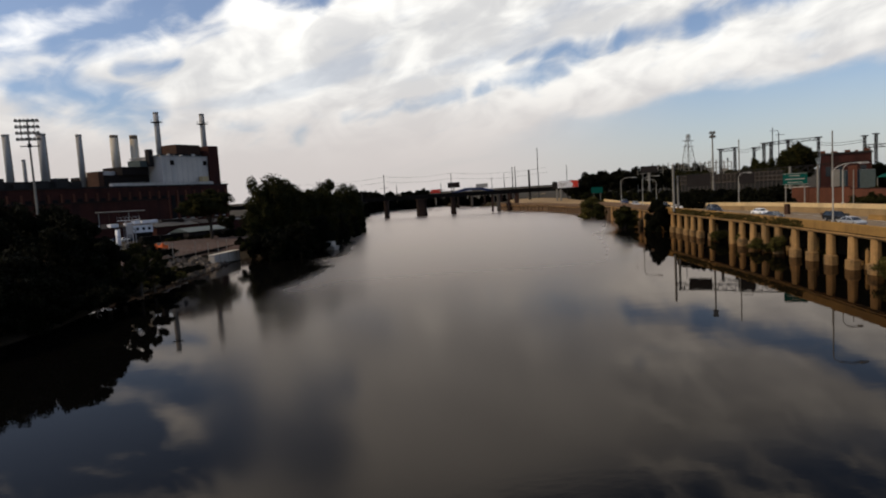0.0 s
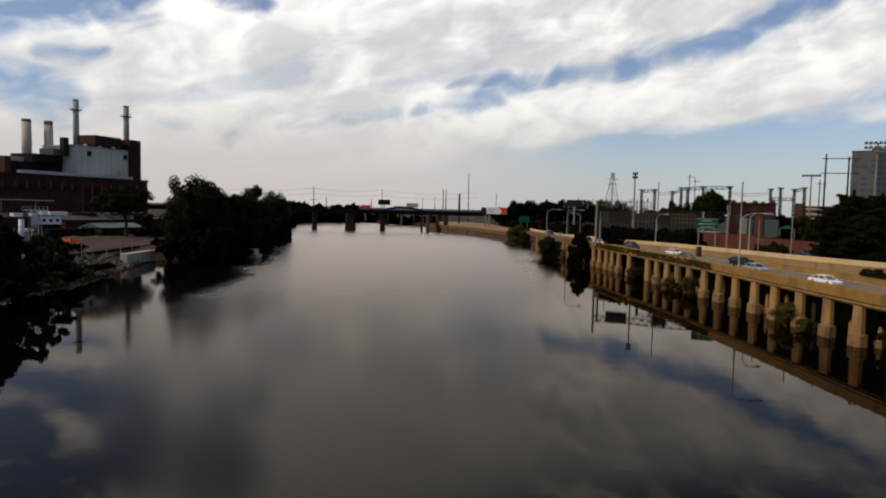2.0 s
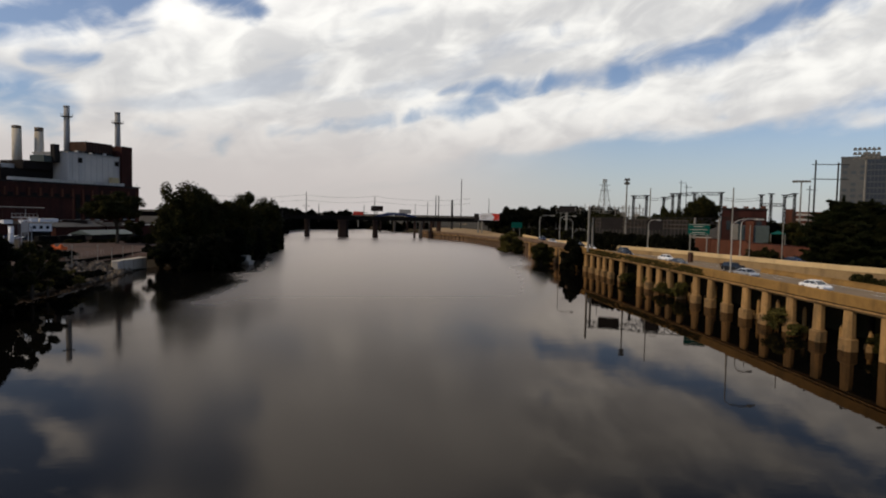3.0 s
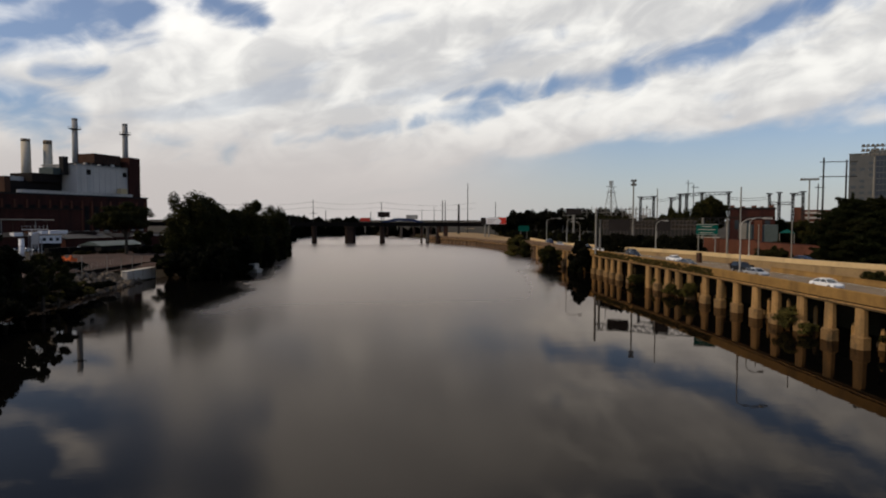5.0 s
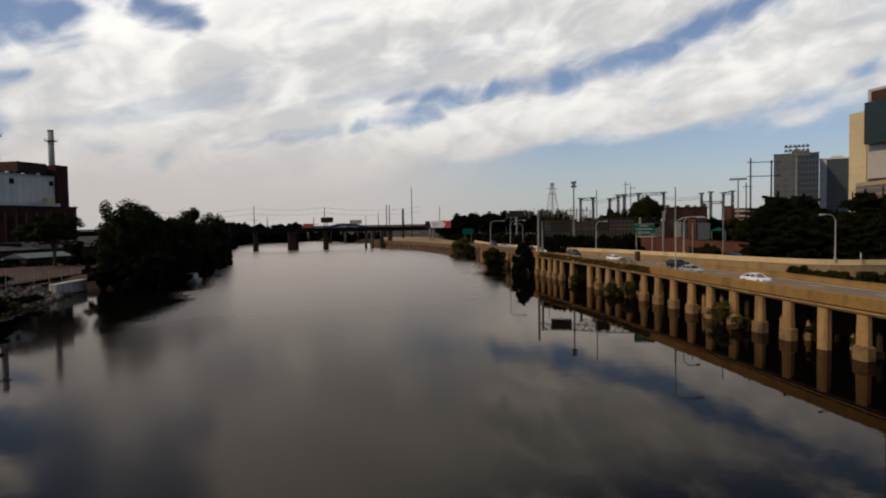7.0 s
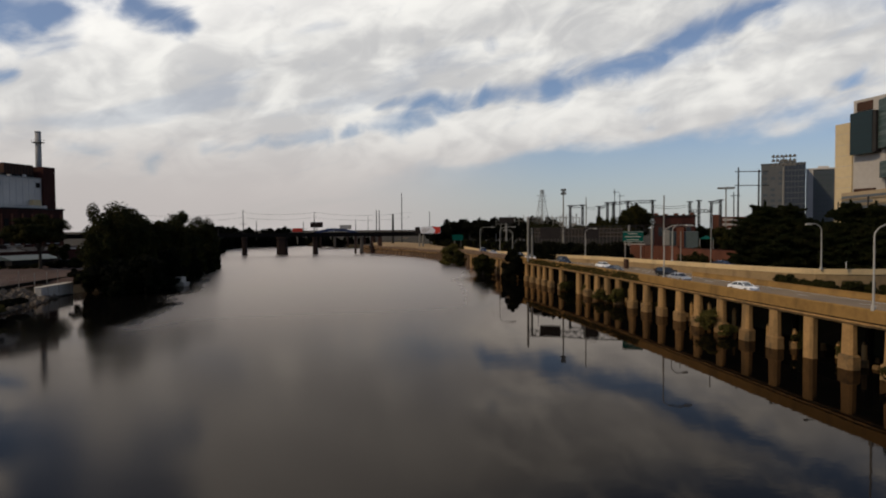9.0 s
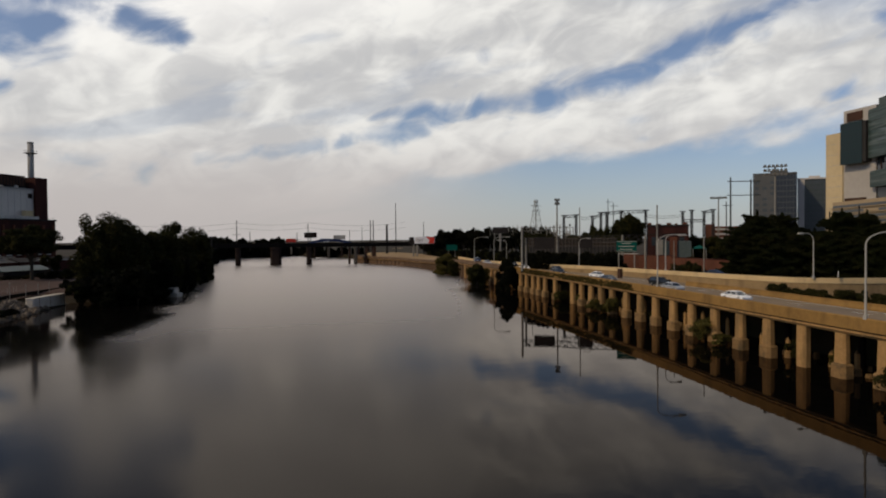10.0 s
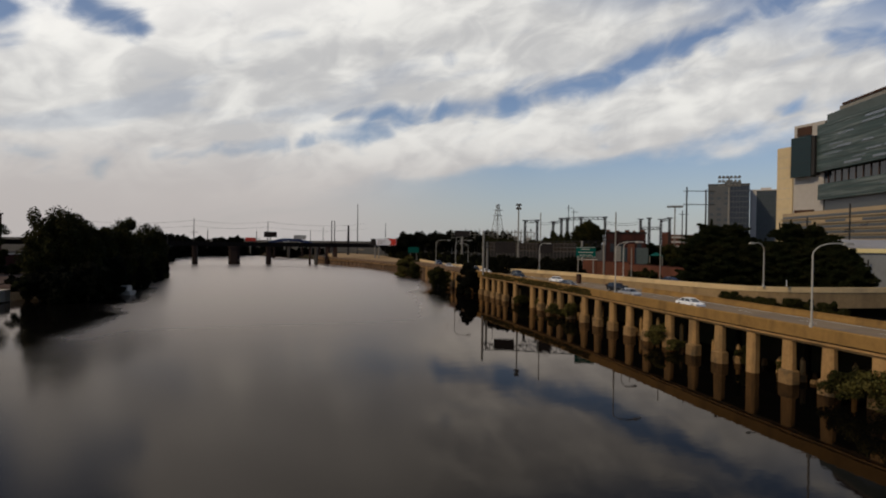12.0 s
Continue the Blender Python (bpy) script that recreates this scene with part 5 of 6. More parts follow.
        for k in range(int(w)):
            part("rib", Shape().box((-w / 2 + 0.5 + k, -1.26, 0.1), (-w / 2 + 0.65 + k, -1.2, 2.5)), ROOF_GREY if m == "grey" else BLACK_STEEL, c)


build_lot()


def pipe_rack(a, b, z, legs, label):
    """Pale pipes carried on slim legs."""
    ob = thing("pipe_rack", (a[0], a[1], 3.2), label, "pipe rack", math.degrees(math.atan2(b[1] - a[1], b[0] - a[0])))
    n = math.hypot(b[0] - a[0], b[1] - a[1])
    for k in range(3):
        part("pipe", Shape().rod((0, 0.5 * k, z - 3.2 - 0.35 * (k == 1)), (n, 0.5 * k, z - 3.4), 0.22, 0.22, 8), GALV if k == 0 else RUST, ob)
    for k in range(legs):
        x = n * (k + 0.3) / legs
        part("leg", Shape().box((x - 0.18, 0.2, -0.6), (x + 0.18, 0.6, z - 3.5)), GALV if k % 3 == 0 else RUST, ob)
        part("bracket", Shape().box((x - 0.2, -0.3, z - 3.9), (x + 0.2, 1.4, z - 3.62)), RUST, ob)


pipe_rack((-141.0, 262.0), (-124.5, 270.5), 15.2, 5, "pale pipes on rusty steel legs before the power station")
pipe_rack((-124.0, 276.0), (-108.0, 284.0), 10.0, 5, "low rusty pipe rack before the power station")
tan_shed = thing("tan_shed", (-111.5, 266.0, 3.2), "small tan boarded shed beside the power station", "shed", 26)
part("wall", Shape().box((-4.2, -2.5, -0.5), (4.2, 2.5, 7.2)), RUST, tan_shed)
part("front", Shape().box((-4.0, -2.6, 2.2), (4.0, -2.5, 7.0)), PIER_STONE, tan_shed)
part("roof", Shape().box((-4.5, -2.9, 7.2), (4.5, 2.8, 7.5)), ROOF_DARK, tan_shed)

# ---- railway bridge ----
def build_bridge():
    ob = thing("railway_bridge", (0, 413, 0), "black steel girder railway bridge on masonry piers", "bridge")
    part("girder", Shape().box((-150, -2.8, 11.0), (150, -2.2, 13.6)), BLACK_STEEL, ob)
    part("far_girder", Shape().box((-150, 2.2, 11.0), (150, 2.8, 13.6)), BLACK_STEEL, ob)
    part("deck", Shape().box((-150, -2.2, 11.2), (150, 2.2, 11.8)), BLACK_STEEL, ob)
    rib = Shape().box((-0.12, -3.05, 11.05), (0.12, -2.8, 13.55)).mesh("stiffener", BLACK_STEEL)
    for i in range(58):
        part("stiffener", rib, None, ob).location = (-80 + i * 2.8, 0, 0)
    for x, w, m in ((-34.6, 2.9, PIER_STONE), (-12.0, 6.9, PIER_STONE), (8.4, 3.4, PIER_STONE), (37.6, 1.8, WEATHERED), (-58, 5, PIER_STONE)):
        p = part("pier", Shape().block(x, 0, -2, 10.0, w, 7.5, 0, w * 0.2, 0.94), m, ob)
        part("pier_cap", Shape().block(x, 0, 10.0, 11.0, w * 1.1, 8.0, 0, w * 0.2), m, p)
    for x, w in ((33.2, 1.0), (43.6, 1.2), (48.2, 2.4)):
        part("steel_bent", Shape().box((x, -2.6, -0.5), (x + w, 2.6, 11.0)), RUST, ob, "rust-brown steel column")
    second = thing("road_bridge", (0, 540, 0), "low blue steel road bridge behind the railway", "bridge")
    arch = []
    for i in range(25):
        t = i / 24
        arch.append((10 + 36 * t, 0, 12.4 + 3.0 * 4 * t * (1 - t)))
    part("girder", Shape().sweep(arch, [(-0.5, -1.2), (-0.5, 0.8), (0.5, 0.8), (0.5, -1.2)]), BLUE_STEEL, second)
    part("deck", Shape().box((-110, -0.6, 11.2), (66, 9, 12.4)), PIER_STONE, second)
    for x, w, m in ((15.5, 1.4, PIER_STONE), (27.0, 2.0, WEATHERED), (38.0, 1.5, PIER_STONE), (45.0, 1.8, WEATHERED), (52.0, 1.5, PIER_STONE), (60.0, 2.0, PIER_STONE)):
        part("column", Shape().block(x, 1, -2, 11.2, w, 4.5, 0, 0.3, 0.96), m, second)
    for b, r, z, h, lab in ((-4.88, 414, 13.0, 17.5, "dark catenary mast on the bridge"), (1.09, 414, 13.0, 16.0, "dark catenary mast on the bridge"), (-3.8, 420, 11, 12.5, "slim pale pole by the bridge"), (0.15, 420, 12, 11.0, "slim grey pole by the bridge"), (-6.9, 300, 8, 12, "thin pole among the trees")):
        pole = thing("catenary_mast", polar(b, r, z), lab, "mast", 0, "masts along the railway")
        part("pole", Shape().rod((0, 0, -2), (0, 0, h - 2.5), 0.32, 0.18, 8), STEEL_DARK, pole)
        part("cross_arm", Shape().bar((-2.4, 0, h * 0.35), (2.4, 0, h * 0.35), 0.22), STEEL_DARK, pole)
    wires = thing("overhead_wires", (0, 414, 20), "thin sagging power wires over the bridge", "wires")
    for z in (3.2, 6.4):
        line = Shape()
        for x0, x1 in ((-110, -35.3), (-35.3, 7.9), (7.9, 70)):
            pts = [(x0 + (x1 - x0) * t / 10, 0, z - 9 * (t / 10) * (1 - t / 10) * abs(x1 - x0) / 70) for t in range(11)]
            line.tube(pts, 0.07, 4)
        part("wire", line, STEEL_DARK, wires)


build_bridge()


def hoarding(at, w, h, leg, turn, face, label, accent=None, post=0.0):
    ob = thing("billboard", at, label, "billboard", turn)
    part("panel", Shape().box((-w / 2, -0.25, leg), (w / 2, 0.25, leg + h)), face, ob)
    part("frame", Shape().box((-w / 2 - 0.2, -0.15, leg - 0.35), (w / 2 + 0.2, 0.4, leg - 0.02)), STEEL_DARK, ob)
    part("post", Shape().rod((post, 0.3, -1), (post, 0.3, leg), 0.5, 0.45, 12), GALV, ob)
    if accent:
        part("accent", Shape().add([(w * 0.18, -0.27, leg + 0.1), (w / 2 - 0.1, -0.27, leg + 0.1), (w / 2 - 0.1, -0.27, leg + h - 0.1), (w * 0.08, -0.27, leg + h - 0.1), (w * 0.26, -0.27, leg + h * 0.5)], [(0, 1, 2, 3, 4)]), accent, ob, "red swoosh shape")
        for i in range(3):
            part("bar", Shape().box((-w * 0.42, -0.28, leg + h * (0.62 - i * 0.2)), (-w * 0.42 + w * (0.42 - 0.08 * i), -0.26, leg + h * (0.70 - i * 0.2))), PANEL_GREY, ob, "line of grey lettering")
    return ob


hoarding(polar(11.35, 402, 4.9), 12.4, 4.2, 7.8, -12, SIGN_WHITE, "white billboard with a red shape beside the expressway", SIGN_RED, -4.6)
hoarding(polar(10.2, 402, 4.9), 3.0, 4.1, 7.7, -10, DARK_PANEL, "dark billboard seen edge-on beside the white one", None, 1.2)
hoarding(polar(18.15, 345, 7), 8.2, 3.0, 11.6, -18, DARK_PANEL, "dark back of a billboard above the trees")
hoarding(polar(1.3, 560, 4), 10.5, 4.2, 13.5, 0, PIER_STONE, "far dark brown billboard over the bridge")
hoarding(polar(-0.35, 560, 4), 8.4, 3.0, 9.6, 0, SIGN_RED, "far red billboard over the bridge")
hoarding(polar(2.5, 575, 4), 8.0, 3.0, 9.6, 0, SIGN_WHITE, "far pale billboard over the bridge")
hoarding(polar(3.8, 570, 4), 10.5, 3.2, 12.0, 0, PIER_PALE, "far pale billboard over the bridge")


def lattice(sh, p, height, w0, w1, bays, s):
    """Four tapering chords with cross braces."""
    x, y, z = p
    for i in range(bays):
        a, b = i / bays, (i + 1) / bays
        wa, wb = (w0 + (w1 - w0) * a) / 2, (w0 + (w1 - w0) * b) / 2
        za, zb = z + height * a, z + height * b
        ca = [(x - wa, y - wa, za), (x + wa, y - wa, za), (x + wa, y + wa, za), (x - wa, y + wa, za)]
        cb = [(x - wb, y - wb, zb), (x + wb, y - wb, zb), (x + wb, y + wb, zb), (x - wb, y + wb, zb)]
        for k in range(4):
            sh.bar(ca[k], cb[k], s)
            sh.bar(ca[k], cb[(k + 1) % 4], s * 0.6)
            sh.bar(cb[k], cb[(k + 1) % 4], s * 0.6)
    return sh


def build_yard():
    """Substation portals, pylons and poles beyond the expressway."""
    def portal(bearings, r, tops, beams, label):
        ob = thing("substation_portal", polar(bearings[0], r, 6), label, "steel portal", 0, "substation portals")
        x0, y0 = polar(bearings[0], r)
        pts = []
        for b, t in zip(bearings, tops):
            x, y = polar(b, r)
            pts.append((x - x0, y - y0, t - 6))
            part("post", lattice(Shape(), (x - x0, y - y0, -0.3), t - 6, 0.85, 0.6, max(5, int((t - 6) / 1.4)), 0.16), STEEL_DARK, ob)
            part("cross_head", Shape().box((x - x0 - 1.2, y - y0 - 0.25, t - 6.25), (x - x0 + 1.2, y - y0 + 0.25, t - 5.85)), STEEL_DARK, ob)
        for i, j, dz in beams:
            a, b = Vector(pts[i]), Vector(pts[j])
            sh = Shape()
            n = max(3, int((b - a).length / 1.6))
            for off in (0.0, -1.0):
                sh.bar(a + Vector((0, 0, dz + off)), b + Vector((0, 0, dz + off)), 0.2)
            for k in range(n):
                p, q = a.lerp(b, k / n), a.lerp(b, (k + 1) / n)
                sh.bar(p + Vector((0, 0, dz)), q + Vector((0, 0, dz - 1.0)), 0.12)
                sh.bar(p + Vector((0, 0, dz - 1.0)), q + Vector((0, 0, dz)), 0.12)
            part("beam", sh, STEEL_DARK, ob)
        return ob

    portal([23.74, 24.8, 26.2, 26.91, 27.4, 28.6, 30.64], 262, [24.7, 24.9, 24.3, 25.7, 25.8, 26.2, 26.3], [(0, 1, 0), (2, 3, -0.4), (3, 4, 0), (4, 5, 0), (5, 6, 0)], "long dark lattice steel substation portal")
    portal([33.6, 34.3, 35.25, 35.94], 270, [25.8, 26.2, 25.7, 26.3], [(0, 2, -3.2), (2, 3, 0)], "dark lattice steel substation portal")
    bus = thing("busbar_wires", polar(24.0, 262, 24), "thin overhead conductors between the portals", "wires")
    x0, y0 = polar(24.0, 262)
    for dz in (0, 0.8):
        for b0, b1 in ((24.8, 26.2), (30.64, 33.6)):
            sh, pts = Shape(), []
            for t in range(9):
                b = b0 + (b1 - b0) * t / 8
                x, y = polar(b, 262)
                pts.append((x - x0, y - y0, dz - 0.3 - 3.0 * (t / 8) * (1 - t / 8)))
            part("wire", sh.tube(pts, 0.08, 4), STEEL_DARK, bus)
    rng = random.Random(9)

    def switchgear(bearing, r, n, low, high, step, label):
        rack = thing("switchgear_rack", polar(bearing, r, 6), label, "switchgear", -bearing, "switchgear racks")
        half = (n - 1) * step / 2
        for i in range(n):
            x, h = -half + i * step, rng.uniform(low, high)
            part("upright", Shape().rod((x, 0, 0), (x, 0, h), 0.22, 0.18, 6), GALV, rack)
            part("insulator", Shape().rod((x, 0, h), (x, 0, h + 1.2), 0.35, 0.2, 6), STEEL_DARK if i % 2 else STEEL_PALE, rack)
        for z in (low * 0.82, low * 0.95, (low + high) / 2):
            part("busbar", Shape().bar((-half, 0, z), (half, 0, z + 0.15), 0.25), GALV, rack)
        return rack

    switchgear(20.3, 420, 16, 15.0, 17.2, 3.0, "tangle of grey switchgear frames in the yard")
    switchgear(23.4, 300, 9, 13.0, 15.6, 1.5, "pale grey switchgear frames behind the viaduct")
    bank = thing("transformer_bank", polar(24.0, 292, 6), "pale grey transformer housings in the yard", "transformer", -24)
    for x, w, h in ((-4.5, 3.0, 10.5), (0.0, 3.6, 11.8), (4.4, 3.0, 10.8)):
        part("housing", Shape().block(x, 0, 0, h, w, 3.0, 0, 0.15, 0.97), GALV, bank)
        part("bushing", Shape().rod((x, 0, h), (x, 0, h + 2.2), 0.3, 0.16, 8), STEEL_PALE, bank)
    pyl = thing("pylon", polar(21.3, 420, 6), "grey lattice electricity pylon", "pylon", 20)
    part("body", lattice(Shape(), (0, 0, 0), 32, 10.4, 1.3, 9, 0.2), GALV, pyl)
    part("head", lattice(Shape(), (0, 0, 32), 2.2, 1.6, 1.6, 2, 0.24), GALV, pyl)
    for z in (27, 30.5):
        part("cross_arm", Shape().bar((-4.2, 0, z), (4.2, 0, z), 0.3), GALV, pyl)
    for b, r, top, rad, arms, lab in ((27.52, 300, 33.1, 0.22, 1, "tall slim grey pole with crossbars"), (27.95, 300, 31.3, 0.22, 1, "tall slim grey pole with crossbars"), (25.1, 190, 24.6, 0.2, 0, "tall slim grey utility pole"), (31.55, 190, 24.8, 0.24, 0, "tall slim grey utility pole"), (36.94, 235, 27.5, 0.22, 1, "tall dark utility pole with crossbars"), (37.26, 215, 33.9, 0.3, 2, "tall dark wooden power pole with arms"), (38.75, 215, 33.0, 0.3, 0, "tall dark wooden power pole"), (8.8, 470, 41.8, 0.35, 0, "tall thin far radio mast"), (6.54, 520, 30.8, 0.45, 0, "far twin grey flue stack"), (6.79, 520, 30.8, 0.45, 0, "far twin grey flue stack"), (8.0, 450, 26, 0.9, 0, "far dark chimney behind the railway bridge"), (11.28, 420, 26.8, 0.25, 0, "far thin dark pole behind the bridge"), (5.8, 560, 26, 0.3, 0, "far thin dark pole behind the bridge"), (4.7, 560, 24, 0.25, 0, "far thin dark pole behind the bridge"), (20.95, 208, 15.7, 0.13, 0, "slim grey pole before the viaduct"), (23.74, 205, 15.8, 0.13, 0, "slim grey pole before the viaduct")):
        pole = thing("utility_pole", polar(b, r, 5.5), lab, "pole")
        part("pole", Shape().rod((0, 0, 0), (0, 0, top - 5.5), rad, rad * 0.7, 8), STEEL_DARK if r > 200 else GALV, pole)
        for k in range(arms):
            z = top - 6.8 - 4.2 * k
            if arms == 2:
                part("cross_arm", Shape().bar((-1.2, 0, z), (7.2, -4.2, z - 0.1), 0.22), STEEL_DARK, pole)
            else:
                part("cross_arm", Shape().bar((-1.2, 0, z), (2.4, 0, z), 0.2), STEEL_DARK, pole)
    via = thing("rail_viaduct", polar(20.6, 236, 5), "grey ribbed steel railway viaduct", "viaduct")
    a, b = Vector(polar(20.6, 236, 5)), Vector(polar(28.2, 226, 5))
    d = b - a
    tilt = Matrix.Rotation(math.atan2(d.y, d.x), 4, "Z")
    L = d.length
    part("girder", Shape().box((0, 0, 7.6), (L, 0.6, 10.6), tilt), VIADUCT, via)
    part("lower_girder", Shape().box((0, 0.2, 5.2), (L, 0.7, 7.6), tilt), STEEL_DARK, via)
    rib = Shape().box((-0.06, -0.12, 5.4), (0.06, 0.1, 10.7), tilt).mesh("rib", WEATHERED)
    for z in (7.7, 9.0, 10.4):
        part("rail", Shape().box((0, -0.2, z), (L, -0.05, z + 0.25), tilt), WEATHERED, via)
    for i in range(26):
        part("rib", rib, None, via).location = tilt @ Vector((0.5 + i * (L - 1) / 25, 0, 0))
    for i in range(6):
        part("post", Shape().box((2 + i * (L - 4) / 5, 0.1, -0.5), (2.6 + i * (L - 4) / 5, 0.7, 5.6), tilt), STEEL_DARK, via)
    hall = thing("brick_hall", polar(32.4, 222, 5.8), "old dark brown brick hall with a flat roof", "building", -32)
    part("wall", Shape().box((-6.2, -5, 0), (6.2, 8, 13.4)), BRICK, hall)
    part("roof", Shape().box((-6.5, -5.3, 13.4), (6.5, 8.3, 13.9)), ROOF_DARK, hall, "dark roof parapet")
    for x, w, h in ((-5.6, 1.2, 0.7), (-2.8, 1.6, 0.4), (0.4, 1.4, 0.6), (2.6, 0.8, 0.4), (5.2, 1.4, 0.7)):
        part("roof_vent", Shape().box((x - w / 2, -4.6, 13.9), (x + w / 2, -2.6, 13.9 + h)), BRICK_WARM, hall, "brick roof upstand")
    for x in (-4.2, -1.4, 1.4, 4.2):
        part("window", Shape().box((x - 0.7, -5.06, 7.2), (x + 0.7, -5.0, 10.0)), GLASS_DARK, hall)
    part("trim", Shape().box((-6.3, -5.12, 10.6), (6.3, -5.0, 11.1)), PIER_STONE, hall)
    grey = thing("switch_house", polar(33.2, 196, 5.6), "plain blue-grey metal switch house", "building", -33)
    part("wall", Shape().box((-4.0, -3, 0), (3.6, 3, 9.0)), SPANDREL, grey)
    part("annex", Shape().box((-5.9, -3.2, 0), (-4.0, 2, 9.4)), GALV, grey)
    part("brick_pier", Shape().box((-2.2, -3.5, 0), (-0.2, -3.0, 10.2)), BRICK_WARM, grey)
    for nm, b0, r0, b1, r1, top in (("a", 27.63, 205, 29.96, 200, 10.7), ("b", 30.0, 192, 32.7, 186, 10.6), ("c", 32.7, 184, 38.6, 158, 10.2)):
        a, b = Vector(polar(b0, r0, 5)), Vector(polar(b1, r1, 5))
        d = b - a
        wl = thing("brick_wall", a, "long orange-brown brick boundary wall", "wall", math.degrees(math.atan2(d.y, d.x)), "brick walls of the yard")
        part("wall", Shape().box((0, 0, 0), (d.length, 0.4, top - 5)), BRICK_WARM, wl)
        part("coping", Shape().box((-0.1, -0.08, top - 5), (d.length + 0.1, 0.48, top - 4.8)), PIER_PALE if nm == "a" else BRICK, wl)
    awn = thing("green_canopy", polar(34.9, 205, 6), "small dark green canopy roof", "canopy", -35)
    part("roof", Shape().add([(-2.0, -1.6, 6.3), (2.0, -1.6, 6.3), (2.0, 1.6, 6.3), (-2.0, 1.6, 6.3), (0, 0, 7.3)], [(0, 1, 4), (1, 2, 4), (2, 3, 4), (3, 0, 4), (3, 2, 1, 0)]), SIGN_GREEN, awn)
    for x in (-1.8, 1.8):
        part("post", Shape().rod((x, -1.4, 0), (x, -1.4, 6.35), 0.12), GALV, awn)
    blk = thing("far_block", polar(36.6, 420, 6), "far small pale and brown apartment block", "building", -36)
    part("wall", Shape().box((-9, -6, 0), (9, 6, 15.6)), BRICK_WARM, blk)
    part("brick_bay", Shape().box((-9.2, -6.3, 0), (-4, -6, 17)), BRICK_WARM, blk)
    for k in range(5):
        part("balcony", Shape().box((-3.6, -6.6, 2.2 + k * 2.8), (8.8, -6, 3.3 + k * 2.8)), PANEL_GREY, blk, "pale balcony band")


build_yard()


def sign_gantry():
    ob = thing("sign_gantry", (65.0, 178.5, 6.2), "grey steel truss gantry with a green road sign over the expressway", "sign gantry")
    for dx, top in ((0.2, 12.9), (1.4, 9.6)):
        part("column", Shape().rod((dx, 0, -0.2), (dx, 0, top), 0.34, 0.3, 12), GALV, ob)
    part("lamp_head", Shape().box((0.0, -0.3, 12.8), (0.5, 0.3, 13.2)), SIGN_WHITE, ob)
    a, b = Vector((0.2, 0, 8.0)), Vector((32.0, -14.5, 8.6))
    sh = Shape()
    n = 16
    side = Vector((0.4, 0.9, 0)) * 0.8
    for off in (Vector((0, 0, 0)), Vector((0, 0, 1.7)), side, side + Vector((0, 0, 1.7))):
        sh.bar(a + off, b + off, 0.16)
    for k in range(n):
        p, q = a.lerp(b, k / n), a.lerp(b, (k + 1) / n)
        for o in (Vector((0, 0, 0)), side):
            sh.bar(p + o, q + o + Vector((0, 0, 1.7)), 0.12)
            sh.bar(p + o, p + o + Vector((0, 0, 1.7)), 0.12)
    part("truss", sh, STEEL_DARK, ob)
    for t in (0.82, 1.0):
        p = a.lerp(b, t)
        part("column", Shape().rod((p.x, p.y, -0.5), (p.x, p.y, 10.3), 0.32, 0.3, 12), GALV, ob)
    for t0, t1, z0, z1 in ((0.10, 0.27, 6.4, 9.6), (0.46, 0.58, 6.5, 9.6)):
        p, q = a.lerp(b, t0), a.lerp(b, t1)
        d = (q - p).normalized()
        turn = Matrix.Translation((p.x, p.y, 0)) @ Matrix.Rotation(math.atan2(d.y, d.x), 4, "Z")
        part("sign_back", Shape().box((0, -0.35, z0), ((q - p).length, -0.2, z1), turn), DARK_PANEL, ob, "dark ribbed back of a sign")
    return ob


sign_gantry()
rng_pile = random.Random(31)
for i in range(21):
    y_p = 42.0 + 6.2 * i * 0.97 + rng_pile.uniform(-1.0, 1.0)
    h_p = rng_pile.uniform(1.5, 3.6)
    pile = thing("old_pile", (along(DECK_EDGE, y_p) + rng_pile.uniform(1.8, 4.0), y_p, 0), "broken stained concrete pile stub standing in the shade of the deck", "pile", rng_pile.uniform(0, 90), "old piles between the piers")
    part("shaft", Shape().block(0, 0, -1.5, h_p, 0.62, 0.62, 0, 0.15, 0.8), CONCRETE, pile)
    part("broken_top", Shape().block(0.03, 0.02, h_p, h_p + 0.35, 0.44, 0.40, 20, 0.12, 0.35), CONCRETE_FOOT, pile)
    if i % 2:
        part("footing", Shape().block(0, 0, -1.5, 0.7, 1.0, 1.0, 15, 0.2, 0.9), CONCRETE_FOOT, pile)
for i in range(26):
    y_p = rng_pile.uniform(44, 150)
    rub = thing("rubble_stone", (along(DECK_EDGE, y_p) + rng_pile.uniform(3.0, 6.5), y_p, 0), "brown broken concrete lump at the water's edge", "rubble", rng_pile.uniform(0, 360), "rubble under the deck")
    part("lump", Shape().block(0, 0, -1.2, rng_pile.uniform(0.3, 0.8), rng_pile.uniform(0.7, 1.8), rng_pile.uniform(0.6, 1.2), 0, 0.3, 0.55), CONCRETE_FOOT, rub)
stand = thing("control_cabinet", (74.9, 138.0, 6.2), "upright brown control cabinet at the road's edge", "cabinet", 5)
part("body", Shape().block(0, 0, 0, 2.1, 0.7, 1.2, 0, 0.05), RUST, stand)
part("lid", Shape().block(0, 0, 2.1, 2.2, 0.85, 1.35, 0, 0.05), STEEL_DARK, stand)
# added dark box in place of a dark recess at the ramp wall's foot
cushion = thing("recess_box", (75.0, 121.5, 6.2), "low dark box standing in for a dark recess at the wall's foot", "crash cushion", 3)
for i in range(6):
    part("cell", Shape().block(0, -3.0 + i * 1.15, 0.05, 0.82, 1.0, 1.05, 0, 0.1), DARK_PANEL, cushion)
part("rail", Shape().box((-0.62, -3.6, 0.45), (-0.52, 3.4, 0.75)), RUST, cushion)
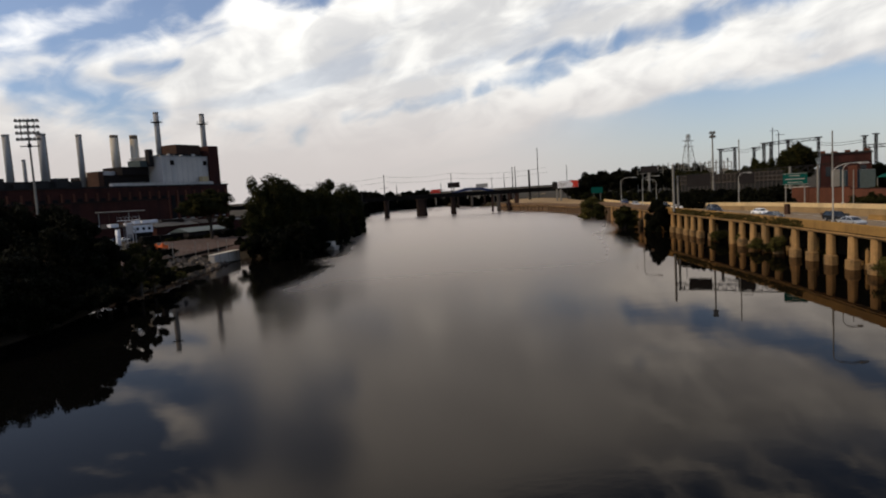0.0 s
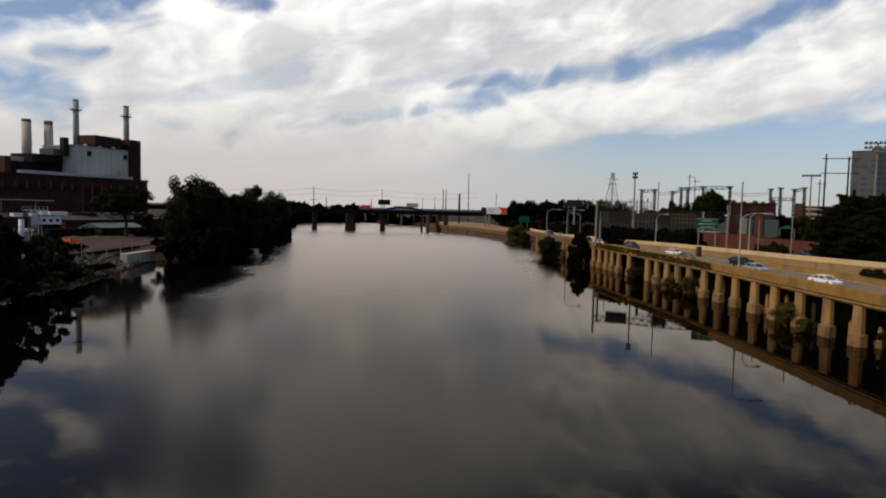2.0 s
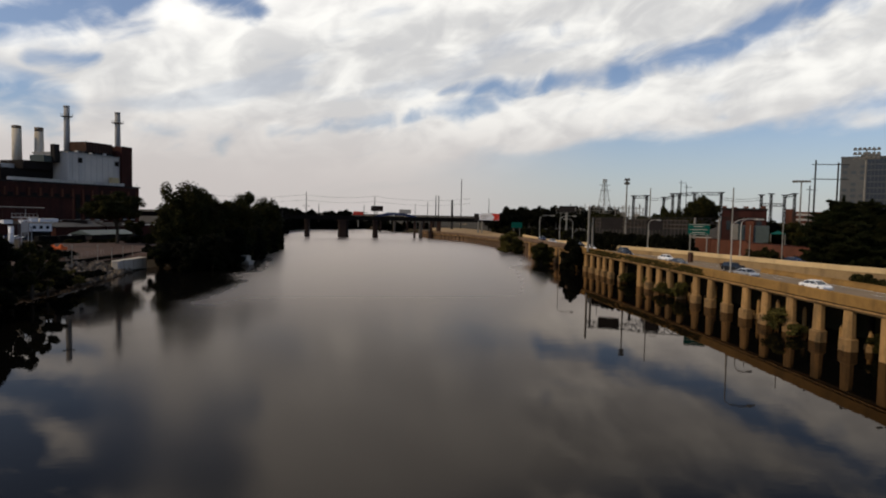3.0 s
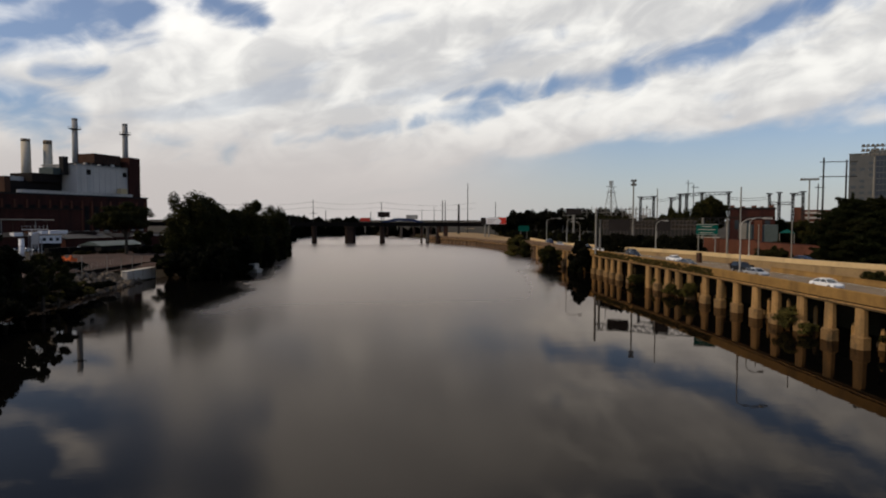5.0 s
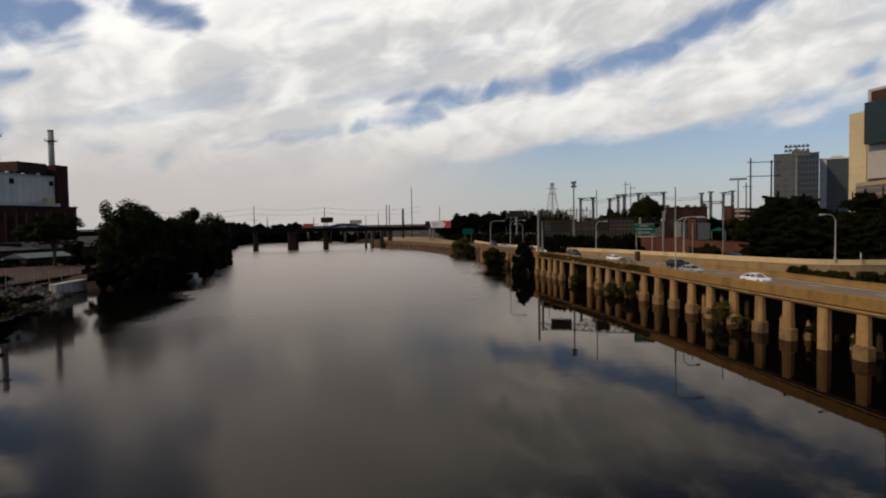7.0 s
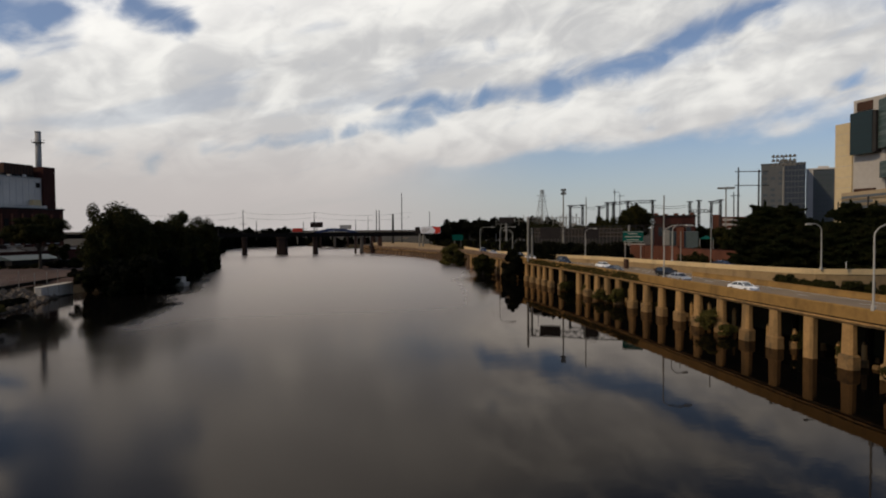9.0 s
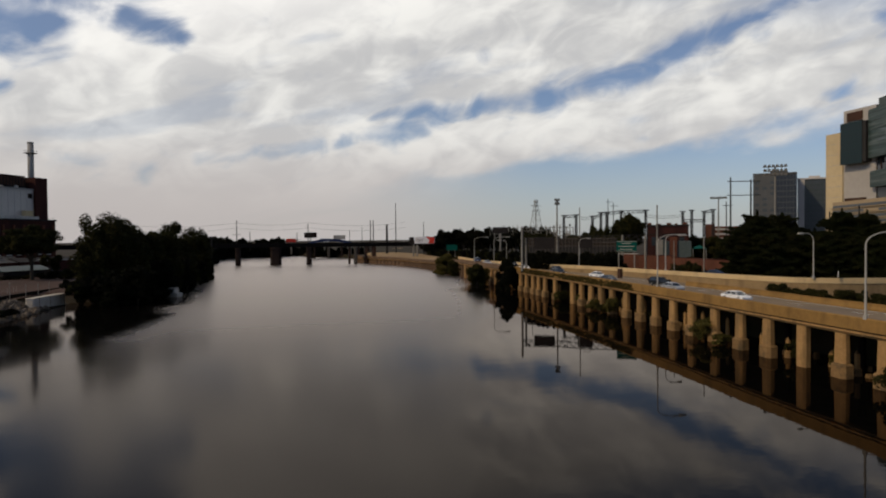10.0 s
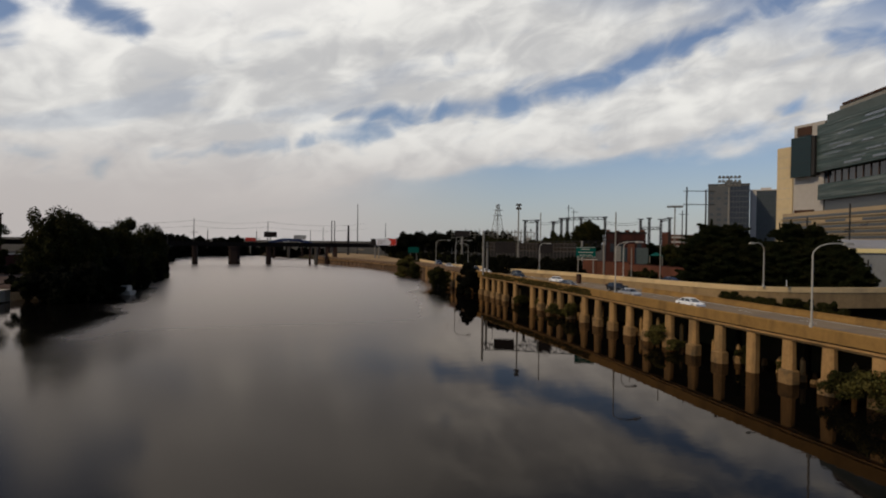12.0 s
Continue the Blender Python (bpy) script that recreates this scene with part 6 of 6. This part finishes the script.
ivy = thing("ivy_growth", (62.5, 140, 6), "dark olive creeper hanging over the river barrier", "creeper")
rng_ivy = np.random.default_rng(77)
ys_ivy = rng_ivy.uniform(-28, 40, 300)
cs_ivy = np.column_stack([[along(DECK_EDGE, 140 + v) - 62.5 - 0.2 for v in ys_ivy], ys_ivy, rng_ivy.uniform(-0.35, 0.75, 300)])
rs_ivy = np.column_stack([np.full(300, 0.12), rng_ivy.uniform(0.5, 1.4, 300), rng_ivy.uniform(0.12, 0.34, 300)])
v_ivy, f_ivy = leaves(cs_ivy, rs_ivy, 22000, 0.10, rng_ivy)
part("foliage", leaf_mesh("foliage", v_ivy, f_ivy, IVY_LEAF), None, ivy)
green = thing("road_sign", polar(29.05, 168, 12.2), "large green motorway direction sign with white lettering", "road sign", -29)
part("panel", Shape().block(0, 0, 0.0, 2.7, 4.9, 0.12, 0, 0.0), SIGN_GREEN, green)
for z in (2.52, 0.1):
    part("border", Shape().box((-2.4, -0.09, z), (2.4, -0.07, z + 0.08)), PIER_PALE, green)
for i, (x0, x1, z) in enumerate([(-1.2, 1.0, 2.0), (-2.0, 1.9, 1.25), (-1.6, 1.4, 0.5)]):
    part("bar", Shape().box((x0, -0.1, z), (x1, -0.07, z + 0.15)), PIER_PALE, green, "line of white lettering")
for x in (-1.9, 1.9):
    part("post", Shape().rod((x, 0.15, -6.4), (x, 0.15, 2.6), 0.14), GALV, green)
small = thing("road_sign", polar(13.8, 352, 9.2), "far green motorway sign beside the road", "road sign", -14)
part("panel", Shape().block(0, 0, 0, 3.1, 5.8, 0.12), SIGN_GREEN, small)
for x in (-1.7, 1.7):
    part("post", Shape().rod((x, 0.15, -4.6), (x, 0.15, 2.6), 0.13), GALV, small)


def street_lamp(at, height, reach, turn, label, head=1.2):
    """A tapered post with a curved arm and a flat lamp head."""
    ob = thing("street_lamp", at, label, "street lamp", turn, "expressway lamps")
    part("post", Shape().rod((0, 0, 0), (0, 0, height - 1.4), 0.13, 0.09, 10), LAMP_STEEL, ob)
    arm = [(reach * 0.55 * (1 - math.cos(a)), 0, height - 1.4 + 1.35 * math.sin(a)) for a in (math.pi / 2 * i / 8 for i in range(9))]
    arm.append((reach * 0.8, 0, height - 0.05))
    part("arm", Shape().tube(arm, 0.075, 8), LAMP_STEEL, ob)
    part("lamp_head", Shape().block(reach * 0.8 + head * 0.42, 0, height - 0.24, height + 0.06, head, 0.42, 0, 0.12, 0.72), LAMP_STEEL, ob, "flat cobra-head lamp")
    part("base", Shape().block(0, 0, -0.1, 0.35, 0.4, 0.4, 0, 0.06), LAMP_STEEL, ob)
    return ob


for y in (56.3, 102.5, 209.0, 235.0):
    street_lamp((along(DECK_EDGE, y) + 0.1, y, 7.02), 9.3, 5.4, 0, "grey steel street lamp with a curved arm on the river barrier", 1.7)
street_lamp((79.8, 126.6, 8.4), 8.0, 3.7, 0, "grey steel street lamp with a curved arm on the ramp parapet")
street_lamp((84.6, 90.3, 8.8), 7.6, 2.6, 180, "grey steel street lamp with a curved arm on the ramp parapet")
street_lamp((76.4, 163.6, 8.1), 7.6, 3.0, 0, "grey steel street lamp with a curved arm on the ramp parapet")
street_lamp((80.1, 236.8, 6.5), 8.6, 3.4, 180, "grey steel street lamp with a curved arm beside the road")
for b, r, z, top in ((35.24, 137.5, 8.6, 15.9), (32.9, 150, 8.0, 15.0)):
    p = thing("marker_post", polar(b, r, z), "slim grey post on the ramp parapet", "post")
    part("pole", Shape().rod((0, 0, -0.3), (0, 0, top - z), 0.11, 0.09, 8), GALV, p)
tag = thing("parapet_sign", (87.5, 88.2, 8.8), "small pale sign on the parapet", "sign", 45)
part("panel", Shape().box((-0.35, -0.04, 0.2), (0.35, 0.04, 1.2)), SIGN_WHITE, tag)
part("post", Shape().rod((0, 0.06, 0), (0, 0.06, 1.1), 0.04), GALV, tag)


# ---- buildings on the right ----
def tower(name, at, w, d, h, turn, label, floors, pale, pale_bays, pale_mat, glass_mat, line_mat):
    """A slab with a pale panelled part and a glazed part, floor by floor."""
    ob = thing(name, at, label, "building", turn)
    x1 = -w / 2 + w * pale
    part("wall", Shape().box((-w / 2, -d / 2, 0), (x1, d / 2, h)), pale_mat, ob, "pale panelled part")
    part("glazing", Shape().box((x1, -d / 2 + 0.3, 0), (w / 2, d / 2, h - 0.6)), glass_mat, ob, "dark glazed part")
    part("roof", Shape().box((-w / 2 - 0.2, -d / 2 - 0.2, h), (w / 2 + 0.2, d / 2 + 0.2, h + 0.8)), pale_mat, ob)
    part("plant_room", Shape().box((-w * 0.1, -d * 0.2, h + 0.8), (w * 0.3, d * 0.3, h + 2.4)), pale_mat, ob)
    fh = h / floors
    ledge = Shape().box((x1, -d / 2 + 0.1, fh - 0.6), (w / 2, -d / 2 + 0.3, fh - 0.1)).mesh("floor_edge", line_mat)
    bw = (x1 + w / 2) / max(1, pale_bays)
    pane = Shape().box((bw * 0.22, -0.12, 1.0), (bw * 0.78, 0.0, fh - 0.8)).mesh("window_pane", GLASS_SLATE)
    rng = random.Random(int(w * 7))
    for j in range(floors):
        part("floor_edge", ledge, None, ob).location = (0, 0, j * fh)
        for i in range(pale_bays):
            if j < floors - 1 and rng.random() < 0.86:
                part("window", pane, None, ob).location = (-w / 2 + i * bw, -d / 2, j * fh)
    for i in range(1, 6):
        x = x1 + (w / 2 - x1) * i / 6
        part("mullion", Shape().box((x - 0.1, -d / 2 + 0.15, 0), (x + 0.1, -d / 2 + 0.3, h - 0.6)), line_mat, ob)
    return ob


tower("office_tower", polar(40.45, 450, 6), 23.8, 20, 47.4, -40, "grey concrete and dark blue glass office tower", 14, 0.54, 3, TOWER_GREY, GLASS_BLUE, TOWER_GREY)
tower("office_tower", polar(43.0, 470, 6), 15.4, 18, 45.0, -43, "pale office tower with a dark grey glass front", 14, 0.25, 0, WHITE_CLAD, GLASS_SLATE, SPANDREL)


def build_hospital():
    ob = thing("hospital_block", (198, 184, 6), "large modern medical building of cream stone and teal glass", "building")
    part("cream_wing", Shape().box((0, 13.8, 0), (30, 21.4, 48.0)), CREAM, ob, "cream stone end wing")
    part("centre_wing", Shape().box((0.5, 0.2, 0), (32, 13.8, 55.6)), PANEL_GREY, ob, "grey-beige panelled wing")
    part("louvre", Shape().box((0.2, 5.6, 51.4), (0.6, 12.2, 54.6)), RUST, ob, "brown louvre band")
    part("bay_window", Shape().box((-2.2, 3.4, 35.6), (0.5, 12.6, 50.6)), GLASS_BAY, ob, "projecting dark glass box")
    part("bay_return", Shape().box((-2.0, 2.0, 35.9), (0.5, 3.4, 50.3)), STEEL_DARK, ob, "black louvred side of the glass box")
    part("lower_louvre", Shape().box((0.2, 4.0, 19.6), (0.6, 13.0, 23.4)), RUST, ob, "brown louvre band")
    sill = Shape().box((-2.26, 3.4, 0), (-2.2, 12.6, 0.12)).mesh("transom", GLASS_DARK)
    for i in range(5):
        part("transom", sill, None, ob).location = (0, 0, 38.0 + i * 2.6)
    joint = Shape().box((-0.06, 0, 0), (0.0, 7.6, 0.12)).mesh("panel_joint", PANEL_GREY)
    for i in range(11):
        part("panel_joint", joint, None, ob).location = (0, 13.8, 4 + i * 4.0)
    f = Matrix.Rotation(math.radians(-20), 4, "Z")
    L = 95.0
    part("glass_wing", Shape().box((1.0, -L, 0), (38, 0, 57.6), f), SPANDREL, ob, "grey-green upper glass wing")
    part("roof", Shape().box((1.6, -L + 1, 57.6), (34, -7, 59.2), f), GALV, ob, "grey roof storey")
    part("roof_edge", Shape().box((1.3, -L + 1, 59.2), (34.4, -9, 59.9), f), RUST, ob, "dark roof edge")
    part("curtain_wall", Shape().box((-1.6, -L, 36.9), (1.0, 1.6, 53.8), f), CURTAIN, ob, "projecting streaked teal glass storeys")
    part("lower_curtain_wall", Shape().box((-1.4, -L, 26.6), (1.0, 0.8, 32.2), f), CURTAIN, ob, "projecting streaked teal glass storey")
    sp = Shape().box((-1.72, -L, 0), (-1.6, 1.5, 0.22), f).mesh("spandrel", SPANDREL)
    for k in range(6):
        part("spandrel", sp, None, ob).location = (0, 0, 37.6 + k * 3.0)
    low_sp = Shape().box((-1.52, -L, 0), (-1.4, 0.7, 0.22), f).mesh("spandrel", SPANDREL)
    for k in range(3):
        part("spandrel", low_sp, None, ob).location = (0, 0, 27.6 + k * 1.5)
    part("recess", Shape().box((0.55, -L, 32.2), (0.97, -0.5, 36.8), f), GLASS_DARK, ob, "deep dark strip of windows")
    part("under_recess", Shape().box((0.55, -L, 21.0), (0.97, -0.5, 26.6), f), GLASS_SLATE, ob, "grey strip of windows under the glass storeys")
    mull = Shape().box((0.3, 0, 32.2), (0.56, 0.3, 36.8), f).mesh("pier", RUST)
    for i in range(16):
        part("pier", mull, None, ob).location = f @ Vector((0, -3 - i * 4.2, 0))
    rng = random.Random(21)
    for i in range(26):
        y0, w = -rng.uniform(3, 60), rng.uniform(3, 12)
        z0 = rng.choice([27.9 + 1.5 * k for k in range(3)] + [37.9 + 1.5 * k for k in range(10)])
        part("pale_pane", Shape().box((-1.69, y0 - w, z0), (-1.58, y0, z0 + rng.uniform(0.3, 0.9)), f), GLASS_GREY, ob, "pale glass strip")
    part("podium", Shape().box((-19, -L, 0), (0.9, -11, 20.8), f), PODIUM, ob, "lower cream podium")
    band = Shape().box((-19.15, -L, 0), (-19.0, -11.4, 0.75), f).mesh("podium_window", GLASS_SLATE)
    for k in range(11):
        part("podium_window", band, None, ob).location = (0, 0, 1.9 + k * 1.7)
    lip = Shape().box((-19.4, -L, 0), (-19.0, -10.8, 0.3), f).mesh("podium_ledge", PODIUM)
    for k in range(11):
        part("podium_ledge", lip, None, ob).location = (0, 0, 1.5 + k * 1.7)
    for i in range(22):
        y0, w = -rng.uniform(12, 60), rng.uniform(2, 9)
        part("podium_panel", Shape().box((-19.22, y0 - w, 0), (-19.1, y0, 0.8), f), PODIUM if i % 2 else GLASS_DARK, ob).location = (0, 0, 1.88 + rng.randrange(11) * 1.7)


build_hospital()


def build_dome():
    ob = thing("sports_hall", polar(53.9, 174, 6), "white fabric-roofed sports hall with yellow eaves", "sports hall", -40)
    part("wall", Shape().box((-19, -9, 0), (16, 9, 8.6)), HALL_WALL, ob, "grey clad wall")
    part("eaves", Shape().box((-19.4, -9.4, 8.6), (16.4, 9.4, 9.5)), YELLOW, ob, "pale yellow eaves band")
    sh = Shape()
    n = 16
    pts = []
    for i in range(n + 1):
        a = math.pi * i / n
        y, z = -9.3 * math.cos(a), 9.5 + 2.0 * math.sin(a)
        pts += [(-19.2, y, z), (16.2, y, z)]
    sh.add(pts, [(2 * i, 2 * i + 1, 2 * i + 3, 2 * i + 2) for i in range(n)] + [tuple(range(0, 2 * n + 2, 2)), tuple(range(1, 2 * n + 2, 2))])
    part("roof", sh, TENT, ob, "curved white fabric roof", True)
    post = Shape().rod((0, 0, 0), (0, 0, 7.2), 0.16).mesh("post", STEEL_DARK)
    for i in range(7):
        part("post", post, None, ob).location = (-18.0 + i * 4.6, -9.8, 0)
    for b, r, top in ((46.1, 170, 22.5), (48.9, 168, 25.5), (44.2, 190, 22)):
        p = thing("net_pole", polar(b, r, 6), "tall dark ball-net pole", "pole", 0, "ball-net poles")
        part("pole", Shape().rod((0, 0, 0), (0, 0, top - 6), 0.2, 0.16, 8), STEEL_DARK, p)


build_dome()


# ---- cars ----
def car(at, turn, paint, label, kind="sedan", group="cars on the expressway"):
    """Body with wheel arches and glazed cabin, four wheels, lamps."""
    ob = thing("car", at, label, "car", turn, group)
    L, W = (4.8, 1.84) if kind == "sedan" else (4.9, 1.95)
    H, belt = (1.45, 0.92) if kind == "sedan" else (1.78, 1.08)
    lower = [(-L / 2, 0.38), (-L / 2, 0.80), (-L / 2 + 0.12, belt), (L * 0.12, belt + 0.02), (L * 0.42, belt - 0.10), (L / 2 - 0.05, belt - 0.26), (L / 2, 0.5), (L / 2 - 0.05, 0.30), (-L / 2 + 0.1, 0.28)]
    sh, n = Shape(), len(lower)
    rings = []
    for y, k in ((-W / 2, 0.97), (-W / 2 + 0.12, 1.0), (W / 2 - 0.12, 1.0), (W / 2, 0.97)):
        rings += [(x * k, y, z if abs(y) < W / 2 - 0.01 else 0.62 + (z - 0.62) * 0.86) for x, z in lower]
    faces = [tuple(range(n))[::-1], tuple(range(3 * n, 4 * n))]
    for r in range(3):
        faces += [(r * n + i, r * n + (i + 1) % n, (r + 1) * n + (i + 1) % n, (r + 1) * n + i) for i in range(n)]
    sh.add(rings, faces)
    part("body", sh, PAINT[paint], ob)
    roof0, roof1, w0, w1 = (-1.05, 0.35, -1.95, 1.25) if kind == "sedan" else (-2.05, 0.45, -2.35, 1.25)
    yb, yt = W / 2 - 0.1, W / 2 - 0.32
    cab = Shape().add([(w0, -yb, belt - .02), (w1, -yb, belt - .02), (w1, yb, belt - .02), (w0, yb, belt - .02), (roof0, -yt, H - 0.06), (roof1, -yt, H - 0.06), (roof1, yt, H - 0.06), (roof0, yt, H - 0.06)], [(0, 1, 5, 4), (1, 2, 6, 5), (2, 3, 7, 6), (3, 0, 4, 7), (4, 5, 6, 7)])
    part("cabin_glass", cab, GLASS_DARK, ob)
    part("roof", Shape().block((roof0 + roof1) / 2, 0, H - 0.08, H, roof1 - roof0 + 0.12, 2 * yt + 0.08, 0, 0.12, 0.92), PAINT[paint], ob)
    for s in (-1, 1):
        for (xa, xb) in ((w0, roof0), (w1, roof1), ((w0 + w1) / 2, (roof0 + roof1) / 2)):
            part("pillar", Shape().bar((xa, s * yb, belt - 0.02), (xb, s * yt, H - 0.05), 0.07), PAINT[paint], ob)
    tyre = Shape().rod((0, -0.11, 0), (0, 0.11, 0), 0.34, 0.34, 14).mesh("tyre", TYRE)
    rim = Shape().rod((0, -0.125, 0), (0, 0.125, 0), 0.21, 0.21, 10).mesh("rim", RIM)
    for x in (-L * 0.30, L * 0.31):
        for y in (-W / 2 + 0.1, W / 2 - 0.1):
            w = part("wheel", tyre, None, ob)
            w.location = (x, y, 0.34)
            part("rim", rim, None, w)
    for y in (-W / 2 + 0.28, W / 2 - 0.28):
        part("headlight", Shape().block(L / 2 - 0.06, y, 0.58, 0.72, 0.14, 0.36, 0, 0.03), HEADLAMP, ob)
        part("tail_light", Shape().block(-L / 2 + 0.03, y, 0.66, 0.82, 0.1, 0.34, 0, 0.02), TAIL, ob)
    return ob


for x, y, paint, kind, lab in [
    (64.9, 84.0, "white", "sedan", "white sedan driving on the expressway"),
    (66.4, 103.0, "silver", "sedan", "silver sedan driving on the expressway"),
    (70.0, 113.0, "black", "suv", "black sport utility driving on the expressway"),
    (66.8, 128.0, "grey", "sedan", "dark grey sedan driving on the expressway"),
    (70.6, 141.0, "white", "sedan", "white sedan driving on the expressway"),
    (67.3, 156.0, "black", "sedan", "black sedan driving on the expressway"),
    (71.0, 166.0, "grey", "suv", "dark grey sport utility on the expressway"),
    (68.0, 184.0, "white", "sedan", "white sedan driving on the expressway"),
    (71.8, 205.0, "black", "sedan", "black sedan driving on the expressway"),
    (69.0, 226.0, "silver", "sedan", "silver sedan driving on the expressway"),
    (72.0, 250.0, "blue", "suv", "dark blue sport utility on the expressway"),
]:
    car((x, y, ROAD_Z + 0.01), -90 + 2.2, paint, lab, kind)
for x, y, paint in ((81.0, 111.0, "blue"),):
    car((x, y, 7.81), -75, paint, "dark car passing on the ramp behind the parapet", "sedan")
rng_lot = random.Random(17)
for i in range(18):
    paint = rng_lot.choice(["white", "white", "black", "grey", "silver", "blue", "grey"])
    b_lot, r_lot = -29.0 + 0.62 * i + rng_lot.uniform(-0.2, 0.2), rng_lot.choice([268, 274, 278, 284])
    car(polar(b_lot, r_lot, 3.6), 62 + rng_lot.uniform(-8, 8), paint, ("dark " if paint in ("black", "grey", "blue") else "pale ") + "car parked on the gravel lot", rng_lot.choice(["sedan", "suv"]), "cars on the lot")
